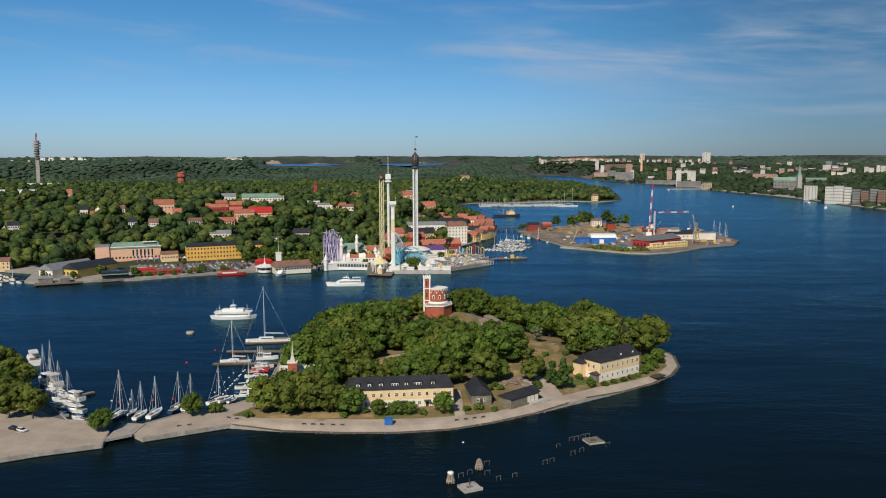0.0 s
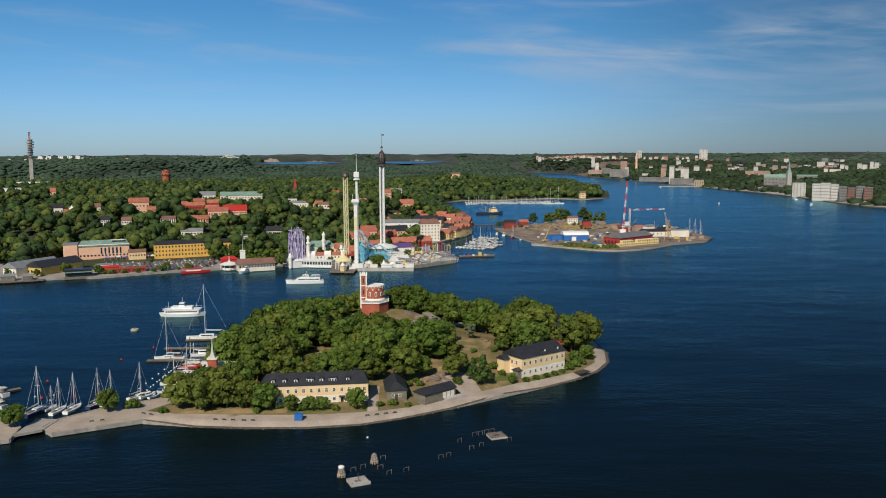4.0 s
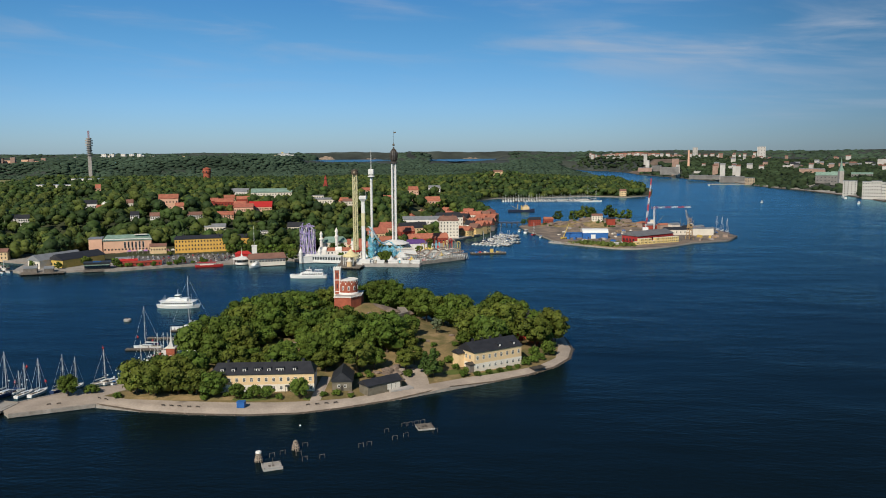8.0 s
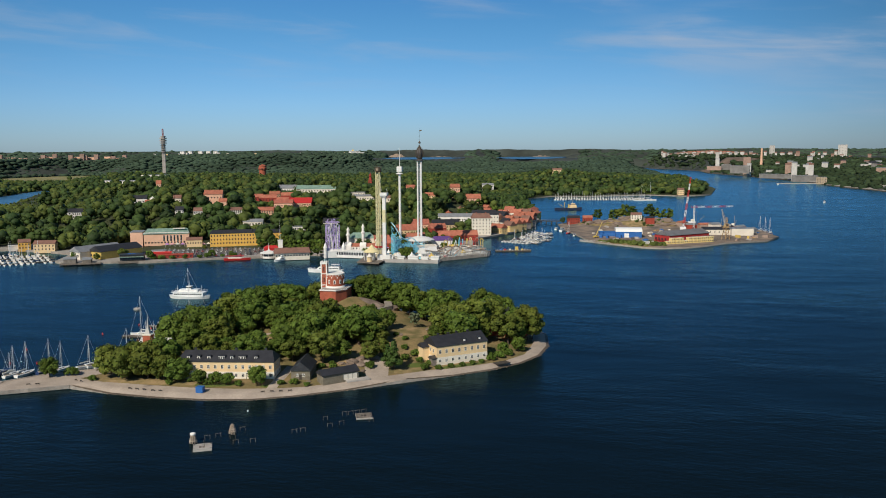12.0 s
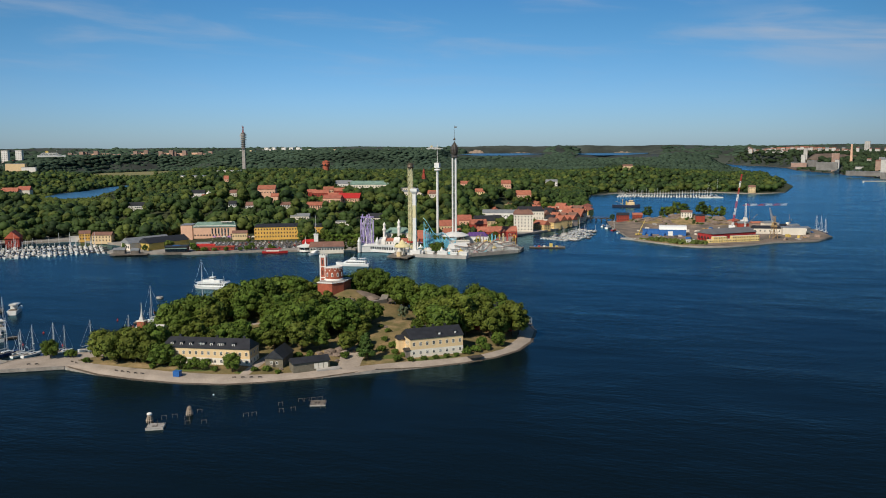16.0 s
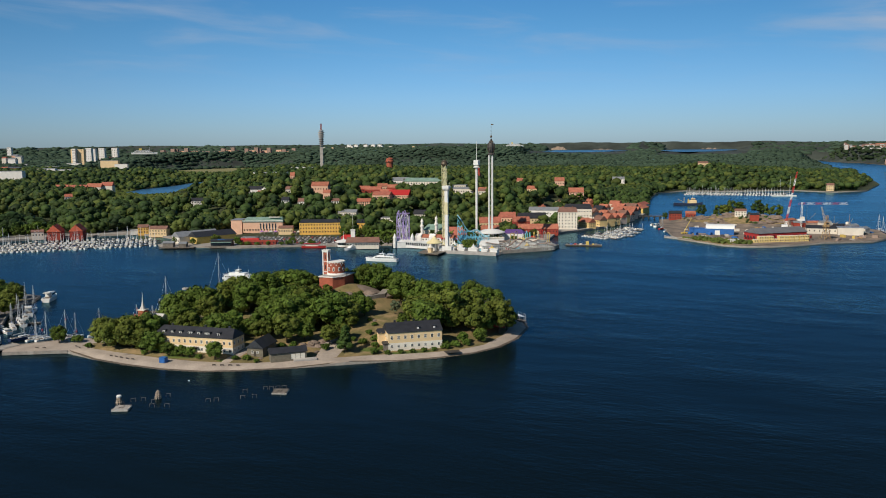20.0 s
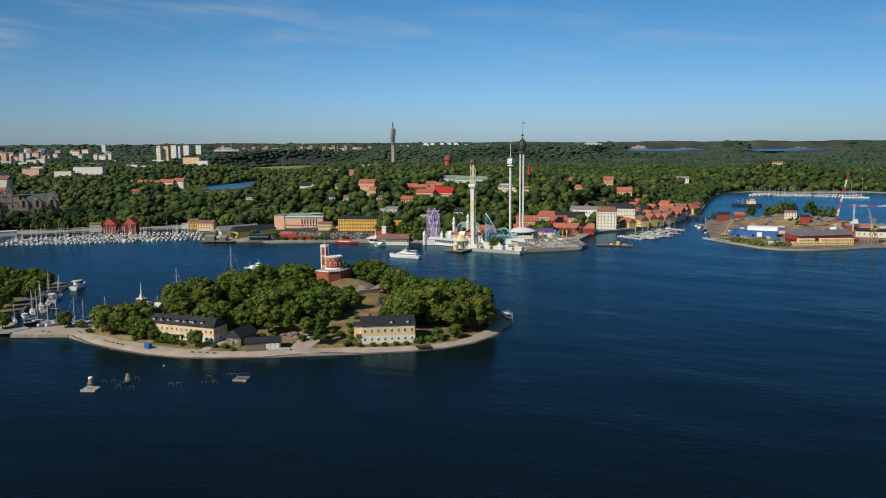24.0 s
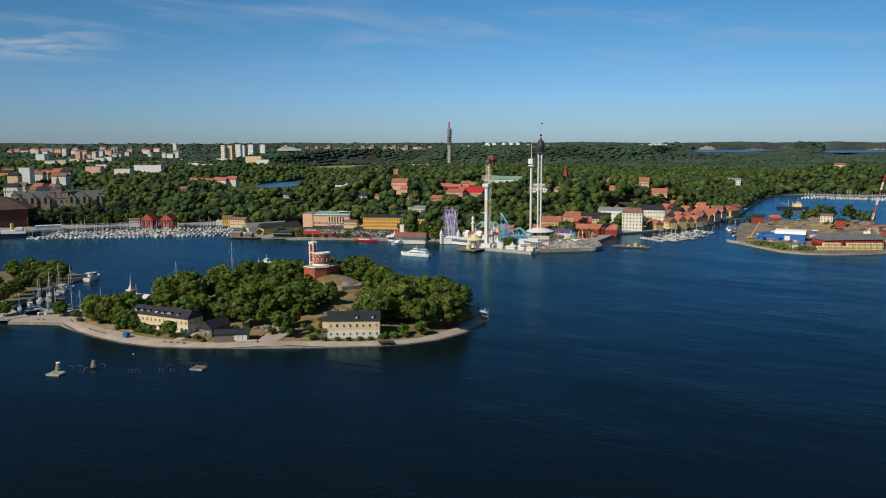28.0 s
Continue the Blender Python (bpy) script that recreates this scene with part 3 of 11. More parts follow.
city(-945, 740, 62, 16, 16, 48, 5, CREAM, SLATE, "old city apartment house with pitched roof", 3, 0)
city(-864, 705, 61, 19, 16, 36, 5, PALE, BROWNROOF, "old city apartment house with pitched roof", 3, 5)
city(-1008, 816, 60, 19, 16, 47, 5, PALE, BROWNROOF, "old city apartment house with pitched roof", 3, 0)
city(-1323, 933, 62, 23, 16, 42, 5, ORANGE, TILE, "old city apartment house with pitched roof", 3, 0)
city(-749, 631, 62, 18, 16, 41, 5, PALE, SLATE, "old city apartment house with pitched roof", 3, 5)
city(-1279, 905, 62, 26, 16, 41, 5, YELLOW, SLATE, "old city apartment house with pitched roof", 3, 0)
city(-1244, 982, 59, 32, 16, 43, 5, PALE, SLATE, "old city apartment house with pitched roof", 3, 0)
city(-724, 661, 60, 18, 16, 36, 5, ORANGE, SLATE, "old city apartment house with pitched roof", 3, 5)
city(-911, 797, 59, 23, 16, 46, 5, PALE, BROWNROOF, "old city apartment house with pitched roof", 3, 0)
city(-1176, 922, 60, 26, 16, 42, 5, YELLOW, SLATE, "old city apartment house with pitched roof", 3, 0)
city(-1166, 946, 59, 18, 16, 45, 5, ORANGE, TILE, "old city apartment house with pitched roof", 3, 0)
city(-1104, 891, 60, 25, 16, 44, 5, ORANGE, TILE, "old city apartment house with pitched roof", 3, 0)
city(-1236, 948, 60, 30, 16, 41, 5, CREAM, TILE, "old city apartment house with pitched roof", 3, 0)
city(-1058, 856, 60, 16, 16, 44, 5, CREAM, TILE, "old city apartment house with pitched roof", 3, 0)
city(-754, 667, 60, 16, 16, 35, 5, ORANGE, BROWNROOF, "old city apartment house with pitched roof", 3, 5)
city(-1051, 883, 59, 21, 16, 47, 5, YELLOW, TILE, "old city apartment house with pitched roof", 3, 0)
city(-1206, 961, 59, 22, 16, 41, 5, PALE, SLATE, "old city apartment house with pitched roof", 3, 0)
city(-1129, 3479, 18, 10, 16, 80, 0, PALE, ZINC, "small far building among woods", 1, 0)
city(-891, 3509, 14, 15, 16, 80, 0, CREAM, ZINC, "small far building among woods", 1, 0)
city(-921, 3612, 14, 16, 16, 83, 0, PALE, ZINC, "small far building among woods", 1, 0)
city(-1225, 3198, 21, 10, 16, 85, 0, CREAM, ZINC, "small far building among woods", 1, 0)
city(-1789, 3585, 27, 9, 16, 72, 0, WHITE, ZINC, "small far building among woods", 1, 0)
city(-1304, 3740, 19, 19, 16, 82, 0, WHITE, ZINC, "small far building among woods", 1, 0)
city(-981, 3670, 15, 9, 16, 80, 0, PALE, ZINC, "small far building among woods", 1, 0)
city(-1223, 3347, 20, 8, 16, 80, 0, WHITE, ZINC, "small far building among woods", 1, 0)
city(-1881, 3730, 27, 12, 16, 78, 0, CREAM, ZINC, "small far building among woods", 1, 0)
city(-1767, 3585, 26, 16, 16, 71, 0, CREAM, ZINC, "small far building among woods", 1, 0)
city(-1187, 3825, 17, 17, 16, 74, 0, PALE, ZINC, "small far building among woods", 1, 0)
city(-1710, 3235, 28, 11, 16, 75, 0, CREAM, ZINC, "small far building among woods", 1, 0)
city(-1136, 4032, 16, 11, 16, 70, 0, WHITE, ZINC, "small far building among woods", 1, 0)
city(-997, 4040, 14, 17, 16, 66, 0, WHITE, ZINC, "small far building among woods", 1, 0)
city(-1139, 3425, 18, 17, 16, 77, 0, PALE, ZINC, "small far building among woods", 1, 0)
city(-1611, 3174, 27, 9, 16, 83, 0, CREAM, ZINC, "small far building among woods", 1, 0)
city(-1322, 3412, 21, 12, 16, 82, 0, WHITE, ZINC, "small far building among woods", 1, 0)
city(-1009, 3279, 17, 9, 16, 85, 0, WHITE, ZINC, "small far building among woods", 1, 0)
city(-1608, 3763, 23, 19, 16, 75, 0, PALE, ZINC, "small far building among woods", 1, 0)
city(-1558, 3648, 23, 19, 16, 84, 0, PALE, ZINC, "small far building among woods", 1, 0)
city(-1664, 3447, 26, 8, 16, 87, 0, PALE, ZINC, "small far building among woods", 1, 0)
city(-1096, 3831, 16, 19, 16, 77, 0, WHITE, ZINC, "small far building among woods", 1, 0)
city(-973, 3921, 14, 18, 16, 82, 0, PALE, ZINC, "small far building among woods", 1, 0)
city(-1219, 3473, 19, 8, 16, 76, 0, PALE, ZINC, "small far building among woods", 1, 0)
city(-1884, 3559, 28, 17, 16, 82, 0, WHITE, ZINC, "small far building among woods", 1, 0)
city(-1557, 3552, 24, 9, 16, 87, 0, WHITE, ZINC, "small far building among woods", 1, 0)
city(-899, 3714, 14, 10, 16, 75, 0, CREAM, ZINC, "small far building among woods", 1, 0)
city(-1368, 3130, 24, 13, 16, 84, 0, WHITE, ZINC, "small far building among woods", 1, 0)
city(-993, 3367, 16, 8, 16, 85, 0, PALE, ZINC, "small far building among woods", 1, 0)
city(-1690, 3616, 25, 14, 16, 82, 0, CREAM, ZINC, "small far building among woods", 1, 0)
city(-1567, 3616, 23, 14, 16, 71, 0, PALE, ZINC, "small far building among woods", 1, 0)
city(-1533, 3332, 25, 13, 16, 80, 0, PALE, ZINC, "small far building among woods", 1, 0)
city(-1399, 3836, 20, 14, 16, 71, 0, WHITE, ZINC, "small far building among woods", 1, 0)
city(-1005, 3744, 15, 19, 16, 84, 0, CREAM, ZINC, "small far building among woods", 1, 0)
city(-1809, 3646, 26, 15, 16, 82, 0, WHITE, ZINC, "small far building among woods", 1, 0)
city(-1053, 3272, 18, 15, 16, 86, 0, WHITE, ZINC, "small far building among woods", 1, 0)
city(-836, 1706, 26, 66, 18, 44, 0, WHITE, ZINC, "long low white stable building", 1, 0)
city(-764, 1462, 28, 78, 18, 41, 0, WHITE, ZINC, "long low white depot building", 1, 0)
far_shore(810, 1785, -24, 27, 20, 32, 0, OFFWHITE, ZINC, "white balconied apartment block by the water", 6, 4, "apartment_block", "building")
far_shore(793, 1660, -26, 18, 18, 35, 0, OFFWHITE, ZINC, "waterside apartment block with flat roof", 5, 4, "apartment_block", "building")
far_shore(803, 1644, -26, 18, 18, 37, 0, OFFWHITE, ZINC, "waterside apartment block with flat roof", 5, 4, "apartment_block", "building")
far_shore(814, 1628, -27, 14, 18, 35, 0, OFFWHITE, ZINC, "waterside apartment block with flat roof", 5, 4, "apartment_block", "building")
far_shore(818, 1603, -27, 14, 18, 31, 0, DARKCONC, ZINC, "waterside apartment block with flat roof", 5, 4, "apartment_block", "building")
far_shore(828, 1587, -28, 15, 18, 29, 0, BROWNROOF, ZINC, "waterside apartment block with flat roof", 5, 4, "apartment_block", "building")
far_shore(836, 1571, -28, 14, 18, 33, 0, DARKCONC, ZINC, "waterside apartment block with flat roof", 5, 4, "apartment_block", "building")
far_shore(839, 1547, -28, 15, 18, 32, 0, BROWNROOF, ZINC, "waterside apartment block with flat roof", 5, 4, "apartment_block", "building")
far_shore(987, 4031, -14, 23, 16, 108, 0, OFFWHITE, CONCRETE, "tall white tower on the hill", 7, 2, "tower_block", "building")
far_shore(1232, 3806, -18, 36, 16, 110, 0, OFFWHITE, CONCRETE, "tall white slab on the hill", 7, 3, "tower_block", "building")
far_shore(958, 2417, -22, 67, 30, 50, 0, DUSKY, ZINC, "large pink brick block", 4, 0)
far_shore(968, 2370, -22, 18, 20, 47, 0, DUSKY, ZINC, "brick block beside the church", 4, 0)
far_shore(850, 2029, -23, 43, 20, 36, 8, DARKCONC, COPPER, "grey stone church hall with green roof", 2, 5, "church", "church")
far_shore(852, 1974, -23, 20, 18, 43, 9, DARKCONC, COPPER, "grey stone gabled hall with green roof", 2, 3, "church", "church")
far_shore(961, 2090, -25, 48, 18, 42, 4, DARKCONC, COPPER, "institution with green copper roof", 2, 7)
far_shore(829, 2883, -16, 10, 22, 49, 0, OFFWHITE, ZINC, "pale far-shore building above the water", 4, 0)
far_shore(852, 2876, -17, 17, 22, 49, 0, OFFWHITE, ZINC, "pale far-shore building above the water", 4, 0)
far_shore(834, 2778, -17, 18, 22, 35, 0, DARKCONC, ZINC, "grey concrete far-shore building above the water", 4, 0)
far_shore(845, 2722, -17, 24, 22, 32, 0, DARKCONC, ZINC, "grey concrete far-shore building above the water", 4, 0)
far_shore(989, 2726, -20, 24, 22, 55, 0, OFFWHITE, ZINC, "pale far-shore building above the water", 4, 0)
far_shore(1019, 2715, -21, 32, 22, 55, 0, BROWNROOF, ZINC, "brown far-shore building above the water", 4, 0)
far_shore(759, 2330, -18, 26, 20, 20, 0, SANDSTONE, ZINC, "sandstone warehouse above the far water", 4, 4)
far_shore(745, 2906, -14, 23, 22, 24, 0, OFFWHITE, ZINC, "pale far-shore building above the water", 4, 0)
far_shore(559, 2876, -11, 47, 22, 43, 0, DUSKY, ZINC, "brick mill far-shore building above the water", 4, 0)
far_shore(602, 2898, -12, 31, 22, 51, 0, DARKCONC, ZINC, "grey concrete far-shore building above the water", 4, 0)
far_shore(587, 2993, -11, 13, 22, 74, 0, OFFWHITE, ZINC, "tall white far-shore building above the water", 4, 0)
far_shore(643, 2879, -13, 62, 22, 39, 0, DARKCONC, ZINC, "grey concrete far-shore building above the water", 4, 0)
far_shore(692, 3022, -13, 24, 22, 80, 0, DUSKY, ZINC, "brick mill far-shore building above the water", 4, 0)
far_shore(681, 2922, -13, 13, 22, 54, 0, OFFWHITE, ZINC, "tall white far-shore building above the water", 4, 0)
far_shore(1281, 2713, -25, 25, 22, 79, 0, OFFWHITE, ZINC, "tall white far-shore building above the water", 4, 0)
far_shore(1207, 2415, -27, 11, 22, 73, 0, OFFWHITE, ZINC, "tall white far-shore building above the water", 4, 0)
far_shore(1218, 2410, -27, 9, 22, 69, 0, OFFWHITE, ZINC, "tall white far-shore building above the water", 4, 0)
far_shore(1271, 2439, -28, 12, 22, 76, 0, OFFWHITE, ZINC, "tall white far-shore building above the water", 4, 0)
far_shore(1283, 2432, -28, 13, 22, 72, 0, OFFWHITE, ZINC, "tall white far-shore building above the water", 4, 0)
far_shore(1322, 2468, -28, 10, 22, 82, 0, OFFWHITE, ZINC, "tall white far-shore building above the water", 4, 0)
far_shore(1334, 2462, -28, 12, 22, 79, 0, OFFWHITE, ZINC, "tall white far-shore building above the water", 4, 0)
far_shore(1285, 2656, -26, 41, 22, 63, 0, DUSKY, ZINC, "pink brick far-shore building above the water", 4, 0)
far_shore(1148, 2333, -26, 29, 22, 58, 0, OFFWHITE, ZINC, "pale far-shore building above the water", 4, 0)
far_shore(705, 2606, -15, 104, 22, 19, 0, DARKCONC, ZINC, "grey concrete far-shore building above the water", 4, 0)
far_shore(754, 2488, -17, 69, 22, 19, 0, DARKCONC, ZINC, "grey concrete far-shore building above the water", 4, 0)
far_shore(653, 4109, -9, 14, 14, 66, 4, OFFWHITE, BROWNROOF, "hillside house on the far shore", 1, 0)
far_shore(753, 3643, -12, 14, 14, 53, 4, OFFWHITE, BROWNROOF, "hillside house on the far shore", 1, 0)
far_shore(1037, 3380, -17, 10, 14, 66, 4, OFFWHITE, ZINC, "hillside house on the far shore", 1, 0)
far_shore(614, 4228, -8, 17, 14, 66, 4, OFFWHITE, BROWNROOF, "hillside house on the far shore", 1, 0)
far_shore(609, 4228, -8, 11, 14, 79, 4, OFFWHITE, ZINC, "hillside house on the far shore", 1, 0)
far_shore(511, 4235, -7, 16, 14, 70, 4, DUSKY, BROWNROOF, "hillside house on the far shore", 1, 0)
far_shore(879, 3941, -13, 9, 14, 67, 4, OFFWHITE, ZINC, "hillside house on the far shore", 1, 0)
far_shore(1181, 3720, -18, 13, 14, 61, 4, OFFWHITE, BROWNROOF, "hillside house on the far shore", 1, 0)
far_shore(893, 3850, -13, 14, 14, 62, 4, OFFWHITE, ZINC, "hillside house on the far shore", 1, 0)
far_shore(1093, 3450, -18, 11, 14, 70, 4, DUSKY, BROWNROOF, "hillside house on the far shore", 1, 0)
far_shore(581, 4197, -8, 16, 14, 72, 4, DUSKY, BROWNROOF, "hillside house on the far shore", 1, 0)
far_shore(815, 3559, -13, 16, 14, 62, 4, DUSKY, BROWNROOF, "hillside house on the far shore", 1, 0)
far_shore(742, 3686, -11, 11, 14, 73, 4, OFFWHITE, BROWNROOF, "hillside house on the far shore", 1, 0)
far_shore(982, 3791, -15, 14, 14, 74, 4, OFFWHITE, BROWNROOF, "hillside house on the far shore", 1, 0)
far_shore(508, 4161, -7, 18, 14, 70, 4, OFFWHITE, ZINC, "hillside house on the far shore", 1, 0)
far_shore(832, 4178, -11, 12, 14, 63, 4, OFFWHITE, ZINC, "hillside house on the far shore", 1, 0)
far_shore(1149, 3866, -17, 10, 14, 51, 4, OFFWHITE, BROWNROOF, "hillside house on the far shore", 1, 0)
far_shore(683, 3625, -11, 12, 14, 60, 4, OFFWHITE, BROWNROOF, "hillside house on the far shore", 1, 0)
far_shore(508, 4262, -7, 10, 14, 81, 4, OFFWHITE, BROWNROOF, "hillside house on the far shore", 1, 0)
far_shore(1184, 3652, -18, 15, 14, 65, 4, OFFWHITE, BROWNROOF, "hillside house on the far shore", 1, 0)
far_shore(876, 4093, -12, 10, 14, 70, 4, OFFWHITE, BROWNROOF, "hillside house on the far shore", 1, 0)
far_shore(868, 3784, -13, 17, 14, 69, 4, OFFWHITE, BROWNROOF, "hillside house on the far shore", 1, 0)
far_shore(567, 4193, -8, 14, 14, 67, 4, OFFWHITE, BROWNROOF, "hillside house on the far shore", 1, 0)
far_shore(506, 4142, -7, 13, 14, 76, 4, OFFWHITE, BROWNROOF, "hillside house on the far shore", 1, 0)
far_shore(701, 3675, -11, 15, 14, 54, 4, OFFWHITE, BROWNROOF, "hillside house on the far shore", 1, 0)
far_shore(1222, 4086, -17, 18, 14, 56, 4, OFFWHITE, BROWNROOF, "hillside house on the far shore", 1, 0)
far_shore(755, 4122, -10, 18, 14, 79, 4, OFFWHITE, BROWNROOF, "hillside house on the far shore", 1, 0)
far_shore(538, 4212, -7, 14, 14, 67, 4, OFFWHITE, BROWNROOF, "hillside house on the far shore", 1, 0)
far_shore(595, 4194, -8, 18, 14, 75, 4, OFFWHITE, BROWNROOF, "hillside house on the far shore", 1, 0)
far_shore(790, 4083, -11, 10, 14, 51, 4, OFFWHITE, BROWNROOF, "hillside house on the far shore", 1, 0)
far_shore(732, 3707, -11, 16, 14, 59, 4, OFFWHITE, ZINC, "hillside house on the far shore", 1, 0)
far_shore(720, 4115, -10, 14, 14, 64, 4, OFFWHITE, BROWNROOF, "hillside house on the far shore", 1, 0)
far_shore(1144, 4100, -16, 19, 14, 54, 4, OFFWHITE, BROWNROOF, "hillside house on the far shore", 1, 0)
far_shore(859, 3998, -12, 16, 14, 50, 4, OFFWHITE, BROWNROOF, "hillside house on the far shore", 1, 0)
far_shore(920, 3935, -13, 17, 14, 64, 4, OFFWHITE, BROWNROOF, "hillside house on the far shore", 1, 0)
far_shore(1255, 3986, -17, 12, 14, 80, 4, OFFWHITE, BROWNROOF, "hillside house on the far shore", 1, 0)
far_shore(575, 4258, -8, 18, 14, 71, 4, OFFWHITE, ZINC, "hillside house on the far shore", 1, 0)
far_shore(856, 3422, -14, 8, 14, 62, 4, OFFWHITE, ZINC, "hillside house on the far shore", 1, 0)
far_shore(792, 3837, -12, 13, 14, 78, 4, OFFWHITE, ZINC, "hillside house on the far shore", 1, 0)
far_shore(1094, 3744, -16, 10, 14, 51, 4, DUSKY, BROWNROOF, "hillside house on the far shore", 1, 0)
far_shore(717, 4136, -10, 13, 14, 80, 4, OFFWHITE, BROWNROOF, "hillside house on the far shore", 1, 0)
far_shore(847, 3491, -14, 10, 14, 81, 4, OFFWHITE, BROWNROOF, "hillside house on the far shore", 1, 0)
far_shore(972, 3659, -15, 17, 14, 59, 4, OFFWHITE, ZINC, "hillside house on the far shore", 1, 0)
far_shore(1056, 4006, -15, 16, 14, 67, 4, OFFWHITE, BROWNROOF, "hillside house on the far shore", 1, 0)
far_shore(512, 4144, -7, 10, 14, 74, 4, DUSKY, BROWNROOF, "hillside house on the far shore", 1, 0)
far_shore(1063, 3633, -16, 13, 14, 75, 4, OFFWHITE, BROWNROOF, "hillside house on the far shore", 1, 0)
far_shore(827, 3615, -13, 14, 14, 73, 4, OFFWHITE, BROWNROOF, "hillside house on the far shore", 1, 0)
far_shore(988, 3486, -16, 14, 14, 55, 4, OFFWHITE, BROWNROOF, "hillside house on the far shore", 1, 0)
far_shore(1062, 3873, -15, 10, 14, 76, 4, OFFWHITE, BROWNROOF, "hillside house on the far shore", 1, 0)
far_shore(1123, 3758, -17, 9, 14, 73, 4, OFFWHITE, BROWNROOF, "hillside house on the far shore", 1, 0)
far_shore(713, 3501, -12, 12, 14, 76, 4, OFFWHITE, ZINC, "hillside house on the far shore", 1, 0)
far_shore(524, 4163, -7, 13, 14, 72, 4, OFFWHITE, ZINC, "hillside house on the far shore", 1, 0)
far_shore(515, 4184, -7, 17, 14, 68, 4, DUSKY, BROWNROOF, "hillside house on the far shore", 1, 0)
far_shore(745, 4212, -10, 11, 14, 62, 4, OFFWHITE, ZINC, "hillside house on the far shore", 1, 0)
far_shore(1087, 3464, -17, 14, 14, 55, 4, OFFWHITE, BROWNROOF, "hillside house on the far shore", 1, 0)
far_shore(914, 4135, -12, 12, 14, 59, 4, OFFWHITE, BROWNROOF, "hillside house on the far shore", 1, 0)
far_shore(872, 4047, -12, 13, 14, 71, 4, OFFWHITE, BROWNROOF, "hillside house on the far shore", 1, 0)
far_shore(756, 3625, -12, 9, 14, 63, 4, OFFWHITE, BROWNROOF, "hillside house on the far shore", 1, 0)
far_shore(812, 3796, -12, 17, 14, 80, 4, OFFWHITE, BROWNROOF, "hillside house on the far shore", 1, 0)
far_shore(863, 3874, -13, 14, 14, 78, 4, DUSKY, ZINC, "hillside house on the far shore", 1, 0)
far_shore(946, 3759, -14, 8, 14, 76, 4, OFFWHITE, BROWNROOF, "hillside house on the far shore", 1, 0)
far_shore(785, 3564, -12, 14, 14, 70, 4, OFFWHITE, BROWNROOF, "hillside house on the far shore", 1, 0)
far_shore(723, 4124, -10, 15, 14, 68, 4, DUSKY, ZINC, "hillside house on the far shore", 1, 0)
far_shore(1045, 3789, -15, 15, 14, 54, 4, DUSKY, BROWNROOF, "hillside house on the far shore", 1, 0)
far_shore(741, 4222, -10, 19, 14, 81, 4, OFFWHITE, ZINC, "hillside house on the far shore", 1, 0)
far_shore(957, 3692, -15, 15, 14, 75, 4, OFFWHITE, BROWNROOF, "hillside house on the far shore", 1, 0)
far_shore(656, 3459, -11, 14, 14, 81, 4, OFFWHITE, BROWNROOF, "hillside house on the far shore", 1, 0)
far_shore(1070, 3917, -15, 18, 14, 67, 4, OFFWHITE, BROWNROOF, "hillside house on the far shore", 1, 0)
far_shore(962, 3449, -16, 14, 14, 80, 4, DUSKY, BROWNROOF, "hillside house on the far shore", 1, 0)
far_shore(875, 3512, -14, 12, 14, 62, 4, DUSKY, ZINC, "hillside house on the far shore", 1, 0)
far_shore(1179, 3880, -17, 15, 14, 75, 4, OFFWHITE, BROWNROOF, "hillside house on the far shore", 1, 0)
far_shore(734, 3820, -11, 17, 14, 52, 4, OFFWHITE, ZINC, "hillside house on the far shore", 1, 0)
far_shore(548, 4188, -7, 17, 14, 67, 4, DUSKY, BROWNROOF, "hillside house on the far shore", 1, 0)
far_shore(1219, 3956, -17, 18, 14, 60, 4, OFFWHITE, BROWNROOF, "hillside house on the far shore", 1, 0)
far_shore(1043, 3923, -15, 18, 14, 76, 4, OFFWHITE, BROWNROOF, "hillside house on the far shore", 1, 0)
far_shore(649, 4146, -9, 12, 14, 71, 4, OFFWHITE, BROWNROOF, "hillside house on the far shore", 1, 0)
far_shore(1106, 3781, -16, 11, 14, 79, 4, OFFWHITE, BROWNROOF, "hillside house on the far shore", 1, 0)
far_shore(596, 4208, -8, 18, 14, 75, 3, DUSKY, TILE, "row house along the far hilltop", 1, 0)
far_shore(617, 4211, -8, 18, 14, 76, 3, OFFWHITE, TILE, "row house along the far hilltop", 1, 0)
far_shore(638, 4214, -9, 18, 14, 78, 3, DUSKY, TILE, "row house along the far hilltop", 1, 0)
far_shore(656, 4199, -9, 18, 14, 79, 3, OFFWHITE, TILE, "row house along the far hilltop", 1, 0)
far_shore(677, 4202, -9, 18, 14, 80, 3, DUSKY, TILE, "row house along the far hilltop", 1, 0)
far_shore(698, 4204, -9, 18, 14, 81, 3, OFFWHITE, TILE, "row house along the far hilltop", 1, 0)
far_shore(716, 4189, -10, 18, 14, 82, 3, DUSKY, TILE, "row house along the far hilltop", 1, 0)
far_shore(737, 4192, -10, 18, 14, 83, 3, OFFWHITE, TILE, "row house along the far hilltop", 1, 0)
far_shore(757, 4194, -10, 18, 14, 82, 3, DUSKY, TILE, "row house along the far hilltop", 1, 0)
far_shore(775, 4179, -11, 18, 14, 81, 3, OFFWHITE, TILE, "row house along the far hilltop", 1, 0)
far_shore(796, 4181, -11, 18, 14, 80, 3, DUSKY, TILE, "row house along the far hilltop", 1, 0)
far_shore(816, 4183, -11, 18, 14, 79, 3, OFFWHITE, TILE, "row house along the far hilltop", 1, 0)
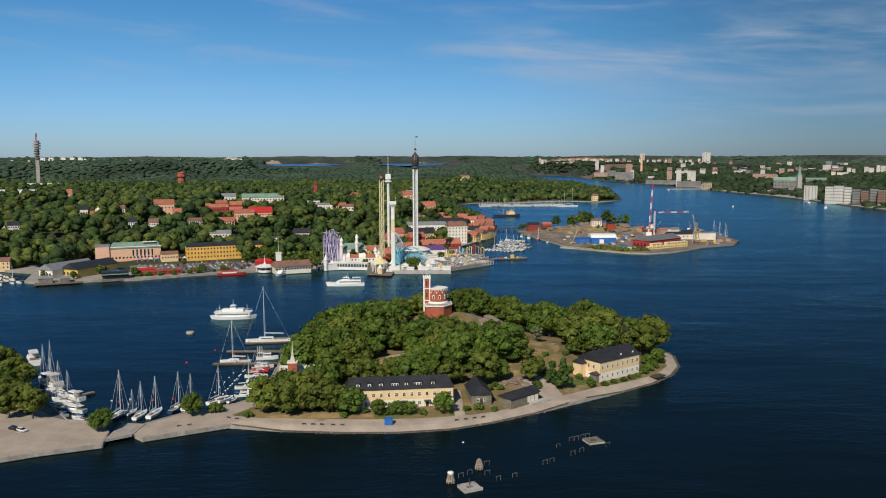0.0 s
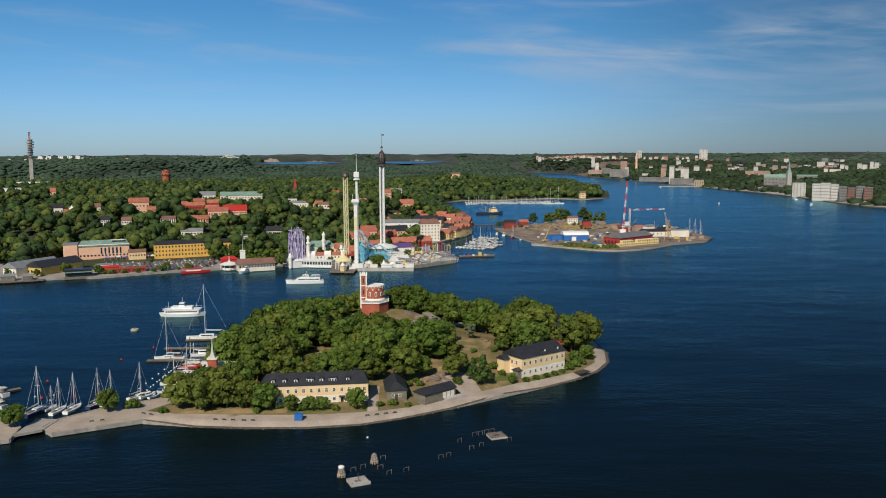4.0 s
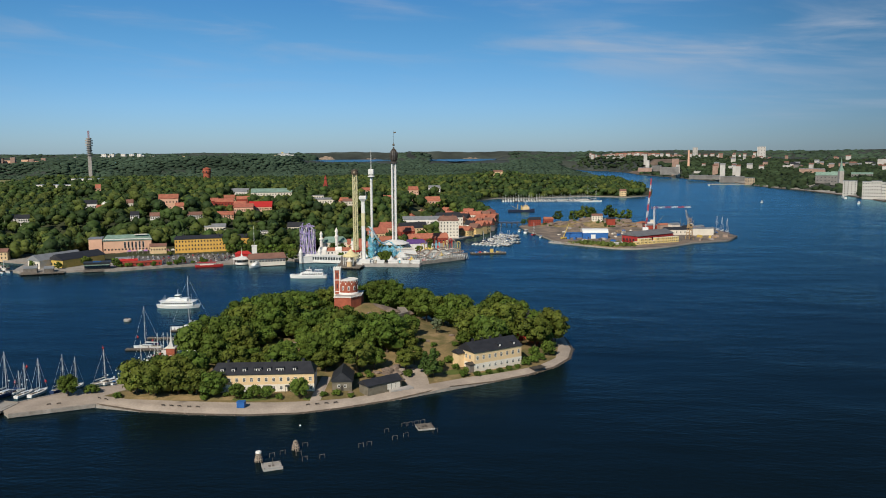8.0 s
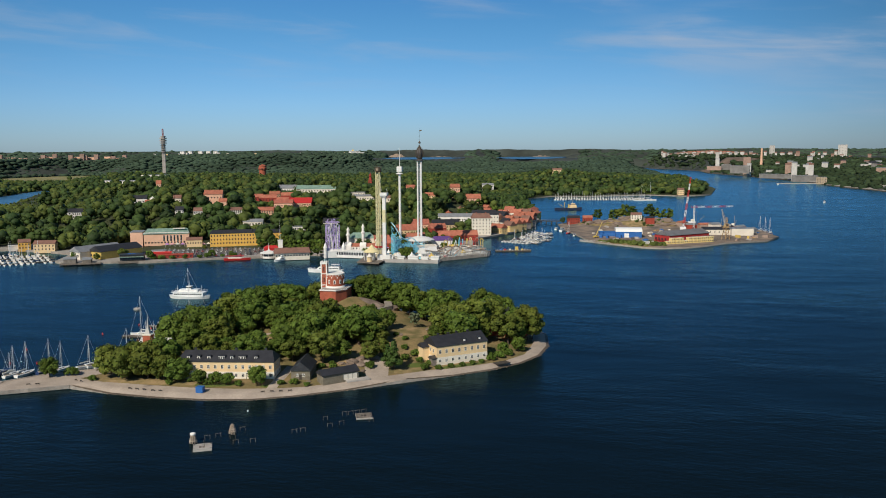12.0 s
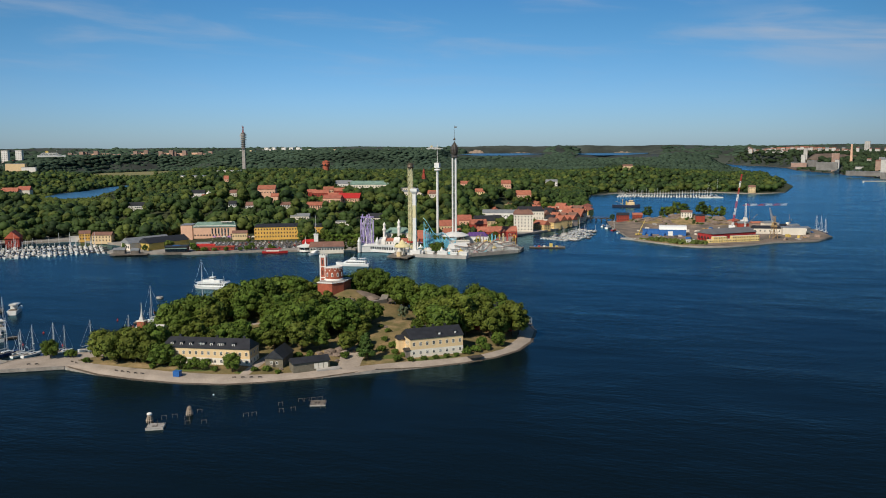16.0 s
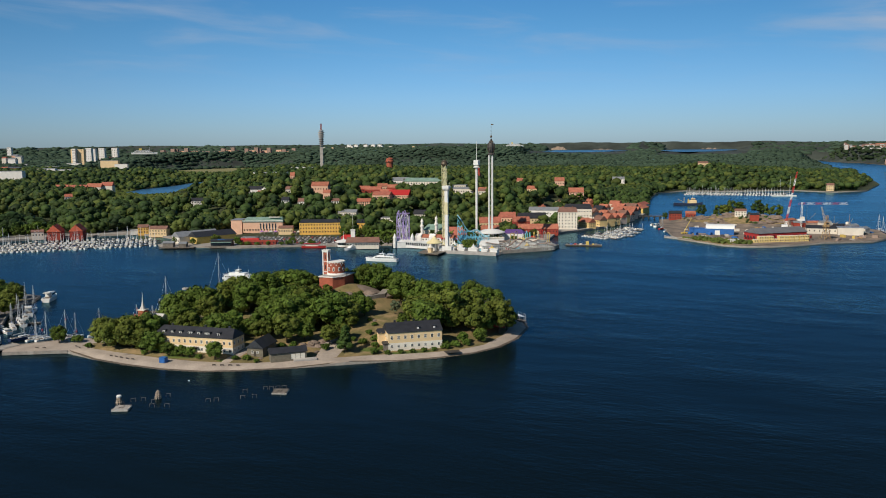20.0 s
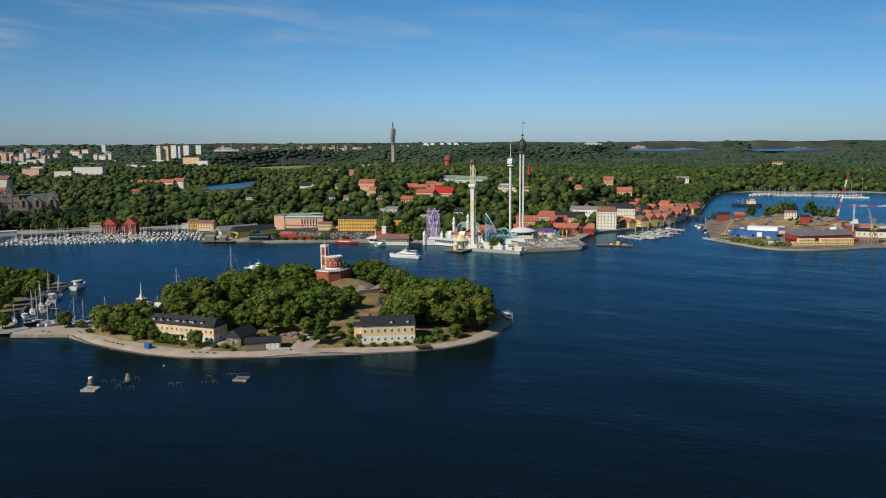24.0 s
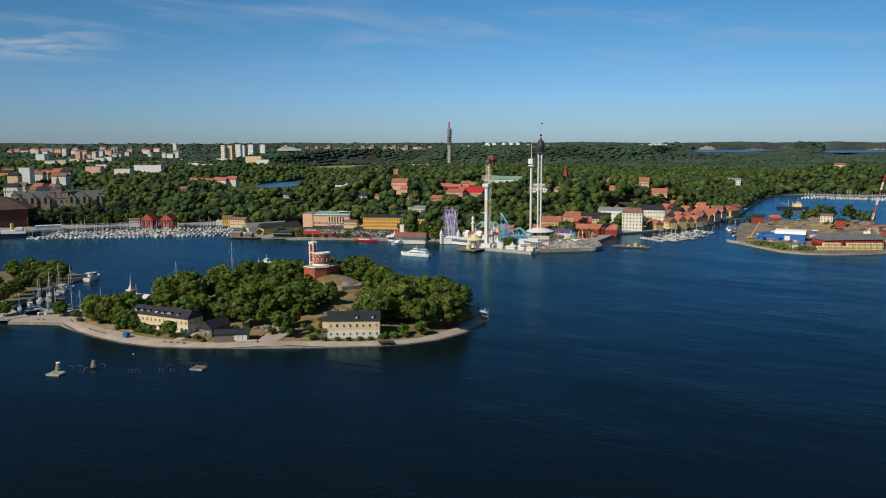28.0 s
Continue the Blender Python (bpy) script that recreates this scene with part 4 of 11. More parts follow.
far_shore(834, 4167, -11, 18, 14, 77, 3, DUSKY, TILE, "row house along the far hilltop", 1, 0)
far_shore(854, 4169, -12, 18, 14, 76, 3, OFFWHITE, TILE, "row house along the far hilltop", 1, 0)
far_shore(579, 4079, -8, 23, 16, 50, 0, OFFWHITE, ZINC, "stepped white terrace block on the far slope", 2, 0)
far_shore(599, 4066, -8, 23, 16, 54, 0, OFFWHITE, ZINC, "stepped white terrace block on the far slope", 2, 0)
far_shore(620, 4053, -9, 23, 16, 57, 0, OFFWHITE, ZINC, "stepped white terrace block on the far slope", 2, 0)
far_shore(640, 4040, -9, 23, 16, 61, 0, OFFWHITE, ZINC, "stepped white terrace block on the far slope", 2, 0)
far_shore(660, 4026, -9, 23, 16, 64, 0, OFFWHITE, ZINC, "stepped white terrace block on the far slope", 2, 0)
far_shore(1193, 3563, -19, 12, 16, 61, 4, DARKCONC, BROWNROOF, "house among trees on the far slope", 2, 0)
far_shore(1324, 3031, -24, 20, 16, 56, 4, DARKCONC, BROWNROOF, "house among trees on the far slope", 2, 0)
far_shore(1080, 3521, -17, 22, 16, 56, 4, OFFWHITE, SLATE, "house among trees on the far slope", 2, 0)
far_shore(1377, 3041, -24, 18, 16, 59, 4, OFFWHITE, SLATE, "house among trees on the far slope", 2, 0)
far_shore(1660, 3070, -28, 16, 16, 56, 4, DUSKY, BROWNROOF, "house among trees on the far slope", 2, 0)
far_shore(1173, 3013, -21, 10, 16, 54, 4, DARKCONC, SLATE, "house among trees on the far slope", 2, 0)
far_shore(1404, 3407, -22, 12, 16, 64, 4, DUSKY, BROWNROOF, "house among trees on the far slope", 2, 0)
far_shore(769, 2756, -16, 17, 16, 53, 4, DUSKY, BROWNROOF, "house among trees on the far slope", 2, 0)
far_shore(963, 2563, -21, 14, 16, 62, 4, DARKCONC, SLATE, "house among trees on the far slope", 2, 0)
far_shore(1542, 3196, -26, 21, 16, 63, 4, OFFWHITE, ZINC, "house among trees on the far slope", 2, 0)
far_shore(1245, 3168, -21, 17, 16, 65, 4, OFFWHITE, ZINC, "house among trees on the far slope", 2, 0)
far_shore(875, 2929, -17, 12, 16, 52, 4, OFFWHITE, BROWNROOF, "house among trees on the far slope", 2, 0)
far_shore(1175, 2928, -22, 11, 16, 61, 4, DUSKY, ZINC, "house among trees on the far slope", 2, 0)
far_shore(1107, 3087, -20, 16, 16, 59, 4, DARKCONC, BROWNROOF, "house among trees on the far slope", 2, 0)
far_shore(1255, 2921, -23, 10, 16, 56, 4, DARKCONC, ZINC, "house among trees on the far slope", 2, 0)
far_shore(1705, 3447, -26, 17, 16, 56, 4, OFFWHITE, ZINC, "house among trees on the far slope", 2, 0)
far_shore(1305, 2496, -28, 18, 16, 61, 4, DARKCONC, ZINC, "house among trees on the far slope", 2, 0)
far_shore(1120, 2711, -22, 18, 16, 55, 4, OFFWHITE, SLATE, "house among trees on the far slope", 2, 0)
far_shore(989, 3282, -17, 20, 16, 55, 4, OFFWHITE, ZINC, "house among trees on the far slope", 2, 0)
far_shore(1300, 3673, -19, 13, 16, 67, 4, DUSKY, BROWNROOF, "house among trees on the far slope", 2, 0)
far_shore(1484, 3033, -26, 17, 16, 59, 4, DUSKY, ZINC, "house among trees on the far slope", 2, 0)
far_shore(977, 3682, -15, 19, 16, 53, 4, OFFWHITE, BROWNROOF, "house among trees on the far slope", 2, 0)
far_shore(1175, 3550, -18, 11, 16, 53, 4, DUSKY, BROWNROOF, "house among trees on the far slope", 2, 0)
far_shore(1004, 2999, -19, 17, 16, 64, 4, DUSKY, SLATE, "house among trees on the far slope", 2, 0)
far_shore(1507, 3536, -23, 20, 16, 68, 4, OFFWHITE, BROWNROOF, "house among trees on the far slope", 2, 0)
far_shore(1630, 3021, -28, 19, 16, 55, 4, DUSKY, ZINC, "house among trees on the far slope", 2, 0)
far_shore(1415, 3098, -25, 10, 16, 58, 4, OFFWHITE, SLATE, "house among trees on the far slope", 2, 0)
far_shore(1124, 2338, -26, 11, 16, 60, 4, OFFWHITE, BROWNROOF, "house among trees on the far slope", 2, 0)
far_shore(1213, 3061, -22, 15, 16, 56, 4, OFFWHITE, ZINC, "house among trees on the far slope", 2, 0)
far_shore(1006, 2720, -20, 17, 16, 60, 4, OFFWHITE, SLATE, "house among trees on the far slope", 2, 0)
far_shore(884, 2956, -17, 14, 16, 53, 4, OFFWHITE, ZINC, "house among trees on the far slope", 2, 0)
far_shore(1208, 2600, -25, 10, 16, 56, 4, DARKCONC, ZINC, "house among trees on the far slope", 2, 0)
far_shore(785, 2545, -17, 14, 16, 57, 4, OFFWHITE, BROWNROOF, "house among trees on the far slope", 2, 0)
far_shore(990, 2515, -21, 13, 16, 63, 4, OFFWHITE, BROWNROOF, "house among trees on the far slope", 2, 0)
far_shore(1051, 2520, -23, 15, 16, 63, 4, DUSKY, ZINC, "house among trees on the far slope", 2, 0)
far_shore(1224, 2595, -25, 11, 16, 56, 4, OFFWHITE, BROWNROOF, "house among trees on the far slope", 2, 0)
far_shore(1630, 3340, -26, 23, 16, 67, 4, DARKCONC, SLATE, "house among trees on the far slope", 2, 0)
far_shore(1447, 2887, -27, 19, 16, 53, 4, OFFWHITE, ZINC, "house among trees on the far slope", 2, 0)
far_shore(1082, 2945, -20, 17, 16, 58, 4, DUSKY, SLATE, "house among trees on the far slope", 2, 0)
far_shore(1644, 3505, -25, 15, 16, 55, 4, OFFWHITE, BROWNROOF, "house among trees on the far slope", 2, 0)
far_shore(1418, 3426, -22, 15, 16, 65, 4, DUSKY, SLATE, "house among trees on the far slope", 2, 0)
far_shore(872, 2728, -18, 18, 16, 59, 4, OFFWHITE, ZINC, "house among trees on the far slope", 2, 0)
far_shore(1114, 2604, -23, 18, 16, 65, 4, DUSKY, SLATE, "house among trees on the far slope", 2, 0)
far_shore(1243, 2791, -24, 15, 16, 56, 4, DUSKY, ZINC, "house among trees on the far slope", 2, 0)
far_shore(1566, 3302, -25, 23, 16, 67, 4, DARKCONC, ZINC, "house among trees on the far slope", 2, 0)
far_shore(794, 2617, -17, 12, 16, 55, 4, OFFWHITE, ZINC, "house among trees on the far slope", 2, 0)
far_shore(1604, 3314, -26, 23, 16, 56, 4, OFFWHITE, SLATE, "house among trees on the far slope", 2, 0)
far_shore(1382, 3001, -25, 12, 16, 55, 4, DUSKY, SLATE, "house among trees on the far slope", 2, 0)
far_shore(1657, 3345, -26, 16, 16, 66, 4, OFFWHITE, SLATE, "house among trees on the far slope", 2, 0)
far_shore(1039, 3579, -16, 13, 16, 63, 4, DARKCONC, BROWNROOF, "house among trees on the far slope", 2, 0)
far_shore(876, 2617, -19, 15, 16, 54, 4, OFFWHITE, BROWNROOF, "house among trees on the far slope", 2, 0)
far_shore(1457, 2863, -27, 17, 16, 53, 4, DUSKY, SLATE, "house among trees on the far slope", 2, 0)
far_shore(1206, 2751, -24, 19, 16, 63, 4, DARKCONC, BROWNROOF, "house among trees on the far slope", 2, 0)
far_shore(1373, 2562, -28, 15, 16, 60, 4, OFFWHITE, SLATE, "house among trees on the far slope", 2, 0)
far_shore(1159, 3126, -20, 20, 16, 56, 4, OFFWHITE, ZINC, "house among trees on the far slope", 2, 0)
far_shore(808, 3086, -15, 13, 16, 52, 4, OFFWHITE, BROWNROOF, "house among trees on the far slope", 2, 0)
far_shore(1024, 2719, -21, 13, 16, 54, 4, OFFWHITE, SLATE, "house among trees on the far slope", 2, 0)
far_shore(803, 2878, -16, 17, 16, 61, 4, DUSKY, ZINC, "house among trees on the far slope", 2, 0)
far_shore(949, 3212, -16, 18, 16, 63, 4, OFFWHITE, ZINC, "house among trees on the far slope", 2, 0)
far_shore(734, 2527, -16, 15, 16, 64, 4, OFFWHITE, ZINC, "house among trees on the far slope", 2, 0)

# pale houses and blocks of the inner city behind the park, and taller blocks among the brick slabs
g = np.random.default_rng(77)
for i in range(64):
    dip = g.uniform(0.011, 0.027)
    r = min(4150.0, max(2350.0, (101 - g.uniform(24, 46)) / dip))
    a = radians(g.uniform(-63, -46))
    k = int(g.integers(6))
    city(330 + r * math.sin(a), 40 + r * math.cos(a), 30 + math.degrees(-a) * 0.5, int(g.uniform(16, 46)), 16, 101 - r * dip, 0 if k < 3 else 4, (WHITE, PALE, WHITE, CREAM, WHITE, ORANGE)[k], (ZINC, CONCRETE, ZINC, TILE, SLATE, TILE)[k],
         ("white", "pale", "white", "cream", "white", "orange")[k] + " city building among far trees", 2, 0, "city_building", "building")
for x, y, top in ((-2102, 2690, 71), (-2063, 2726, 74), (-1920, 2847, 76), (-1844, 2907, 75), (-1803, 2938, 73), (-1718, 2999, 70)):
    for k in range(2):
        city(x - 14 + 34 * k, y - 30 + 22 * k, 42, 16, 14, top + 7 + 4 * k, 0, DUSKY, CONCRETE, "pink brick apartment tower on the skyline", 3, 0, "apartment_block", "building")

# ---- mesh tools ----
from mathutils.geometry import delaunay_2d_cdt

rng = np.random.default_rng(7)


class Geo:
    """Collects the faces of one part."""

    def __init__(self):
        self.v, self.f = [], []

    def add(self, verts, faces):
        k = len(self.v)
        self.v.extend(tuple(map(float, p)) for p in verts)
        self.f.extend(tuple(i + k for i in q) for q in faces)
        return self

    def box(self, x0, y0, z0, x1, y1, z1, bevel=0.0):
        if bevel:
            b = bevel
            lo = [(x0, y0), (x1, y0), (x1, y1), (x0, y1)]
            hi = [(x0 + b, y0 + b), (x1 - b, y0 + b), (x1 - b, y1 - b), (x0 + b, y1 - b)]
            v = [(x, y, z0) for x, y in lo] + [(x, y, z1 - b) for x, y in lo] + [(x, y, z1) for x, y in hi]
            f = [(3, 2, 1, 0), (8, 9, 10, 11)]
            for r in (0, 4):
                f += [(r + i, r + (i + 1) % 4, r + 4 + (i + 1) % 4, r + 4 + i) for i in range(4)]
            return self.add(v, f)
        v = [(x0, y0, z0), (x1, y0, z0), (x1, y1, z0), (x0, y1, z0), (x0, y0, z1), (x1, y0, z1), (x1, y1, z1), (x0, y1, z1)]
        return self.add(v, [(3, 2, 1, 0), (4, 5, 6, 7), (0, 1, 5, 4), (1, 2, 6, 5), (2, 3, 7, 6), (3, 0, 4, 7)])

    def rings(self, rings, cap=True):
        """Skins closed rings of equal length."""
        n = len(rings[0])
        f = []
        for r in range(len(rings) - 1):
            f += [(r * n + i, r * n + (i + 1) % n, (r + 1) * n + (i + 1) % n, (r + 1) * n + i) for i in range(n)]
        if cap:
            f += [tuple(range(n - 1, -1, -1)), tuple(range((len(rings) - 1) * n, len(rings) * n))]
        return self.add([p for r in rings for p in r], f)

    def lathe(self, x, y, profile, n=12):
        """profile: (radius, z) from the foot up."""
        return self.rings([[(x + r * math.cos(2 * math.pi * i / n), y + r * math.sin(2 * math.pi * i / n), z) for i in range(n)] for r, z in profile])

    def tube(self, p, q, r=0.1, r2=None, n=5):
        p, q = Vector(p), Vector(q)
        d = (q - p).normalized()
        a = d.orthogonal().normalized()
        b = d.cross(a)
        out = []
        for c, rr in ((p, r), (q, r if r2 is None else r2)):
            out.append([c + (a * math.cos(2 * math.pi * i / n) + b * math.sin(2 * math.pi * i / n)) * rr for i in range(n)])
        return self.rings(out)

    def path(self, pts, r, n=5):
        for p, q in zip(pts, pts[1:]):
            self.tube(p, q, r, n=n)
        return self

    def extrude(self, pts, z0, z1):
        n = len(pts)
        v = [(x, y, z0) for x, y in pts] + [(x, y, z1) for x, y in pts]
        return self.add(v, [tuple(range(n - 1, -1, -1)), tuple(range(n, 2 * n))] + [(i, (i + 1) % n, n + (i + 1) % n, n + i) for i in range(n)])

    def gable_roof(self, x0, y0, x1, y1, z, h, over=0.4, thick=0.25, hip=0.0):
        """Ridge along x; hip: how far its ends are drawn in."""
        x0, y0, x1, y1 = x0 - over, y0 - over, x1 + over, y1 + over
        ym = (y0 + y1) / 2
        v = [(x0, y0, z), (x1, y0, z), (x1, y1, z), (x0, y1, z), (x0, y0, z + thick), (x1, y0, z + thick), (x1, y1, z + thick), (x0, y1, z + thick),
             (x0 + hip, ym, z + thick + h), (x1 - hip, ym, z + thick + h)]
        return self.add(v, [(3, 2, 1, 0), (0, 1, 5, 4), (2, 3, 7, 6), (1, 2, 6, 5), (3, 0, 4, 7), (4, 5, 9, 8), (6, 7, 8, 9), (5, 6, 9), (7, 4, 8)])

    def gable_wall(self, x0, y0, x1, y1, z0, z1, h):
        """A house body with gable ends, ridge along x."""
        ym = (y0 + y1) / 2
        v = [(x0, y0, z0), (x1, y0, z0), (x1, y1, z0), (x0, y1, z0), (x0, y0, z1), (x1, y0, z1), (x1, y1, z1), (x0, y1, z1), (x0, ym, z1 + h), (x1, ym, z1 + h)]
        return self.add(v, [(3, 2, 1, 0), (0, 1, 5, 4), (2, 3, 7, 6), (1, 2, 6, 9, 5), (3, 0, 4, 8, 7), (4, 5, 9, 8), (6, 7, 8, 9)])

    def mesh(self, name, material, smooth=False):
        me = bpy.data.meshes.new(name)
        me.from_pydata(self.v, [], self.f)
        me.materials.append(material)
        if smooth:
            me.shade_smooth()
        return me


def part(name, geo, material, parent=None, label="", at=None, smooth=False, kind=""):
    me = geo if isinstance(geo, bpy.types.Mesh) else geo.mesh(name, material, smooth)
    ob = new(name, me)
    ob.parent = parent
    if at is not None:
        ob.matrix_basis = at if isinstance(at, Matrix) else Matrix.Translation(at)
    return tagged(ob, label, kind=kind)


def thing(name, at, label, category, group="", kind=""):
    ob = new(name)
    ob.empty_display_size = 0.5
    ob.matrix_basis = at
    return tagged(ob, label, category, group, kind)


BUILT = []  # places that trees keep clear of: x, y, radius


# ---- plan: coasts, heights ----
def smooth(a, b, v):
    t = np.clip((np.asarray(v, float) - a) / (b - a), 0, 1)
    return t * t * (3 - 2 * t)


def inside(poly, x, y):
    x, y = np.asarray(x, float), np.asarray(y, float)
    ok = np.zeros(x.shape, bool)
    for (ax, ay), (bx, by) in zip(poly, poly[1:] + poly[:1]):
        cross = ((ay > y) != (by > y)) & (x < (bx - ax) * (y - ay) / ((by - ay) or 1e-9) + ax)
        ok ^= cross
    return ok


def edge_distance(poly, x, y):
    x, y = np.asarray(x, float), np.asarray(y, float)
    best = np.full(x.shape, 1e9)
    for (ax, ay), (bx, by) in zip(poly, poly[1:] + poly[:1]):
        dx, dy = bx - ax, by - ay
        t = np.clip(((x - ax) * dx + (y - ay) * dy) / (dx * dx + dy * dy), 0, 1)
        best = np.minimum(best, np.hypot(x - ax - t * dx, y - ay - t * dy))
    return best


def wobble(x, y, size, seed=0.0):
    """Cheap smooth noise, about -1 to 1."""
    x, y = np.asarray(x) / size + seed * 3.1, np.asarray(y) / size - seed * 1.7
    return (np.sin(x * 1.3 + 1.7 * np.sin(y * 0.9)) + np.sin(y * 1.7 + 1.3 * np.sin(x * 1.1 + 2)) + np.sin((x + y) * 2.3 + seed)) / 3


def levelled(z, x, y, sites, reach):
    """Draws the ground towards the levels of the building sites near by."""
    total, level = np.zeros(np.shape(z)), np.zeros(np.shape(z))
    for site in sites:
        w = np.exp(-((x - site[0]) ** 2 + (y - site[1]) ** 2) / reach ** 2)
        total, level = total + w, level + w * max(2.5, site[2])
    a = 1 - np.exp(-2.5 * total)
    return z * (1 - a) + a * level / np.maximum(total, 1e-12)


ISLAND = [(-107, 278), (-94, 285), (-80, 292.5), (-59, 288.5), (-38, 286.5), (-17, 286.5), (3, 290), (18, 297), (37, 309), (59, 324.5), (78, 338), (94, 350.5), (106, 364),
          (114, 380), (117, 400), (115, 425), (108, 440), (92, 456), (60, 468), (20, 474), (-20, 470), (-55, 455), (-75, 438), (-83, 410), (-79, 374),
          (-77, 346), (-78, 326), (-84, 318), (-98, 310), (-105, 302), (-113, 292), (-113.5, 284)]
SKEPPS = [(-119, 272), (-121.5, 284), (-129, 295), (-143, 298), (-165, 325), (-185, 345), (-215, 395), (-260, 400), (-330, 330), (-300, 240), (-190, 238), (-150, 257), (-138, 264)]
BECK = [(98, 1060), (107, 1000), (118, 957), (134, 891), (144, 863), (165, 845), (191, 822), (208, 818), (232, 826), (255, 845), (282, 876), (325, 899), (346, 940), (340, 1010),
        (300, 1080), (240, 1105), (170, 1110), (115, 1100)]
MAIN = [(-640, 470), (-565, 520), (-535, 575), (-517, 618), (-482, 668), (-440, 712), (-396, 706), (-352, 690), (-335, 640), (-313, 629), (-281, 646), (-264, 648), (-251, 650), (-231, 663), (-211, 676),
        (-186, 688), (-163, 697), (-149, 704), (-119, 721), (-108, 717), (-94, 728), (-67, 708), (-44, 706), (-44, 689), (6, 688), (7, 704), (43, 740), (44, 762), (22, 800), (14, 870), (30, 905),
        (50, 950), (62, 1021), (70, 1100), (66, 1180), (50, 1300), (30, 1450), (20, 1600), (60, 1690), (130, 1690), (260, 1760), (300, 1740), (332, 1722), (394, 1785), (440, 2035), (450, 2400),
        (431, 2865), (408, 3327), (392, 3900), (384, 4400), (-600, 4400), (-1600, 4180), (-2500, 3650), (-3300, 3000), (-3900, 2200), (-4200, 1300), (-4300, 500), (-3000, 330), (-1200, 330), (-800, 400)]
SOUTH = [(797, 1454), (792, 1584), (803, 1781), (792, 2007), (765, 2127), (755, 2298), (767, 2414), (741, 2589), (667, 3031), (602, 3314), (606, 3600), (560, 3850), (440, 4080), (400, 4385), (700, 4390), (1500, 4200),
         (2600, 3600), (3500, 2700), (4200, 1500), (4350, 300), (2000, 250), (1300, 600), (960, 1000)]
LAKE = [(-905, 1235), (-990, 1255), (-1060, 1400), (-1095, 1545), (-1160, 1720), (-1120, 1730), (-1040, 1560), (-930, 1370), (-890, 1290)]


def h_island(x, y):
    d = edge_distance(ISLAND, x, y)
    hill = 14.0 * np.exp(-((x - 4) / 34) ** 2 - ((y - 424) / 24) ** 2) + 6.0 * np.exp(-((x + 25) / 40) ** 2 - ((y - 385) / 45) ** 2) + 5.0 * np.exp(-((x - 45) / 30) ** 2 - ((y - 385) / 30) ** 2)
    beach = smooth(0, 5.5, d) * 1.5 + 0.02
    edge = np.where((x > -78) & (y < 446) & ((x > 60) | (y < 320)), beach, 1.5)
    return edge + smooth(9, 16, d) * (0.9 + 0.5 * smooth(14, 30, d)) + hill * smooth(10, 42, d) + 0.25 * wobble(x, y, 7) * smooth(14, 30, d)


def h_skepps(x, y):
    d = edge_distance(SKEPPS, x, y)
    return 1.5 + 2.5 * smooth(8, 60, d)


def h_beck(x, y):
    d = edge_distance(BECK, x, y)
    rock = 11 * np.exp(-((x - 200) / 62) ** 2 - ((y - 1045) / 34) ** 2)
    return 1.6 + rock * smooth(4, 30, d) * (1 + 0.1 * wobble(x, y, 13))


def far_bay(x, y):
    """1 where the raised far arm of water lies, placed to fit the camera's view, 0 elsewhere."""
    a = np.degrees(np.arctan2(x, y))
    return np.maximum(smooth(-12.8, -12.2, a) * smooth(-6.5, -7.0, a), smooth(-4.6, -4.2, a) * smooth(1.4, 0.9, a)) * smooth(3720, 3800, np.hypot(x, y))


def h_main(x, y):
    x, y = np.asarray(x, float), np.asarray(y, float)
    d = edge_distance(MAIN, x, y)
    r = np.hypot(x - 170, y)
    hills = 27 * np.exp(-((x + 300) / 190) ** 2 - ((y - 1130) / 170) ** 2) + 33 * np.exp(-((x + 470) / 220) ** 2 - ((y - 1400) / 200) ** 2)
    hills = hills + 17 * np.exp(-((x - 60) / 230) ** 2 - ((y - 2150) / 420) ** 2) + 10 * np.exp(-((x + 120) / 160) ** 2 - ((y - 1350) / 250) ** 2)
    z = 2.0 + 3.0 * smooth(60, 260, d) + hills * smooth(40, 220, d) + 2.0 * wobble(x, y, 130) * smooth(120, 300, d)
    z = z + smooth(2700, 4200, r) * 40 + smooth(4250, 4650, r) * 44 + smooth(2200, 3500, r) * 5 * wobble(x, y, 420, 2)
    z = z + 3.6 * smooth(55, 105, d) * smooth(1000, 850, y)
    zp = levelled(z, x, y, SITES["park"], 55)
    z = z + (zp - z) * smooth(800, 860, y - 0.15 * (x + 290))
    z = z + (levelled(z, x, y, SITES["city"], 170) - z) * smooth(1150, 1650, r)
    z = 2.0 + (z - 2.0) * smooth(20, 110, d)
    c, sn = math.cos(radians(98)), math.sin(radians(98))
    u, w = (x + 1625) * c + (y - 2300) * sn, -(x + 1625) * sn + (y - 2300) * c
    z = z + (8.0 - z) * smooth(1.5, 1.05, np.hypot(u / 440, w / 190))
    az = np.degrees(np.arctan2(x, y))
    # ground before the far water is capped so that the camera sees over it
    bay_front = np.maximum(smooth(-13.8, -12.9, az) * smooth(-5.8, -6.6, az), smooth(-5.2, -4.6, az) * smooth(1.8, 1.2, az)) * smooth(2850, 3000, np.hypot(x, y))
    lake = smooth(120, 10, edge_distance(LAKE, x, y)) * (~inside(LAKE, x, y)) + inside(LAKE, x, y)
    flat = smooth(2, 0, np.hypot((x + 1640) / 420, (y - 2480) / 330))
    bay = far_bay(x, y)
    out = z * (1 - lake) + lake * np.where(inside(LAKE, x, y), 4.0, 4.8) - flat * 2 - bay_front * np.maximum(0, z - 40)
    return out * (1 - bay) + 50.3 * bay


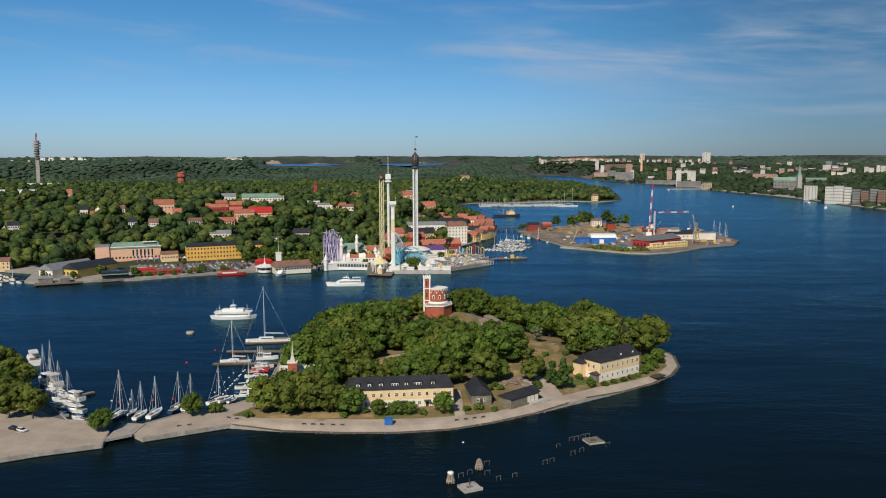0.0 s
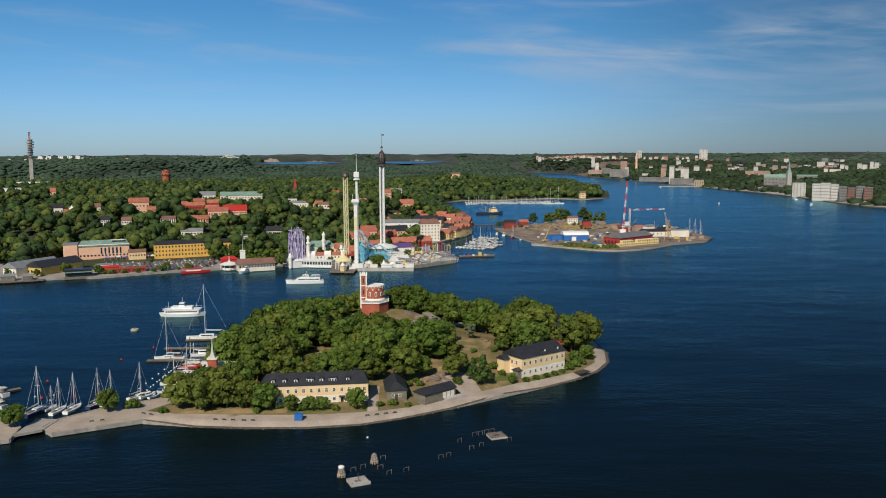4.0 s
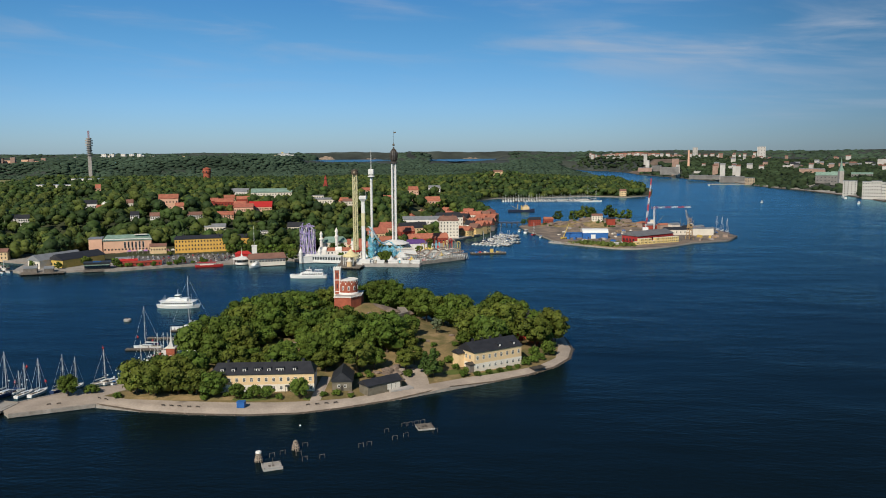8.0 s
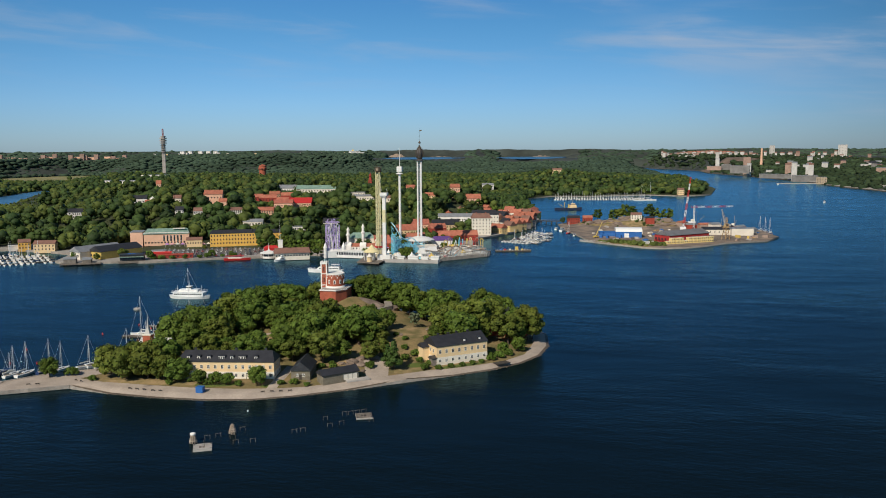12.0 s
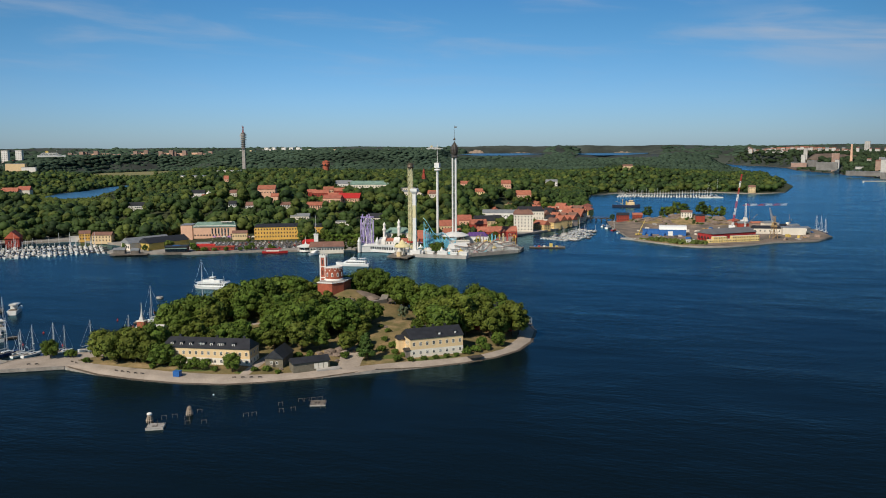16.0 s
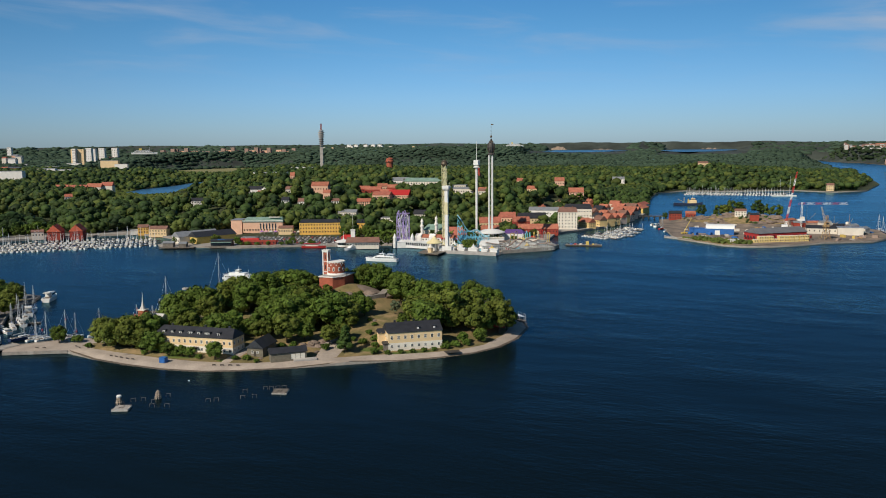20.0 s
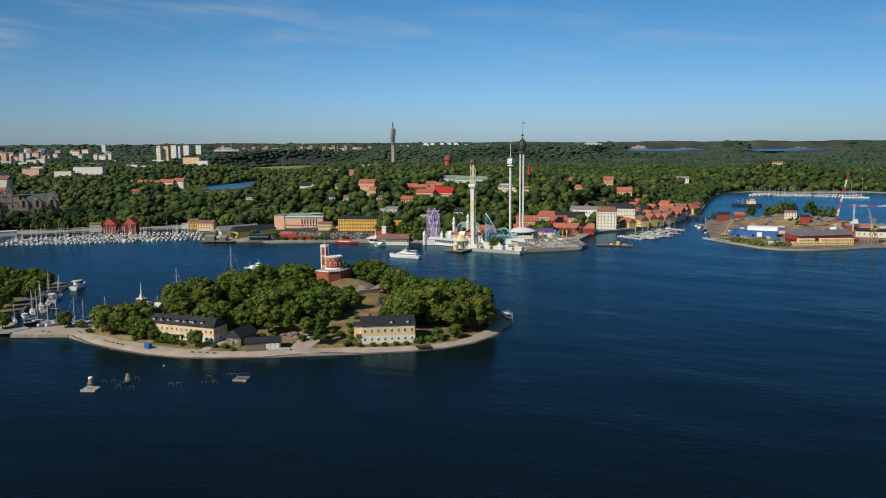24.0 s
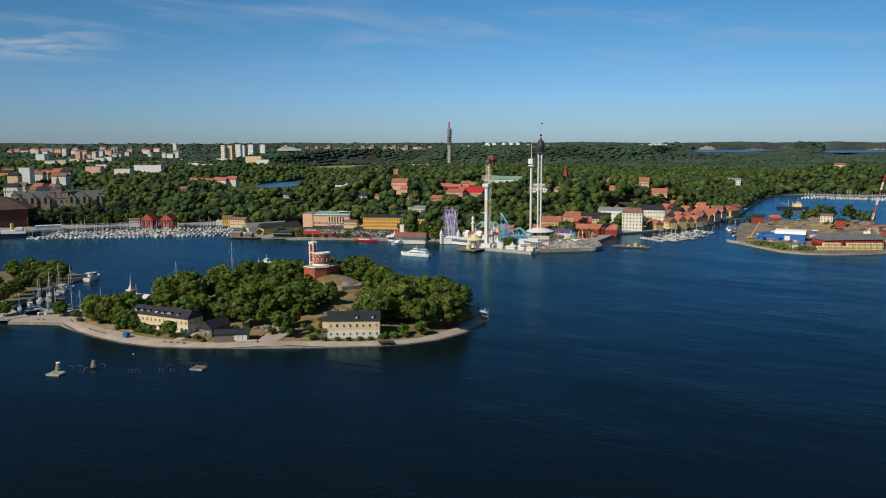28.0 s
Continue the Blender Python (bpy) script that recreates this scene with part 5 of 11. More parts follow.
def h_south(x, y):
    x, y = np.asarray(x, float), np.asarray(y, float)
    d = edge_distance(SOUTH, x, y)
    r = np.hypot(x - 170, y)
    z = 2.0 + 22 * smooth(70, 330, d) + 6 * wobble(x, y, 190, 4) * smooth(60, 200, d) + smooth(2900, 4300, r) * 30 + smooth(4200, 4650, r) * 24
    z = levelled(z, x, y, SITES["far_shore"], 150)
    return 2.0 + (z - 2.0) * smooth(4, 90, d)


def land(name, coast, height, spots, loops, pick, mats, foot=-2.0):
    """One sheet of ground inside the coast: spots are its inner points, loops are outlines within it, pick(x, y) gives the material's slot."""
    pts, edges = [], []
    for loop in [coast] + loops:
        k = len(pts)
        pts += [Vector(p) for p in loop]
        edges += [(k + i, k + (i + 1) % len(loop)) for i in range(len(loop))]
    pts += [Vector(p) for p in spots]
    vs, _, fs, _, _, _ = delaunay_2d_cdt(pts, edges, [], 1, 1e-4)
    xy = np.array([(p.x, p.y) for p in vs])
    z = height(xy[:, 0], xy[:, 1])
    verts = [(a, b, c) for (a, b), c in zip(xy, z)]
    keep = [f for f in fs if len(f) == 3]
    cen = np.array([xy[list(f)].mean(axis=0) for f in keep])
    ok = inside(coast, cen[:, 0], cen[:, 1])
    slots = pick(cen[:, 0], cen[:, 1])
    faces = [tuple(f) for f, o in zip(keep, ok) if o]
    slot = [int(s) for s, o in zip(slots, ok) if o]
    me = bpy.data.meshes.new(name)
    k = len(verts)
    fine = []
    for (ax, ay), (bx, by) in zip(coast, coast[1:] + coast[:1]):
        fine.append((ax, ay))
    zc = height(np.array(fine)[:, 0], np.array(fine)[:, 1])
    n = len(fine)
    verts += [(a, b, c) for (a, b), c in zip(fine, zc)] + [(a, b, foot) for a, b in fine]
    side = [(k + i, k + n + i, k + n + (i + 1) % n, k + (i + 1) % n) for i in range(n)]
    me.from_pydata(verts, [], faces + side)
    for m in mats:
        me.materials.append(m)
    me.polygons.foreach_set("material_index", slot + [len(mats) - 1] * n)
    me.shade_smooth()
    return new(name, me)


def grid_spots(coast, step, margin, box=None, jitter=0.3, keep=None):
    a = np.array(coast)
    x0, y0, x1, y1 = box or (*a.min(axis=0), *a.max(axis=0))
    gx, gy = np.meshgrid(np.arange(x0, x1, step), np.arange(y0, y1, step))
    x, y = (g.ravel() + rng.uniform(-jitter, jitter, g.size) * step for g in (gx, gy))
    ok = inside(coast, x, y) & (edge_distance(coast, x, y) > margin)
    if keep is not None:
        ok &= keep(x, y)
    return list(zip(x[ok], y[ok]))


def ellipse(cx, cy, a, b, n=14, turn=0.0):
    c, s = math.cos(radians(turn)), math.sin(radians(turn))
    return [(cx + a * math.cos(t) * c - b * math.sin(t) * s, cy + a * math.cos(t) * s + b * math.sin(t) * c) for t in (2 * math.pi * i / n for i in range(n))]


# the island: quay path round it, grass, dry slopes, bare rock
PATH_IN = [(-82, 303), (-70, 300), (-50, 298.5), (-28, 297.5), (-8, 299), (8, 302.5), (20, 307), (36, 318.5), (52, 330), (68, 341.5), (86, 352), (98, 362), (106.5, 376), (109, 398), (105, 430),
           (90, 448), (58, 460), (20, 466), (-20, 462), (-50, 447), (-68, 430), (-74, 408), (-71, 376), (-69, 346), (-70, 326), (-76, 314)]
DRY_SPOTS = [ellipse(48, 388, 9, 17, turn=-12), ellipse(-24, 362, 8, 7), ellipse(30, 346, 13, 9, turn=25), ellipse(-45, 300.8, 26, 1.9), ellipse(58, 338, 8, 3, turn=35)]
ROCKS = [ellipse(20, 424, 10, 7), ellipse(33, 340, 6, 4, turn=25)]
LAWNS = [ellipse(-18, 301.5, 9, 2.2, turn=10), ellipse(5, 304, 4, 1.3, turn=15), ellipse(60, 345, 6, 3, turn=35), ellipse(79, 350, 13, 2.2, turn=36)]
LANES = [[(4.5, 300.5), (8.5, 303), (7, 330), (3, 330)], [(42, 322), (50, 329), (46, 348), (38, 352), (34, 346)], [(-26, 366), (-10, 374), (-11, 377), (-27, 369)]]


def inset(poly, d):
    """The outline drawn inwards by d; the outline runs anticlockwise."""
    out = []
    for p, q, r in zip(poly[-1:] + poly[:-1], poly, poly[1:] + poly[:1]):
        u, w = (Vector(q) - Vector(p)).normalized(), (Vector(r) - Vector(q)).normalized()
        n = Vector((-u.y - w.y, u.x + w.x)).normalized()
        out.append(tuple(Vector(q) + n * d))
    return out


SHORE_IN = inset(ISLAND, 1.4)


def island_ground(x, y):
    slot = np.where(inside(PATH_IN, x, y), 1, 0)
    slot = np.where(~inside(SHORE_IN, x, y) & (x > -78) & ((x > 60) | (y < 320)), 6, slot)
    for loops, k in ((DRY_SPOTS, 2), (ROCKS, 3), (LAWNS, 4), (LANES, 0)):
        for e in loops:
            slot = np.where(inside(e, x, y), k, slot)
    return slot


ground_island = land("ground", ISLAND, h_island, grid_spots(ISLAND, 4.0, 4) + grid_spots(ISLAND, 1.6, 0.5, keep=lambda x, y: (edge_distance(ISLAND, x, y) < 6) & (x > -82) & (y < 440)), [PATH_IN, SHORE_IN] + DRY_SPOTS + ROCKS + LAWNS + LANES, island_ground, [GRAVEL, GRASS, DRY, ROCK, LAWN, LAWN, WET, STONE])
tagged(ground_island, "small rocky wooded island with a gravel shore path", "island", kind="structure")
ground_skepps = land("ground", SKEPPS, h_skepps, grid_spots(SKEPPS, 9, 3), [], lambda x, y: np.where((edge_distance(SKEPPS, x, y) < 26) & (y < 306), 0, np.where(edge_distance(SKEPPS, x, y) < 7, 1, 2)), [GRAVEL, ASPHALT, GRASS, STONE])
tagged(ground_skepps, "gravelled quay of the neighbouring island", "island", kind="structure")
BECK_ROCK = ellipse(195, 1042, 72, 36, 18)
ground_beck = land("ground", BECK, h_beck, grid_spots(BECK, 9, 2), [BECK_ROCK], lambda x, y: np.where(inside(BECK_ROCK, x, y), np.where(wobble(x, y, 9) > 0.1, 1, 2), np.where((x < 200) & (y < 870), 2, 0)), [YARD, ROCK, DRY, STONE])
tagged(ground_beck, "shipyard island with bare rock and worn yards", "island", kind="structure")

CARPARK = [(-272, 690), (-246, 684), (-222, 680), (-172, 706), (-176, 752), (-205, 752), (-262, 730), (-276, 724)]
FUNFAIR = [(-108, 722), (-94, 733), (-67, 713), (-40, 693), (4, 692), (5, 706), (40, 742), (40, 762), (18, 800), (-40, 830), (-100, 790)]
FIELDS = [ellipse(-1625, 2300, 440, 190, 20, turn=98)]
# openings in the woods, laid along the camera's view of lake and halls
VIEW_GAPS = [ellipse(-890, 1185, 230, 78, 18, turn=133), ellipse(-960, 1330, 120, 60, 12, turn=125), ellipse(-700, 1055, 170, 75, 14, turn=133), ellipse(-240, 1062, 46, 20, 12), ellipse(-214, 926, 44, 15, 12), ellipse(-276, 884, 20, 14, 10), ellipse(-330, 955, 22, 16, 10)]
near_spots = grid_spots(MAIN, 16, 4, (-660, 450, 120, 1100))
mid_spots = grid_spots(MAIN, 40, 15, (-1300, 500, 480, 2700), keep=lambda x, y: ~((x > -660) & (x < 120) & (y < 1100)))
far_spots = grid_spots(MAIN, 110, 40, keep=lambda x, y: (x < -1300) | (y > 2700))


def main_ground(x, y):
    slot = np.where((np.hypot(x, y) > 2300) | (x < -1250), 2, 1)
    slot = np.where(edge_distance(MAIN, x, y) < 45, np.where(y < 1300, 0, slot), slot)
    for e in FIELDS:
        slot = np.where(inside(e, x, y), 3, slot)
    slot = np.where(inside(LAKE, x, y), 5, slot)
    slot = np.where(inside(CARPARK, x, y), 4, slot)
    return np.where(inside(FUNFAIR, x, y), 0, slot)


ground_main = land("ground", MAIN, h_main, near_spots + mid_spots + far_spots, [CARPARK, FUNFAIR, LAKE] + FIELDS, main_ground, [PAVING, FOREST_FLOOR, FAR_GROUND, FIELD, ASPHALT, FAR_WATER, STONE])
tagged(ground_main, "wooded mainland shore with quays and fields", "land", kind="structure")
ground_south = land("ground", SOUTH, h_south, grid_spots(SOUTH, 60, 12, (500, 1200, 1700, 3600)) + grid_spots(SOUTH, 130, 40, keep=lambda x, y: (x > 1700) | (y > 3600) | (y < 1200)), [],
                    lambda x, y: np.where((edge_distance(SOUTH, x, y) < 40) & (y < 2700), 0, np.where(wobble(x, y, 140, 7) > 0.4, 3, 1)), [PAVING, FAR_GROUND, STONE, HILL_ROCK])
tagged(ground_south, "far built-up wooded shore across the water", "land", kind="structure")

# hills that close the horizon all round
ring = Geo()
RN = 180
prof = [(4335, -2), (4400, 40), (4500, 62), (4600, 80), (4680, 91)]
ring_rows = []
for r, z in prof:
    row = []
    for i in range(RN):
        a = 2 * math.pi * i / RN
        x, y = 170 + r * math.sin(a), r * math.cos(a)
        row.append((x, y, z + (float(wobble(x, y, 260, 5)) * 5 + 6 * max(0.0, float(wobble(x, y, 700, 3)))) * (z > 45)))
        if far_bay(x, y) > 0.5:
            row[-1] = (x, y, min(row[-1][2], 50.2))
    ring_rows.append(row)
ring.rings(ring_rows, cap=False)
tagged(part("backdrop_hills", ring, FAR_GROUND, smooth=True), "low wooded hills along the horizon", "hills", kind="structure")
water = Geo().add([(-4900, -4900, 0), (5200, -4900, 0), (5200, 5000, 0), (-4900, 5000, 0)], [(0, 1, 2, 3)])
tagged(part("water", water, WATER), "dark blue rippled sea water", "water", kind="structure")
# far water raised and set nearer, to fit the camera's view of it
LAKE_Z = 51.0
far_lake = Geo()
for a0, a1, r0, r1 in ((-13.4, -6.2, 3800, 4790), (-5.0, 0.6, 3790, 4790)):
    steps = [a0 + (a1 - a0) * i / 10 for i in range(11)]
    mid = (a0 + a1) / 2
    out = [(r0 + (r1 - r0) * 0.93 * abs((a - mid) / (a1 - a0) * 2) ** 2.5 + 25 * math.sin(a * 3), a) for a in steps] + [(r1 + 22 * math.sin(a * 4), a) for a in reversed(steps)]
    far_lake.extrude([(r * math.sin(radians(a)), r * math.cos(radians(a))) for r, a in out], LAKE_Z - 0.6, LAKE_Z)
tagged(part("water", far_lake, FAR_WATER), "blue arm of water far inland", "water", kind="structure")
bay_hill = Geo()
bay_rows = []
for r, z in ((4750, 46), (4790, 62), (4840, 84), (4880, 93)):
    bay_rows.append([(r * math.sin(radians(a)), r * math.cos(radians(a)), z + (z > 60) * (smooth(-13.0, -15.5, a) * -22 + 2.5 * math.sin(a * 1.1) + 1.2 * math.sin(a * 4.3))) for a in np.linspace(-16, 4.5, 60)])
bay_hill.add([p for row in bay_rows for p in row], [(k * 60 + i, k * 60 + i + 1, (k + 1) * 60 + i + 1, (k + 1) * 60 + i) for k in range(3) for i in range(59)])
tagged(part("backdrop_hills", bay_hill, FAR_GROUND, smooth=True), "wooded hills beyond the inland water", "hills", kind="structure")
cliffs = Geo()
for a0, a1, z0, z1 in ((-12.3, -11.2, 52, 78), (-9.4, -8.0, 52, 61), (-5.8, -4.4, 52, 63), (-2.2, -1.0, 52, 61)):
    lo, hi = [], []
    for i in range(9):
        a = radians(a0 + (a1 - a0) * i / 8)
        e = math.sin(math.pi * i / 8)
        lo.append((4752 * math.sin(a), 4752 * math.cos(a), z0))
        hi.append((4790 * math.sin(a), 4790 * math.cos(a), z0 + (z1 - z0) * (0.25 + 0.5 * e) + 3.5 * math.sin(i * 2.3) * e))
    cliffs.rings([lo, hi], cap=False)
tagged(part("cliff", cliffs, SAND_CLIFF), "bare sandy cliffs on the far hills", "cliff", kind="structure")

# ---- trees ----
_b = bmesh.new()
bmesh.ops.create_icosphere(_b, subdivisions=2, radius=1.0)
ICO1V = np.array([v.co[:] for v in _b.verts])
ICO1F = np.array([[v.index for v in f.verts] for f in _b.faces])
_b.free()
_b = bmesh.new()
bmesh.ops.create_icosphere(_b, subdivisions=3, radius=1.0)
ICO2V = np.array([v.co[:] for v in _b.verts])
ICO2F = np.array([[v.index for v in f.verts] for f in _b.faces])
_b.free()
_b = bmesh.new()
bmesh.ops.create_icosphere(_b, subdivisions=1, radius=1.0)
ICO0V = np.array([v.co[:] for v in _b.verts])
ICO0F = np.array([[v.index for v in f.verts] for f in _b.faces])
_b.free()


def raw_mesh(name, v, f, material, smooth_faces=False):
    me = bpy.data.meshes.new(name)
    me.from_pydata(np.asarray(v).tolist(), [], np.asarray(f).tolist() if isinstance(f, np.ndarray) else f)
    me.materials.append(material)
    if smooth_faces:
        me.shade_smooth()
    return me


def lobe(g, ico_v, centre, radii, rough=0.22):
    ph = g.uniform(0, 6.28, (3, 3))
    n = ico_v
    k = 1 + rough * (np.sin(n @ (g.normal(0, 3.2, 3)) + ph[0, 0]) * 0.5 + np.sin(n @ (g.normal(0, 5.5, 3)) + ph[0, 1]) * 0.5) + g.uniform(-rough, rough, len(n)) * 0.55
    return centre + n * k[:, None] * radii


def leaves(g, centre, radii, count, size):
    """Small bent leaf clumps, two triangles each, standing off a lobe."""
    n = g.normal(0, 1, (count, 3))
    n[:, 2] = np.abs(n[:, 2]) * 0.9 - 0.35
    n /= np.linalg.norm(n, axis=1)[:, None]
    c = centre + n * radii * g.uniform(0.88, 1.38, (count, 1))
    u = np.cross(n, g.normal(0, 1, (count, 3)))
    u /= np.linalg.norm(u, axis=1)[:, None] + 1e-9
    w = np.cross(n, u) + n * g.uniform(-0.7, 0.7, (count, 1))
    s = size * g.uniform(0.55, 1.25, (count, 1))
    return np.stack([c - u * s, c - w * s * 0.7, c + u * s + n * s * 0.3, c + w * s * 0.7 + n * s * 0.2], 1).reshape(-1, 3)


def crown(name, seed, material, h, r, lobes=15, detail=2, clumps=80, size=0.5, shape="round"):
    """A crown from height 0.22 h to h, made of lobes with leaf clumps standing off them."""
    g = np.random.default_rng(seed)
    iv, jf = ((ICO0V, ICO0F), (ICO1V, ICO1F), (ICO2V, ICO2F))[detail]
    vs, fs, k = [], [], 0
    for i in range(lobes):
        t = (i + 0.5) / lobes
        a = i * 2.4 + g.uniform(-0.4, 0.4)
        if shape == "cone":
            zc = h * (0.16 + 0.72 * t)
            rad = r * (1.0 - t) * 0.75
            lr = max(0.9, r * (1.05 - t) * 0.55)
        else:
            up = -0.92 + 1.9 * t
            out = math.sqrt(max(0.0, 1 - up * up)) if up < 1 else 0.0
            k_out = g.uniform(0.5, 0.84)
            zc = h * (0.53 + 0.42 * up * k_out)
            rad = r * out * k_out
            lr = r * g.uniform(0.19, 0.36)
        c = np.array([rad * math.cos(a), rad * math.sin(a), zc])
        radii = np.array([lr, lr, lr * g.uniform(0.7, 0.95)])
        v = lobe(g, iv, c, radii)
        vs.append(v)
        fs.extend((jf + k).tolist())
        k += len(v)
        q = leaves(g, c, radii, clumps, size)
        vs.append(q)
        fs.extend((np.arange(len(q)).reshape(-1, 4) + k).tolist())
        k += len(q)
    me = raw_mesh(name, np.concatenate(vs), fs, material)
    return me


def trunk_geo(seed, h, r, fork=5):
    g = np.random.default_rng(seed + 500)
    t = Geo()
    t.lathe(0, 0, [(r * 0.075, -0.6), (r * 0.055, 0.4), (r * 0.042, h * 0.3), (r * 0.025, h * 0.6)], 7)
    for i in range(fork):
        a = i * 2 * math.pi / fork + g.uniform(-0.4, 0.4)
        z = h * g.uniform(0.2, 0.4)
        e = (r * 0.6 * math.cos(a), r * 0.6 * math.sin(a), z + h * g.uniform(0.18, 0.32))
        t.tube((0, 0, z), e, r * 0.028, r * 0.01, 5)
    return t


TREE_KINDS = {}


def tree_kind(key, seed, material, h, r, **kw):
    TREE_KINDS[key] = (crown("crown", seed, material, h, r, **kw), trunk_geo(seed, h, r).mesh("trunk", BARK), h, r)


def plant(key, x, y, z, scale, turn, label, group="", name="tree", tall=1.0):
    cm, tm, h, r = TREE_KINDS[key]
    t = thing(name, pose(x, y, z - 0.15, 0, 0, turn) @ Matrix.Diagonal((scale, scale, scale * tall, 1)), label, "tree" if name == "tree" else "shrub", group)
    part("trunk", tm, BARK, t)
    part("crown", cm, None, t)
    return t


for i in range(5):
    tree_kind(f"broad{i}", 11 + i, LEAF, 12.5, 6.0, lobes=27, detail=0, clumps=66, size=0.42)
for i in range(2):
    tree_kind(f"olive{i}", 31 + i, LEAF_OLIVE, 12.5, 5.4, lobes=24, detail=0, clumps=66, size=0.42)
tree_kind("grey0", 41, LEAF_GREY, 10, 3.8, lobes=14, detail=0, clumps=80, size=0.32)
tree_kind("dark0", 45, LEAF_DARK, 13, 3.4, lobes=16, detail=0, clumps=80, size=0.38, shape="cone")
tree_kind("bush0", 51, LEAF, 3.2, 2.6, lobes=12, detail=0, clumps=50, size=0.26)
for i in range(3):
    tree_kind(f"far{i}", 61 + i, LEAF, 14, 6.6, lobes=14, detail=0, clumps=30, size=0.7)
tree_kind("far3", 65, LEAF_OLIVE, 13, 6.0, lobes=14, detail=0, clumps=30, size=0.7)
tree_kind("far4", 66, LEAF_DARK, 15, 5.5, lobes=14, detail=0, clumps=30, size=0.7)


SIGHT_LINES = [(x, y, 45, 4.5) for x, y in ((-905, 1250), (-892, 1290), (-915, 1345), (-975, 1450), (-1035, 1550), (-1085, 1640))] + [(x, y, 90, 8.0) for x, y in ((-1560, 1960), (-1440, 2080), (-1420, 2230), (-1450, 2400), (-1500, 2580))]  # camera's sight lines kept low before houses, lake and field: x, y, half width, height


def sight_cap(x, y):
    """How high trees may grow at these places: they stay below the camera's sight lines to each house."""
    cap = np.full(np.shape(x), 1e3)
    for bx, by, half, show in SIGHT_LINES:
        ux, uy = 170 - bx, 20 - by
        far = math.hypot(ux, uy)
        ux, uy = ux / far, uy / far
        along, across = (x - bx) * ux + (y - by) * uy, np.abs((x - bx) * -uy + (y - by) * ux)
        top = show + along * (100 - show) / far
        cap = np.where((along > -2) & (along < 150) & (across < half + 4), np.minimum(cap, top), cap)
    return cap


def woods(name, spots, height, ico, top, wide, label, material=WOODS, tufts=0, flat=0.75, soft=False, heads=1):
    """A stand of trees joined into one piece: uneven lobes, one or more a tree, and leaf tufts."""
    g = np.random.default_rng(len(spots))
    iv, jf = ico
    xy = np.array(spots)
    z = height(xy[:, 0], xy[:, 1])
    cap = sight_cap(xy[:, 0], xy[:, 1]) - z
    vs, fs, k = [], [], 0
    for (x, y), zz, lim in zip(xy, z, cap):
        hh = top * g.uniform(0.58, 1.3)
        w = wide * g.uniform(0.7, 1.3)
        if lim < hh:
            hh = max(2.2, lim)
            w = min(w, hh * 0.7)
        for i in range(heads):
            if heads > 1:
                a = 2.1 * i + g.uniform(0, 1.2)
                off = w * g.uniform(0.35, 0.6) * (i > 0)
                ww = w * (0.7 if i == 0 else g.uniform(0.4, 0.58))
                c = np.array([x + off * math.cos(a), y + off * math.sin(a), zz + hh - ww * flat - (i > 0) * hh * g.uniform(0.08, 0.45)])
            else:
                ww = w
                c = np.array([x, y, zz + hh - w * flat])
            radii = np.array([ww, ww * g.uniform(0.85, 1.15), ww * flat])
            v = lobe(g, iv, c, radii, 0.3)
            vs.append(v)
            fs.append(jf + k)
            k += len(v)
            if tufts:
                q = leaves(g, c, radii, tufts, ww * 0.2)
                vs.append(q)
                idx = np.arange(len(q)).reshape(-1, 4) + k
                fs.append(idx[:, [0, 1, 2]])
                fs.append(idx[:, [0, 2, 3]])
                k += len(q)
    ob = new(name, raw_mesh(name, np.concatenate(vs), np.concatenate(fs), material, soft))
    return tagged(ob, label, "woods", kind="stuff")


# ---- buildings: shared parts ----
WINDOWS = {}


def window_meshes(w, h, material, bars):
    key = (w, h, material.name, bars)
    if key not in WINDOWS:
        f = Geo()
        t = 0.12 if w > 0.8 else 0.09
        f.box(-w / 2 - t, -0.1, -h / 2 - t, w / 2 + t, 0.02, -h / 2).box(-w / 2 - t, -0.07, h / 2, w / 2 + t, 0.02, h / 2 + t)
        f.box(-w / 2 - t, -0.07, -h / 2, -w / 2, 0.02, h / 2).box(w / 2, -0.07, -h / 2, w / 2 + t, 0.02, h / 2)
        if bars:
            f.box(-0.035, -0.05, -h / 2, 0.035, 0.02, h / 2)
            f.box(-w / 2, -0.05, h * 0.12, w / 2, 0.02, h * 0.12 + 0.06)
        g = Geo().box(-w / 2, -0.03, -h / 2, w / 2, 0.02, h / 2)
        WINDOWS[key] = (f.mesh("window", material), g.mesh("pane", GLASS), Geo().box(-w / 2, -0.05, -h / 2, w / 2, 0.02, h / 2).mesh("window", GLASS))
    return WINDOWS[key]


def face(side, along, z, L, D):
    """A place on one wall of a body centred on its foot: along runs rightwards seen from outside."""
    if side == "S":
        return pose(along, -D / 2, z)
    if side == "N":
        return pose(-along, D / 2, z, 0, 0, 180)
    if side == "E":
        return pose(L / 2, along, z, 0, 0, 90)
    return pose(-L / 2, -along, z, 0, 0, -90)


def window_row(parent, L, D, side, z, count, w, h):
    """The windows of one storey of a far building."""
    row, run = Geo(), L if side in "SN" else D
    for i in range(count):
        m = face(side, (i + 0.5) / count * run - run / 2, z, L, D)
        one = Geo().box(-w / 2, -0.05, -h / 2, w / 2, 0.02, h / 2)
        row.add([m @ Vector(p) for p in one.v], one.f)
    part("window_row", row, GLASS, parent)


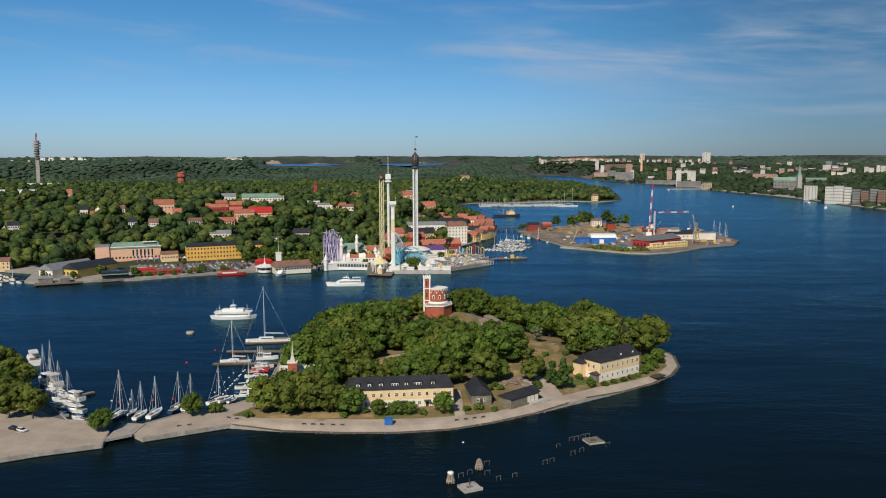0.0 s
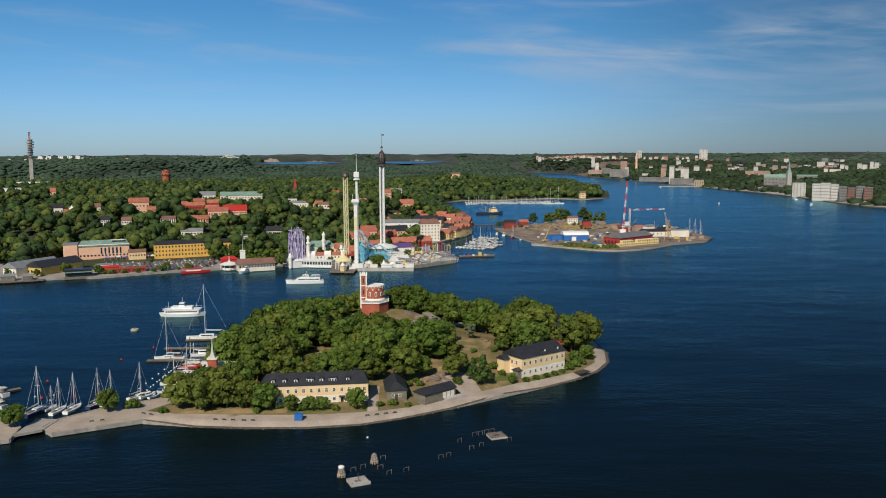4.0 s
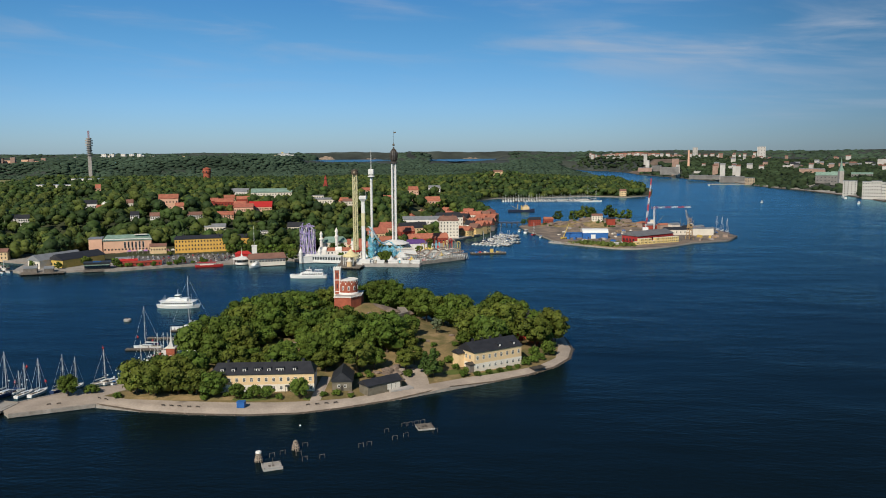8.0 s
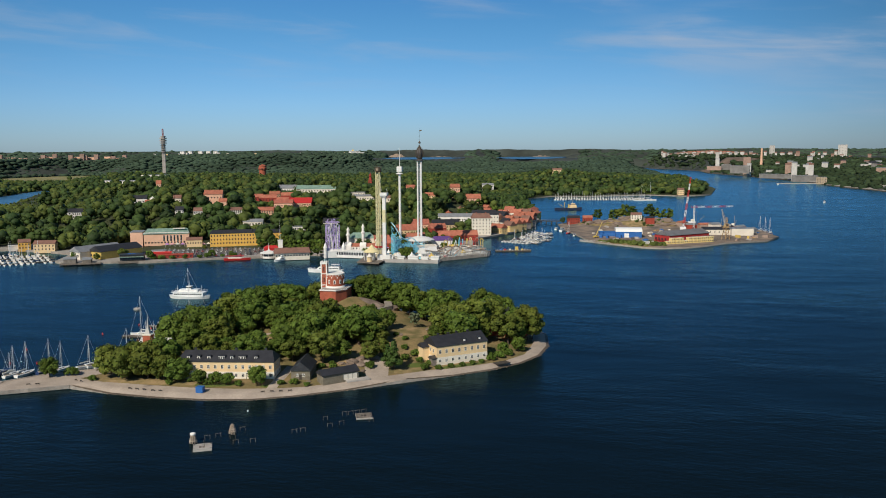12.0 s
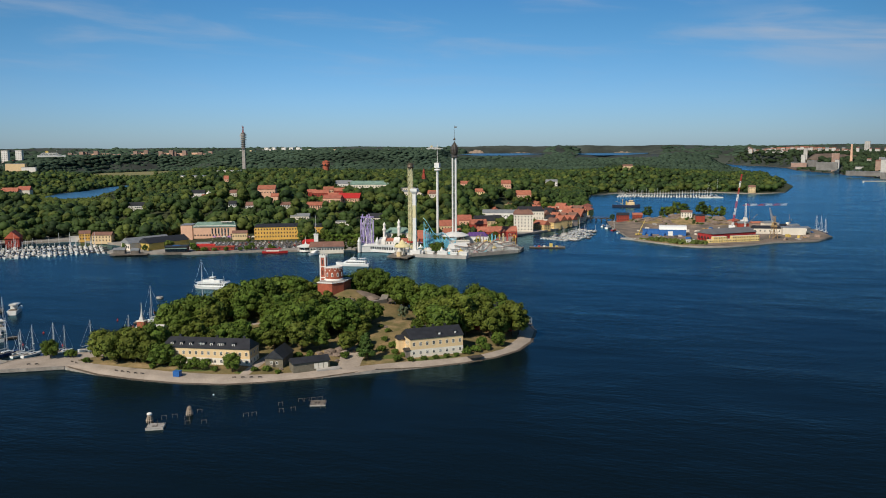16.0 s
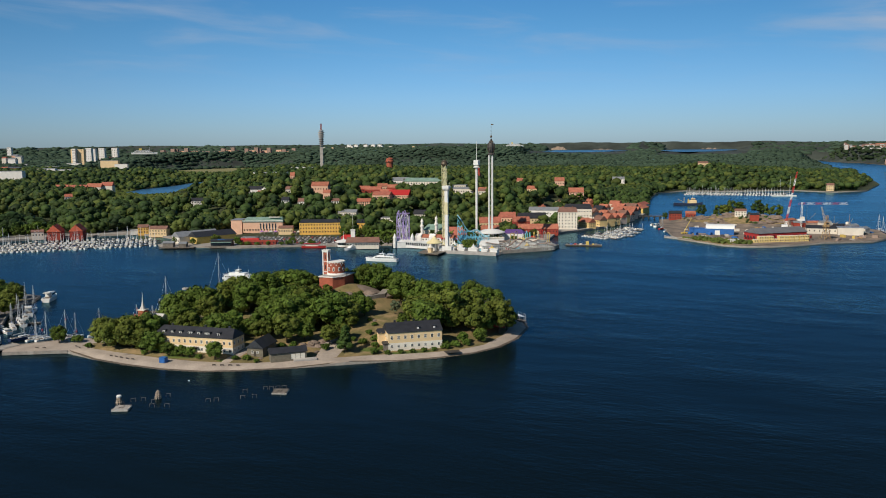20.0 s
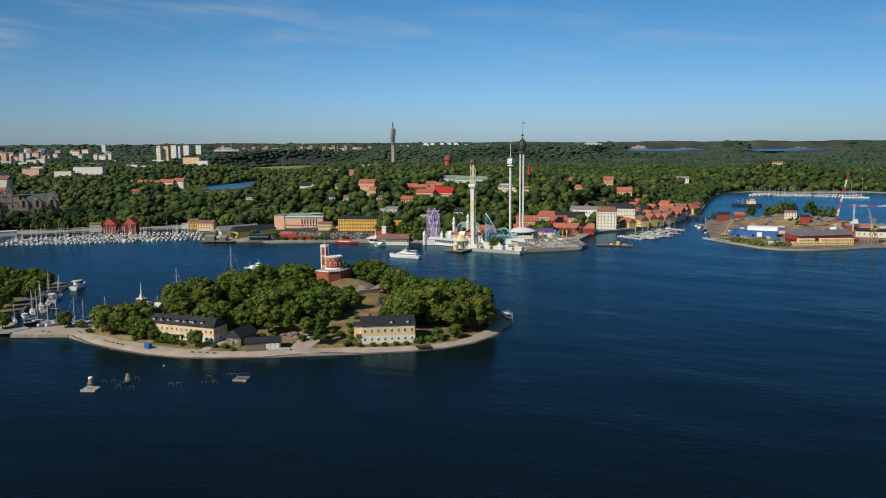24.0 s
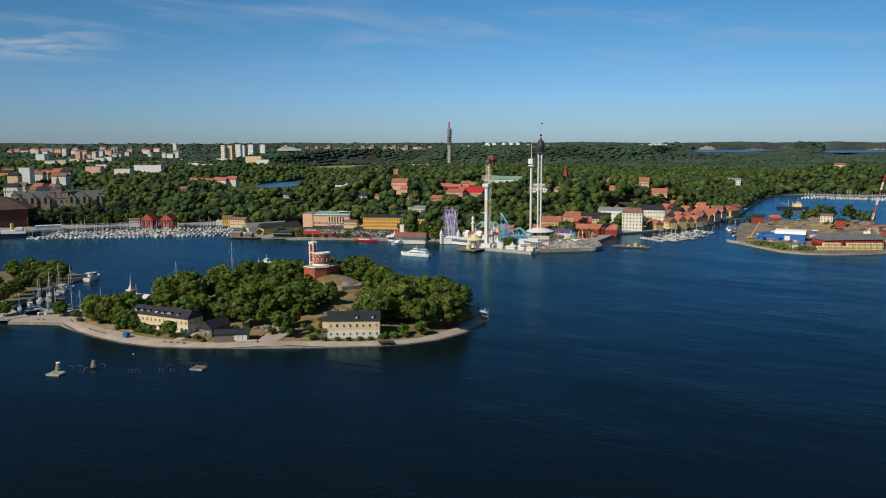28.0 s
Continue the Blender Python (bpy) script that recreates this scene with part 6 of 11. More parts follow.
def windows(parent, L, D, side, z, count, w=1.0, h=1.4, material=None, bars=True, span=None, full=True, shift=0.0, skip=()):
    fm, gm, single = window_meshes(w, h, material or FRAME, bars)
    run = (L if side in "SN" else D) if span is None else span
    for i in range(count):
        if i in skip:
            continue
        a = shift + (i + 0.5) / count * run - run / 2
        if full:
            o = part("window", fm, None, parent, at=face(side, a, z, L, D))
            part("pane", gm, None, o)
        else:
            part("window", single, None, parent, at=face(side, a, z, L, D))


def house(name, x, y, z, turn, L, D, H, rise, wall, roof, label, category="house", group="", hip=0.0, over=0.4, storeys=(), ends=(), win=(1.0, 1.4), full=False, chimneys=(), dormers=(), frame=None,
          plinth=None, sides="SNEW", flat=False, door=None):
    """storeys: (height of the window's middle, windows along the long sides); ends: the same for the gables."""
    t = thing(name, pose(x, y, z, 0, 0, turn), label, category, group)
    wg = Geo()
    if flat:
        wg.box(-L / 2, -D / 2, -1.5, L / 2, D / 2, H)
        rg = Geo().box(-L / 2 - over, -D / 2 - over, H, L / 2 + over, D / 2 + over, H + 0.35, 0.1)
    else:
        if hip:
            wg.box(-L / 2, -D / 2, -1.5, L / 2, D / 2, H)
        else:
            wg.gable_wall(-L / 2, -D / 2, L / 2, D / 2, -1.5, H, rise * 0.93)
        rg = Geo().gable_roof(-L / 2, -D / 2, L / 2, D / 2, H, rise, over, 0.22, hip)
    part("wall", wg, wall, t)
    part("roof", rg, roof, t)
    if plinth:
        part("plinth", Geo().box(-L / 2 - 0.06, -D / 2 - 0.06, -1.4, L / 2 + 0.06, D / 2 + 0.06, plinth[1]), plinth[0], t)
    for zz, n in storeys:
        for s in sides:
            if s in "SN" and group in ("city blocks", "far shore buildings"):
                window_row(t, L, D, s, zz, n, *win)
            elif s in "SN":
                windows(t, L, D, s, zz, n, *win, material=frame, full=full)
    for zz, n in ends:
        for s in sides:
            if s in "EW":
                windows(t, L, D, s, zz, n, *win, material=frame, full=full, span=D * 0.75)
    for cx, cy in chimneys:
        zc = H + rise * (1 - abs(cy) / (D / 2))
        c = part("chimney", Geo().box(cx - 0.5, cy - 0.4, zc - 1.2, cx + 0.5, cy + 0.4, zc + 1.5).box(cx - 0.58, cy - 0.48, zc + 1.5, cx + 0.58, cy + 0.48, zc + 1.7), BRICK if roof is not SLATE else SLATE, t)
    for dx, dw in dormers:
        zd = H + rise * 0.42
        yd = -D / 2 * 0.62
        d = part("dormer", Geo().box(dx - dw / 2, yd - 0.9, zd - 0.7, dx + dw / 2, yd + 2.2, zd + 0.7).box(dx - dw / 2 - 0.2, yd - 1.1, zd + 0.7, dx + dw / 2 + 0.2, yd + 2.4, zd + 0.85), SLATE, t)
        part("dormer_window", Geo().box(dx - dw / 2 + 0.1, yd - 0.96, zd - 0.55, dx + dw / 2 - 0.1, yd - 0.88, zd + 0.55), FRAME, d)
        k = max(1, round(dw / 1.1))
        for i in range(k):
            xx = dx - dw / 2 + dw * (i + 0.5) / k
            part("pane", Geo().box(xx - 0.32, yd - 1.0, zd - 0.42, xx + 0.32, yd - 0.94, zd + 0.42), GLASS, d)
    if door:
        part("door", Geo().box(door[0] - 0.6, -D / 2 - 0.08, 0, door[0] + 0.6, -D / 2 + 0.02, 2.2), door[1], t)
    # trees are cleared or kept low on the camera's side of farther houses
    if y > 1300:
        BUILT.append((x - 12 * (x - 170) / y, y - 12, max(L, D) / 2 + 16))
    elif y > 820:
        SIGHT_LINES.append((x, y, max(L, D) / 2 * 0.7, z + H - min(3.6, 0.6 * H)))
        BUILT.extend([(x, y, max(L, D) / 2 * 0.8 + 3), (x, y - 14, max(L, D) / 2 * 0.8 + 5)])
    else:
        n = max(1, round(L / D))
        c, s = math.cos(radians(turn)), math.sin(radians(turn))
        for k in range(n):
            u = ((k + 0.5) / n - 0.5) * L
            BUILT.append((x + u * c, y + u * s, max(D, L / n) * 0.6 + 3))
    return t


# ---- island: the long house ----
LONG_TURN = 7.5
lh = house("long_house", -17.6, 314.6, 2.7, LONG_TURN, 42, 11, 7.4, 3.6, CREAM, SLATE, "long two-storey cream plastered house with black roof", hip=2.2, storeys=(), win=(0.95, 1.35), full=True,
           chimneys=((-15, 1.2), (3, 1.2), (16, 1.2)), dormers=((-16.5, 1.5), (-12, 1.5), (-7.5, 1.5), (-2, 3.0), (2.5, 1.5), (7, 3.2), (13, 1.4)), plinth=(PALE, 3.1))
windows(lh, 42.1, 11.12, "S", 1.6, 14, 0.95, 1.3, skip=(3, 7, 10))
windows(lh, 42, 11, "S", 5.2, 14, 0.95, 1.45)
windows(lh, 42, 11, "E", 5.2, 3, 0.95, 1.45)
windows(lh, 42.1, 11.12, "E", 1.6, 3, 0.95, 1.3)
windows(lh, 42, 11, "W", 5.2, 3, 0.95, 1.45)
for a in (-10.4, 1.6, 10.6):
    p = part("porch", Geo().box(a - 1.3, -7.4, 2.55, a + 1.3, -5.5, 2.75).box(a - 1.2, -7.3, -0.6, a - 1.06, -7.16, 2.55).box(a + 1.06, -7.3, -0.6, a + 1.2, -7.16, 2.55), SLATE, lh, "dark flat porch roof on posts")
    part("door", Geo().box(a - 0.55, -5.66, -0.2, a + 0.55, -5.55, 2.1), TIMBER_DARK, p)

# the cream house by the eastern shore
EH_TURN = 37
eh = house("shore_house", 75.3, 359.6, 2.7, EH_TURN, 26.5, 13, 8.0, 3.6, CREAM, SLATE, "two-storey cream house with black pitched roof by the shore", chimneys=((-8.5, 1.8), (-3, 2.2), (1, 1.5), (7, 1.5)),
           plinth=(PALE, 3.0))
windows(eh, 26.62, 13.12, "S", 1.4, 8, 0.95, 1.25)
windows(eh, 26.5, 13, "S", 5.6, 8, 1.0, 1.6)
windows(eh, 26.5, 13, "W", 5.6, 3, 1.0, 1.6, span=9)
windows(eh, 26.5, 13, "E", 5.6, 3, 1.0, 1.6, span=9)
windows(eh, 26.62, 13.12, "W", 1.4, 2, 0.95, 1.25, span=8)
for dx in (1.5, 9.6):
    d = part("dormer", Geo().box(dx - 0.8, -5.6, 8.9, dx + 0.8, -2.5, 10.1).box(dx - 1.0, -5.8, 10.1, dx + 1.0, -2.2, 10.25), SLATE, eh)
    part("pane", Geo().box(dx - 0.5, -5.68, 9.1, dx + 0.5, -5.58, 9.95), FRAME, d)
wing = part("wing", Geo().gable_wall(-16.5, 1.5, -13.25, 6.4, -1.5, 6.4, 1.6), CREAM, eh, "lower gabled wing")
part("wing_roof", Geo().gable_roof(-16.6, 1.4, -12.6, 6.5, 6.4, 1.7, 0.35), SLATE, wing)
porch = part("porch", Geo().box(-15.6, -6.4, -0.6, -13.25, -3.0, 2.7), TIMBER, eh, "small brown entrance porch")
part("porch_roof", Geo().gable_roof(-15.7, -6.5, -13.3, -2.9, 2.7, 1.0, 0.3), TIMBER_DARK, porch)

# grey barn and boat shed
barn = house("barn", 14.2, 320.6, float(h_island(14, 318)) - 0.2, 98, 14, 8.2, 3.9, 3.7, GREYWOOD, SLATE, "weathered grey wooden barn with steep black roof", "barn", over=0.5)
windows(barn, 14, 8.2, "W", 1.9, 2, 0.9, 1.1, span=5.2)
windows(barn, 14, 8.2, "W", 4.9, 1, 0.8, 1.0)
part("door", Geo().box(-7.08, -0.6, 0, -6.98, 0.6, 2.1), TIMBER_DARK, barn)
shed = house("boat_shed", 30.6, 317.6, 2.35, 42, 16.5, 6.6, 3.2, 1.9, GREYWOOD, SLATE, "low grey boarded shed with dark pitched roof", "shed", over=0.5)
part("gate", Geo().box(1.0, -3.4, 0.1, 7.6, -3.28, 2.5), PALE, shed, "pale sliding gate")
for i in range(4):
    part("gate_post", Geo().box(1.0 + i * 2.2 - 0.08, -3.48, 0, 1.0 + i * 2.2 + 0.08, -3.38, 2.6), GREYWOOD, shed)
part("ramp", Geo().add([(2, -3.4, 0.15), (12.5, -3.4, 0.15), (12.5, -6.2, -0.1), (2, -5.0, -0.1), (2, -3.4, -0.8), (12.5, -3.4, -0.8), (12.5, -6.2, -0.8), (2, -5.0, -0.8)], [(3, 2, 1, 0), (4, 5, 6, 7), (0, 1, 5, 4), (1, 2, 6, 5), (2, 3, 7, 6), (3, 0, 4, 7)]), CONCRETE, shed, "pale concrete slipway")
rh = house("red_cottage", 93, 415, 3.6, 20, 22, 13, 7.0, 4.8, mat("bright_red_boards", (0.42, 0.05, 0.035), 0.85, var=0.12, size=3, fine=0.15), SLATE, "red painted house with dark hipped roof among trees", hip=4.5, storeys=((2.6, 4),), full=True, chimneys=((2, 1.0),))

# brick pavilion with its spire
pz = 2.4
pv = thing("pavilion", pose(-61.8, 329, pz, 0, 0, 6) @ Matrix.Diagonal((1.0, 1.0, 1.17, 1.0)), "red brick pavilion with pale roof and slender spire", "pavilion")
part("wall", Geo().gable_wall(-6, -4, 7.5, 9, -1, 6.2, 3.0), BRICK, pv)
part("roof", Geo().gable_roof(-6, -4, 7.5, 9, 6.2, 3.4, 0.5), OFFWHITE, pv, "pale grey sheet roof")
tw = part("tower", Geo().box(-2.4, -5.2, -1, 1.2, -1.6, 12.2), BRICK, pv, "square brick stair tower")
part("cornice", Geo().box(-2.7, -5.5, 12.2, 1.5, -1.3, 12.6), PALE, tw)
part("spire", Geo().rings([[(-0.6 + s * 1.35 * a, -3.4 + s * 1.35 * b, z) for a, b in ((-1, -1), (1, -1), (1, 1), (-1, 1))] for s, z in ((0.9, 12.6), (0.36, 14.6), (0.15, 17), (0.03, 20.2))]), OFFWHITE, tw, "slender pale spire")
windows(pv, 13.5, 13, "S", 3.2, 3, 0.9, 1.9, span=6, shift=3.0, full=True)
for zz in (4.2, 8.8):
    part("window", window_meshes(0.8, 1.5, FRAME, True)[0], None, tw, at=pose(-0.6, -5.2, zz))
    part("pane", window_meshes(0.8, 1.5, FRAME, True)[1], None, tw, at=pose(-0.6, -5.2, zz))
for a in (-5.2, 6.7):
    part("corner_turret", Geo().lathe(a, -4, [(0.9, -1), (0.9, 8), (1.1, 8.2), (0.1, 10.5)], 10), BRICK, pv)
BUILT.append((-62, 329, 12))

# the citadel
cz = 15.8
cas = thing("citadel", pose(-3, 421.5, cz, 0, 0, 4), "red brick round citadel with white trim and square turret", "castle")
base = part("bastion", Geo().extrude([(-6.5, -9.5), (2.5, -10.2), (7.2, -4), (7.2, 9), (-6.5, 10)], -4, 7.6), BRICK, cas, "red brick lower block")
part("cornice", Geo().extrude([(-6.8, -9.9), (2.7, -10.6), (7.6, -4.1), (7.6, 9.4), (-6.8, 10.4)], 7.6, 8.1), WHITE, base)
part("terrace", Geo().extrude([(-6.2, -9.2), (2.3, -9.9), (6.9, -3.8), (6.9, 8.7), (-6.2, 9.7)], 8.1, 8.35), CONCRETE, base)
drum = part("drum", Geo().lathe(0, 0, [(5.1, 7), (5.1, 16.0)], 32), BRICK, cas, "round brick tower", smooth=False)
part("skirt", Geo().lathe(0, 0, [(5.7, 8.3), (5.6, 8.8), (5.15, 9.3)], 32), WHITE, drum)
part("cornice", Geo().lathe(0, 0, [(5.1, 15.6), (5.35, 15.8), (5.35, 16.2), (5.15, 16.2), (5.1, 16.0), (0.1, 16.2)], 32), WHITE, drum)
for i in range(20):
    a = 2 * math.pi * i / 20
    part("bracket", Geo().box(-0.18, -0.25, -0.5, 0.18, 0.3, 0.1), WHITE, drum, at=pose(5.2 * math.cos(a), 5.2 * math.sin(a), 15.5, 0, 0, math.degrees(a) + 90))
for i in range(10):
    a = radians(i * 36 - 90 + 9)
    at = pose(5.1 * math.cos(a), 5.1 * math.sin(a), 11.7, 0, 0, math.degrees(a) + 90) @ Matrix.Diagonal((0.75, 1, 0.8, 1))
    ws = part("window_surround", Geo().box(-0.75, -0.12, -1.3, 0.75, 0.1, 0.9).rings([[(0.75 * math.cos(b), d, 0.9 + 0.75 * math.sin(b)) for b in (math.pi * k / 8 for k in range(9))] for d in (-0.12, 0.1)]), WHITE, drum, at=at)
    part("pane", Geo().box(-0.42, -0.17, -1.0, 0.42, -0.1, 0.9), GLASS, ws)
    a += radians(18)
    part("round_window", Geo().rings([[(0.55 * math.cos(b), d, 0.55 * math.sin(b)) for b in (2 * math.pi * k / 12 for k in range(12))] for d in (-0.12, 0.1)]), WHITE, drum, at=pose(5.1 * math.cos(a), 5.1 * math.sin(a), 14.2, 0, 0, math.degrees(a) + 90) @ Matrix.Diagonal((0.7, 1, 0.7, 1)))
tur = part("turret", Geo().box(-7.2, -2.6, -3, -4.2, 0.4, 21.4), BRICK, cas, "square brick turret with white corners")
for cx in (-7.2, -4.2):
    for cy in (-2.6, 0.4):
        part("quoin", Geo().box(cx - 0.32, cy - 0.32, 4, cx + 0.32, cy + 0.32, 21.6), WHITE, tur)
for zz in (9.5, 15.8):
    part("band", Geo().box(-7.4, -2.8, zz, -4.0, 0.6, zz + 0.45), WHITE, tur)
part("parapet", Geo().box(-7.7, -3.1, 21.4, -3.7, 0.9, 22.0), WHITE, tur)
for i in range(4):
    for j in range(4):
        if i in (0, 3) or j in (0, 3):
            part("merlon", Geo().box(-0.28, -0.28, 0, 0.28, 0.28, 0.9), WHITE, tur, at=(-7.35 + i * 1.1, -2.75 + j * 1.1, 22.0))
for zz, hh in ((12.6, 2.4), (18.6, 2.6)):
    for side in ((-5.7, -2.6, 0), (-4.2, -1.1, 90), (-7.2, -1.1, -90)):
        part("slit_window", Geo().box(-0.3, -0.06, -hh / 2, 0.3, 0.02, hh / 2), GLASS, tur, at=pose(side[0], side[1], zz, 0, 0, side[2]))
pole = part("flagpole", Geo().tube((-5.7, -1.1, 21.8), (-5.7, -1.1, 29), 0.1, 0.05), STEEL, tur)
tz = float(h_island(16, 424))
tw2 = tagged(part("terrace_wall", Geo().extrude([(6, 410), (24, 409), (30, 420), (26, 434), (22, 433), (26, 420), (22, 412), (6, 413)], 6, 14.6), STONE), "low stone bastion wall on bare rock", "wall", kind="structure")

# ---- small things ashore ----
box = thing("container", pose(-20.5, 292.6, 1.55, 0, 0, 3), "bright blue metal container on the gravel path", "container")
part("body", Geo().box(-1.5, -1.2, 0, 1.5, 1.2, 2.3, 0.06), BLUE, box)
for i in range(7):
    part("rib", Geo().box(-1.3 + i * 0.42, -1.26, 0.15, -1.16 + i * 0.42, -1.2, 2.1), BLUE, box)
part("lid", Geo().box(-1.58, -1.28, 2.3, 1.58, 1.28, 2.42), BLUE, box)
hatch = thing("platform", pose(97.2, 357.6, 1.55, 0, 0, 40), "low dark timber platform on the gravel", "platform")
for i in range(8):
    part("plank", Geo().box(-3.6, -2.0 + i * 0.5, 0.05, 3.6, -1.54 + i * 0.5, 0.35), TIMBER_DARK, hatch)


def bench(x, y, turn, z):
    b = thing("bench", pose(x, y, z, 0, 0, turn) @ Matrix.Scale(0.7, 4), "dark wooden park bench on gravel", "bench", "benches by the path")
    part("seat", Geo().box(-1.1, -0.25, 0.42, 1.1, 0.25, 0.5), TIMBER_DARK, b)
    part("backrest", Geo().box(-1.1, 0.25, 0.55, 1.1, 0.33, 1.0), TIMBER_DARK, b)
    for s in (-0.9, 0.9):
        part("leg", Geo().box(s - 0.06, -0.22, 0, s + 0.06, 0.3, 0.45), DARKSTEEL, b)


for x0, y0, n, dx, dy, tu in ((-52, 292.6, 3, 3.4, -0.3, -5), (-41, 291.5, 2, 3.4, -0.1, -2), (5, 296.6, 4, 3.4, 1.3, 22), (-98, 290.5, 2, 3.4, 1.3, 25), (-82, 300, 2, 3.4, -1.3, -20)):
    for i in range(n):
        bench(x0 + dx * i, y0 + dy * i, tu + 180, float(h_island(x0 + dx * i, y0 + dy * i)))

jet = thing("ferry_jetty", pose(105.5, 438, 1.5, 0, 0, -45) @ Matrix.Diagonal((0.7, 0.7, 0.55, 1)), "small ferry shelter with white canopy at the island's tip", "shelter")
part("deck", Geo().box(-7, -3, -0.6, 7, 3, 0.1), TIMBER, jet)
part("canopy", Geo().add([(-5, -2.6, 4.6), (5, -2.6, 4.6), (5, 2.6, 3.6), (-5, 2.6, 3.6), (-5, -2.6, 4.8), (5, -2.6, 4.8), (5, 2.6, 3.8), (-5, 2.6, 3.8)], [(3, 2, 1, 0), (4, 5, 6, 7), (0, 1, 5, 4), (1, 2, 6, 5), (2, 3, 7, 6), (3, 0, 4, 7)]), HULL, jet)
for px, py in ((-4.6, -2.2), (4.6, -2.2), (4.6, 2.2), (-4.6, 2.2)):
    part("post", Geo().tube((px, py, 0), (px, py, 4.0), 0.1), STEEL, jet)
for px in (-6, -2, 3, 6):
    part("pole", Geo().tube((px, 2.9, -2), (px, 2.9, 6.5), 0.12, 0.1), STEEL, jet)

# beach stones along the southern shore
g = np.random.default_rng(5)
STONE_MESHES = [raw_mesh("shore_stone", lobe(np.random.default_rng(90 + i), ICO0V, np.zeros(3), np.array([0.55, 0.42, 0.3]), 0.3), ICO0F, ROCK) for i in range(4)]
for (ax, ay), (bx, by) in zip(ISLAND[2:17], ISLAND[3:18]):
    n = max(2, int(math.hypot(bx - ax, by - ay) / 2.6))
    for i in range(n):
        t = (i + g.uniform(0, 1)) / n
        s = g.uniform(0.4, 1.0)
        off = g.uniform(-0.9, 0.6)
        nx, ny = (by - ay), -(bx - ax)
        q = math.hypot(nx, ny)
        part("shore_stone", STONE_MESHES[g.integers(4)], None, ground_island, at=pose(ax + (bx - ax) * t + nx / q * off, ay + (by - ay) * t + ny / q * off, g.uniform(-0.15, 0.12), 0, 0, g.uniform(0, 360)) @ Matrix.Scale(s, 4))
bould = []
for x, y, s in ((30, 341, 3.2), (35, 338, 2.4), (26, 338, 2.0), (33, 346, 2.6), (22, 417, 4.5), (29, 424, 4.0), (12, 409, 3.6), (44, 379, 1.6), (55, 395, 1.8), (40, 345, 1.8), (19, 312.5, 1.2), (38, 331, 1.4)):
    me = raw_mesh("boulder", lobe(np.random.default_rng(int(x * 7 + 200)), ICO2V, np.zeros(3), np.array([1.0, 0.8, 0.42]), 0.16), ICO2F, ROCK)
    b = new("boulder", me)
    b.matrix_basis = pose(x, y, float(h_island(x, y)) + 0.05 * s, 0, 0, x * 40) @ Matrix.Scale(s, 4)
    tagged(b, "rounded outcrop of bare grey-pink granite", "rock", "granite outcrops")

# causeway bridge
br = thing("causeway_bridge", pose(-117, 283, 0, 0, 0, 0), "low flat bridge joining two stone quays", "bridge")
part("deck", Geo().extrude([(-2.8, -8), (5.0, -2), (5.5, 9), (-3.5, 10.5)], 1.15, 1.7), PAVING, br)
part("kerb", Geo().extrude([(-2.8, -8.3), (5.2, -2.3), (5.2, -1.9), (-2.8, -7.9)], 1.15, 2.05), STONE, br)
part("kerb", Geo().extrude([(-3.5, 10.2), (5.5, 8.8), (5.5, 9.2), (-3.5, 10.6)], 1.15, 2.05), STONE, br)
# quay edge blocks
EDGE = Geo().box(-1.4, -0.35, -1.3, 1.4, 0.35, 0.25, 0.05).mesh("edge_stone", STONE)
for poly, parent, pairs in ((ISLAND, ground_island, [(0, 2), (24, 31)]), (SKEPPS, ground_skepps, [(0, 5), (10, 13)])):
    for a0, a1 in pairs:
        for k in range(a0, a1):
            (ax, ay), (bx, by) = poly[k % len(poly)], poly[(k + 1) % len(poly)]
            d = math.hypot(bx - ax, by - ay)
            n = max(1, round(d / 2.85))
            for i in range(n):
                t = (i + 0.5) / n
                part("edge_stone", EDGE, None, parent, at=pose(ax + (bx - ax) * t, ay + (by - ay) * t, 1.55, 0, 0, math.degrees(math.atan2(by - ay, bx - ax))) @ Matrix.Diagonal((d / n / 2.85, 1, 1, 1)))

# ---- old swimming stage: rafts, pile clusters and frames in the water ----
for x, y, tu, hole in ((8.1, 237.2, 25, 0), (53.4, 277.6, 20, 1)):
    r = thing("raft", pose(x, y, 0, 0, 0, tu), "weathered concrete and timber mooring raft in the water", "raft", "mooring rafts")
    part("hull", Geo().box(-3.1, -2.6, -0.8, 3.1, 2.6, 0.55, 0.08), CONCRETE, r)
    for i in range(10):
        part("plank", Geo().box(-3.05 + i * 0.61, -2.5, 0.55, -3.05 + i * 0.61 + 0.55, 2.5, 0.66), CONCRETE if not hole else TIMBER, r)
    for hx in (-0.75, 0.35):
        part("hatch", Geo().box(hx - 0.4, -0.7, 0.66, hx + 0.4, 0.7, 0.74), TIMBER_DARK if hole else TIMBER, r)
    for cx in (-2.7, 2.7):
        for cy in (-2.2, 2.2):
            part("bollard", Geo().lathe(cx, cy, [(0.14, 0.6), (0.12, 0.95), (0.2, 1.0), (0.2, 1.1)], 8), DARKSTEEL, r)
    if hole:
        part("kerb", Geo().box(-3.1, 2.35, 0.66, 3.1, 2.6, 0.85), TIMBER, r)
    else:
        part("kerb", Geo().box(-3.1, -2.6, 0.66, 3.1, -2.35, 0.95), CONCRETE, r)
        part("kerb", Geo().box(-3.1, 2.35, 0.66, 3.1, 2.6, 0.95), CONCRETE, r)
        part("mooring_post", Geo().tube((0.5, 1.4, 0.5), (0.4, 1.5, 2.6), 0.12), TIMBER_DARK, r)
PALE_TIMBER = mat("bleached_timber", (0.40, 0.32, 0.25), 0.9, var=0.25, size=1.5, fine=0.3, each=0.25)
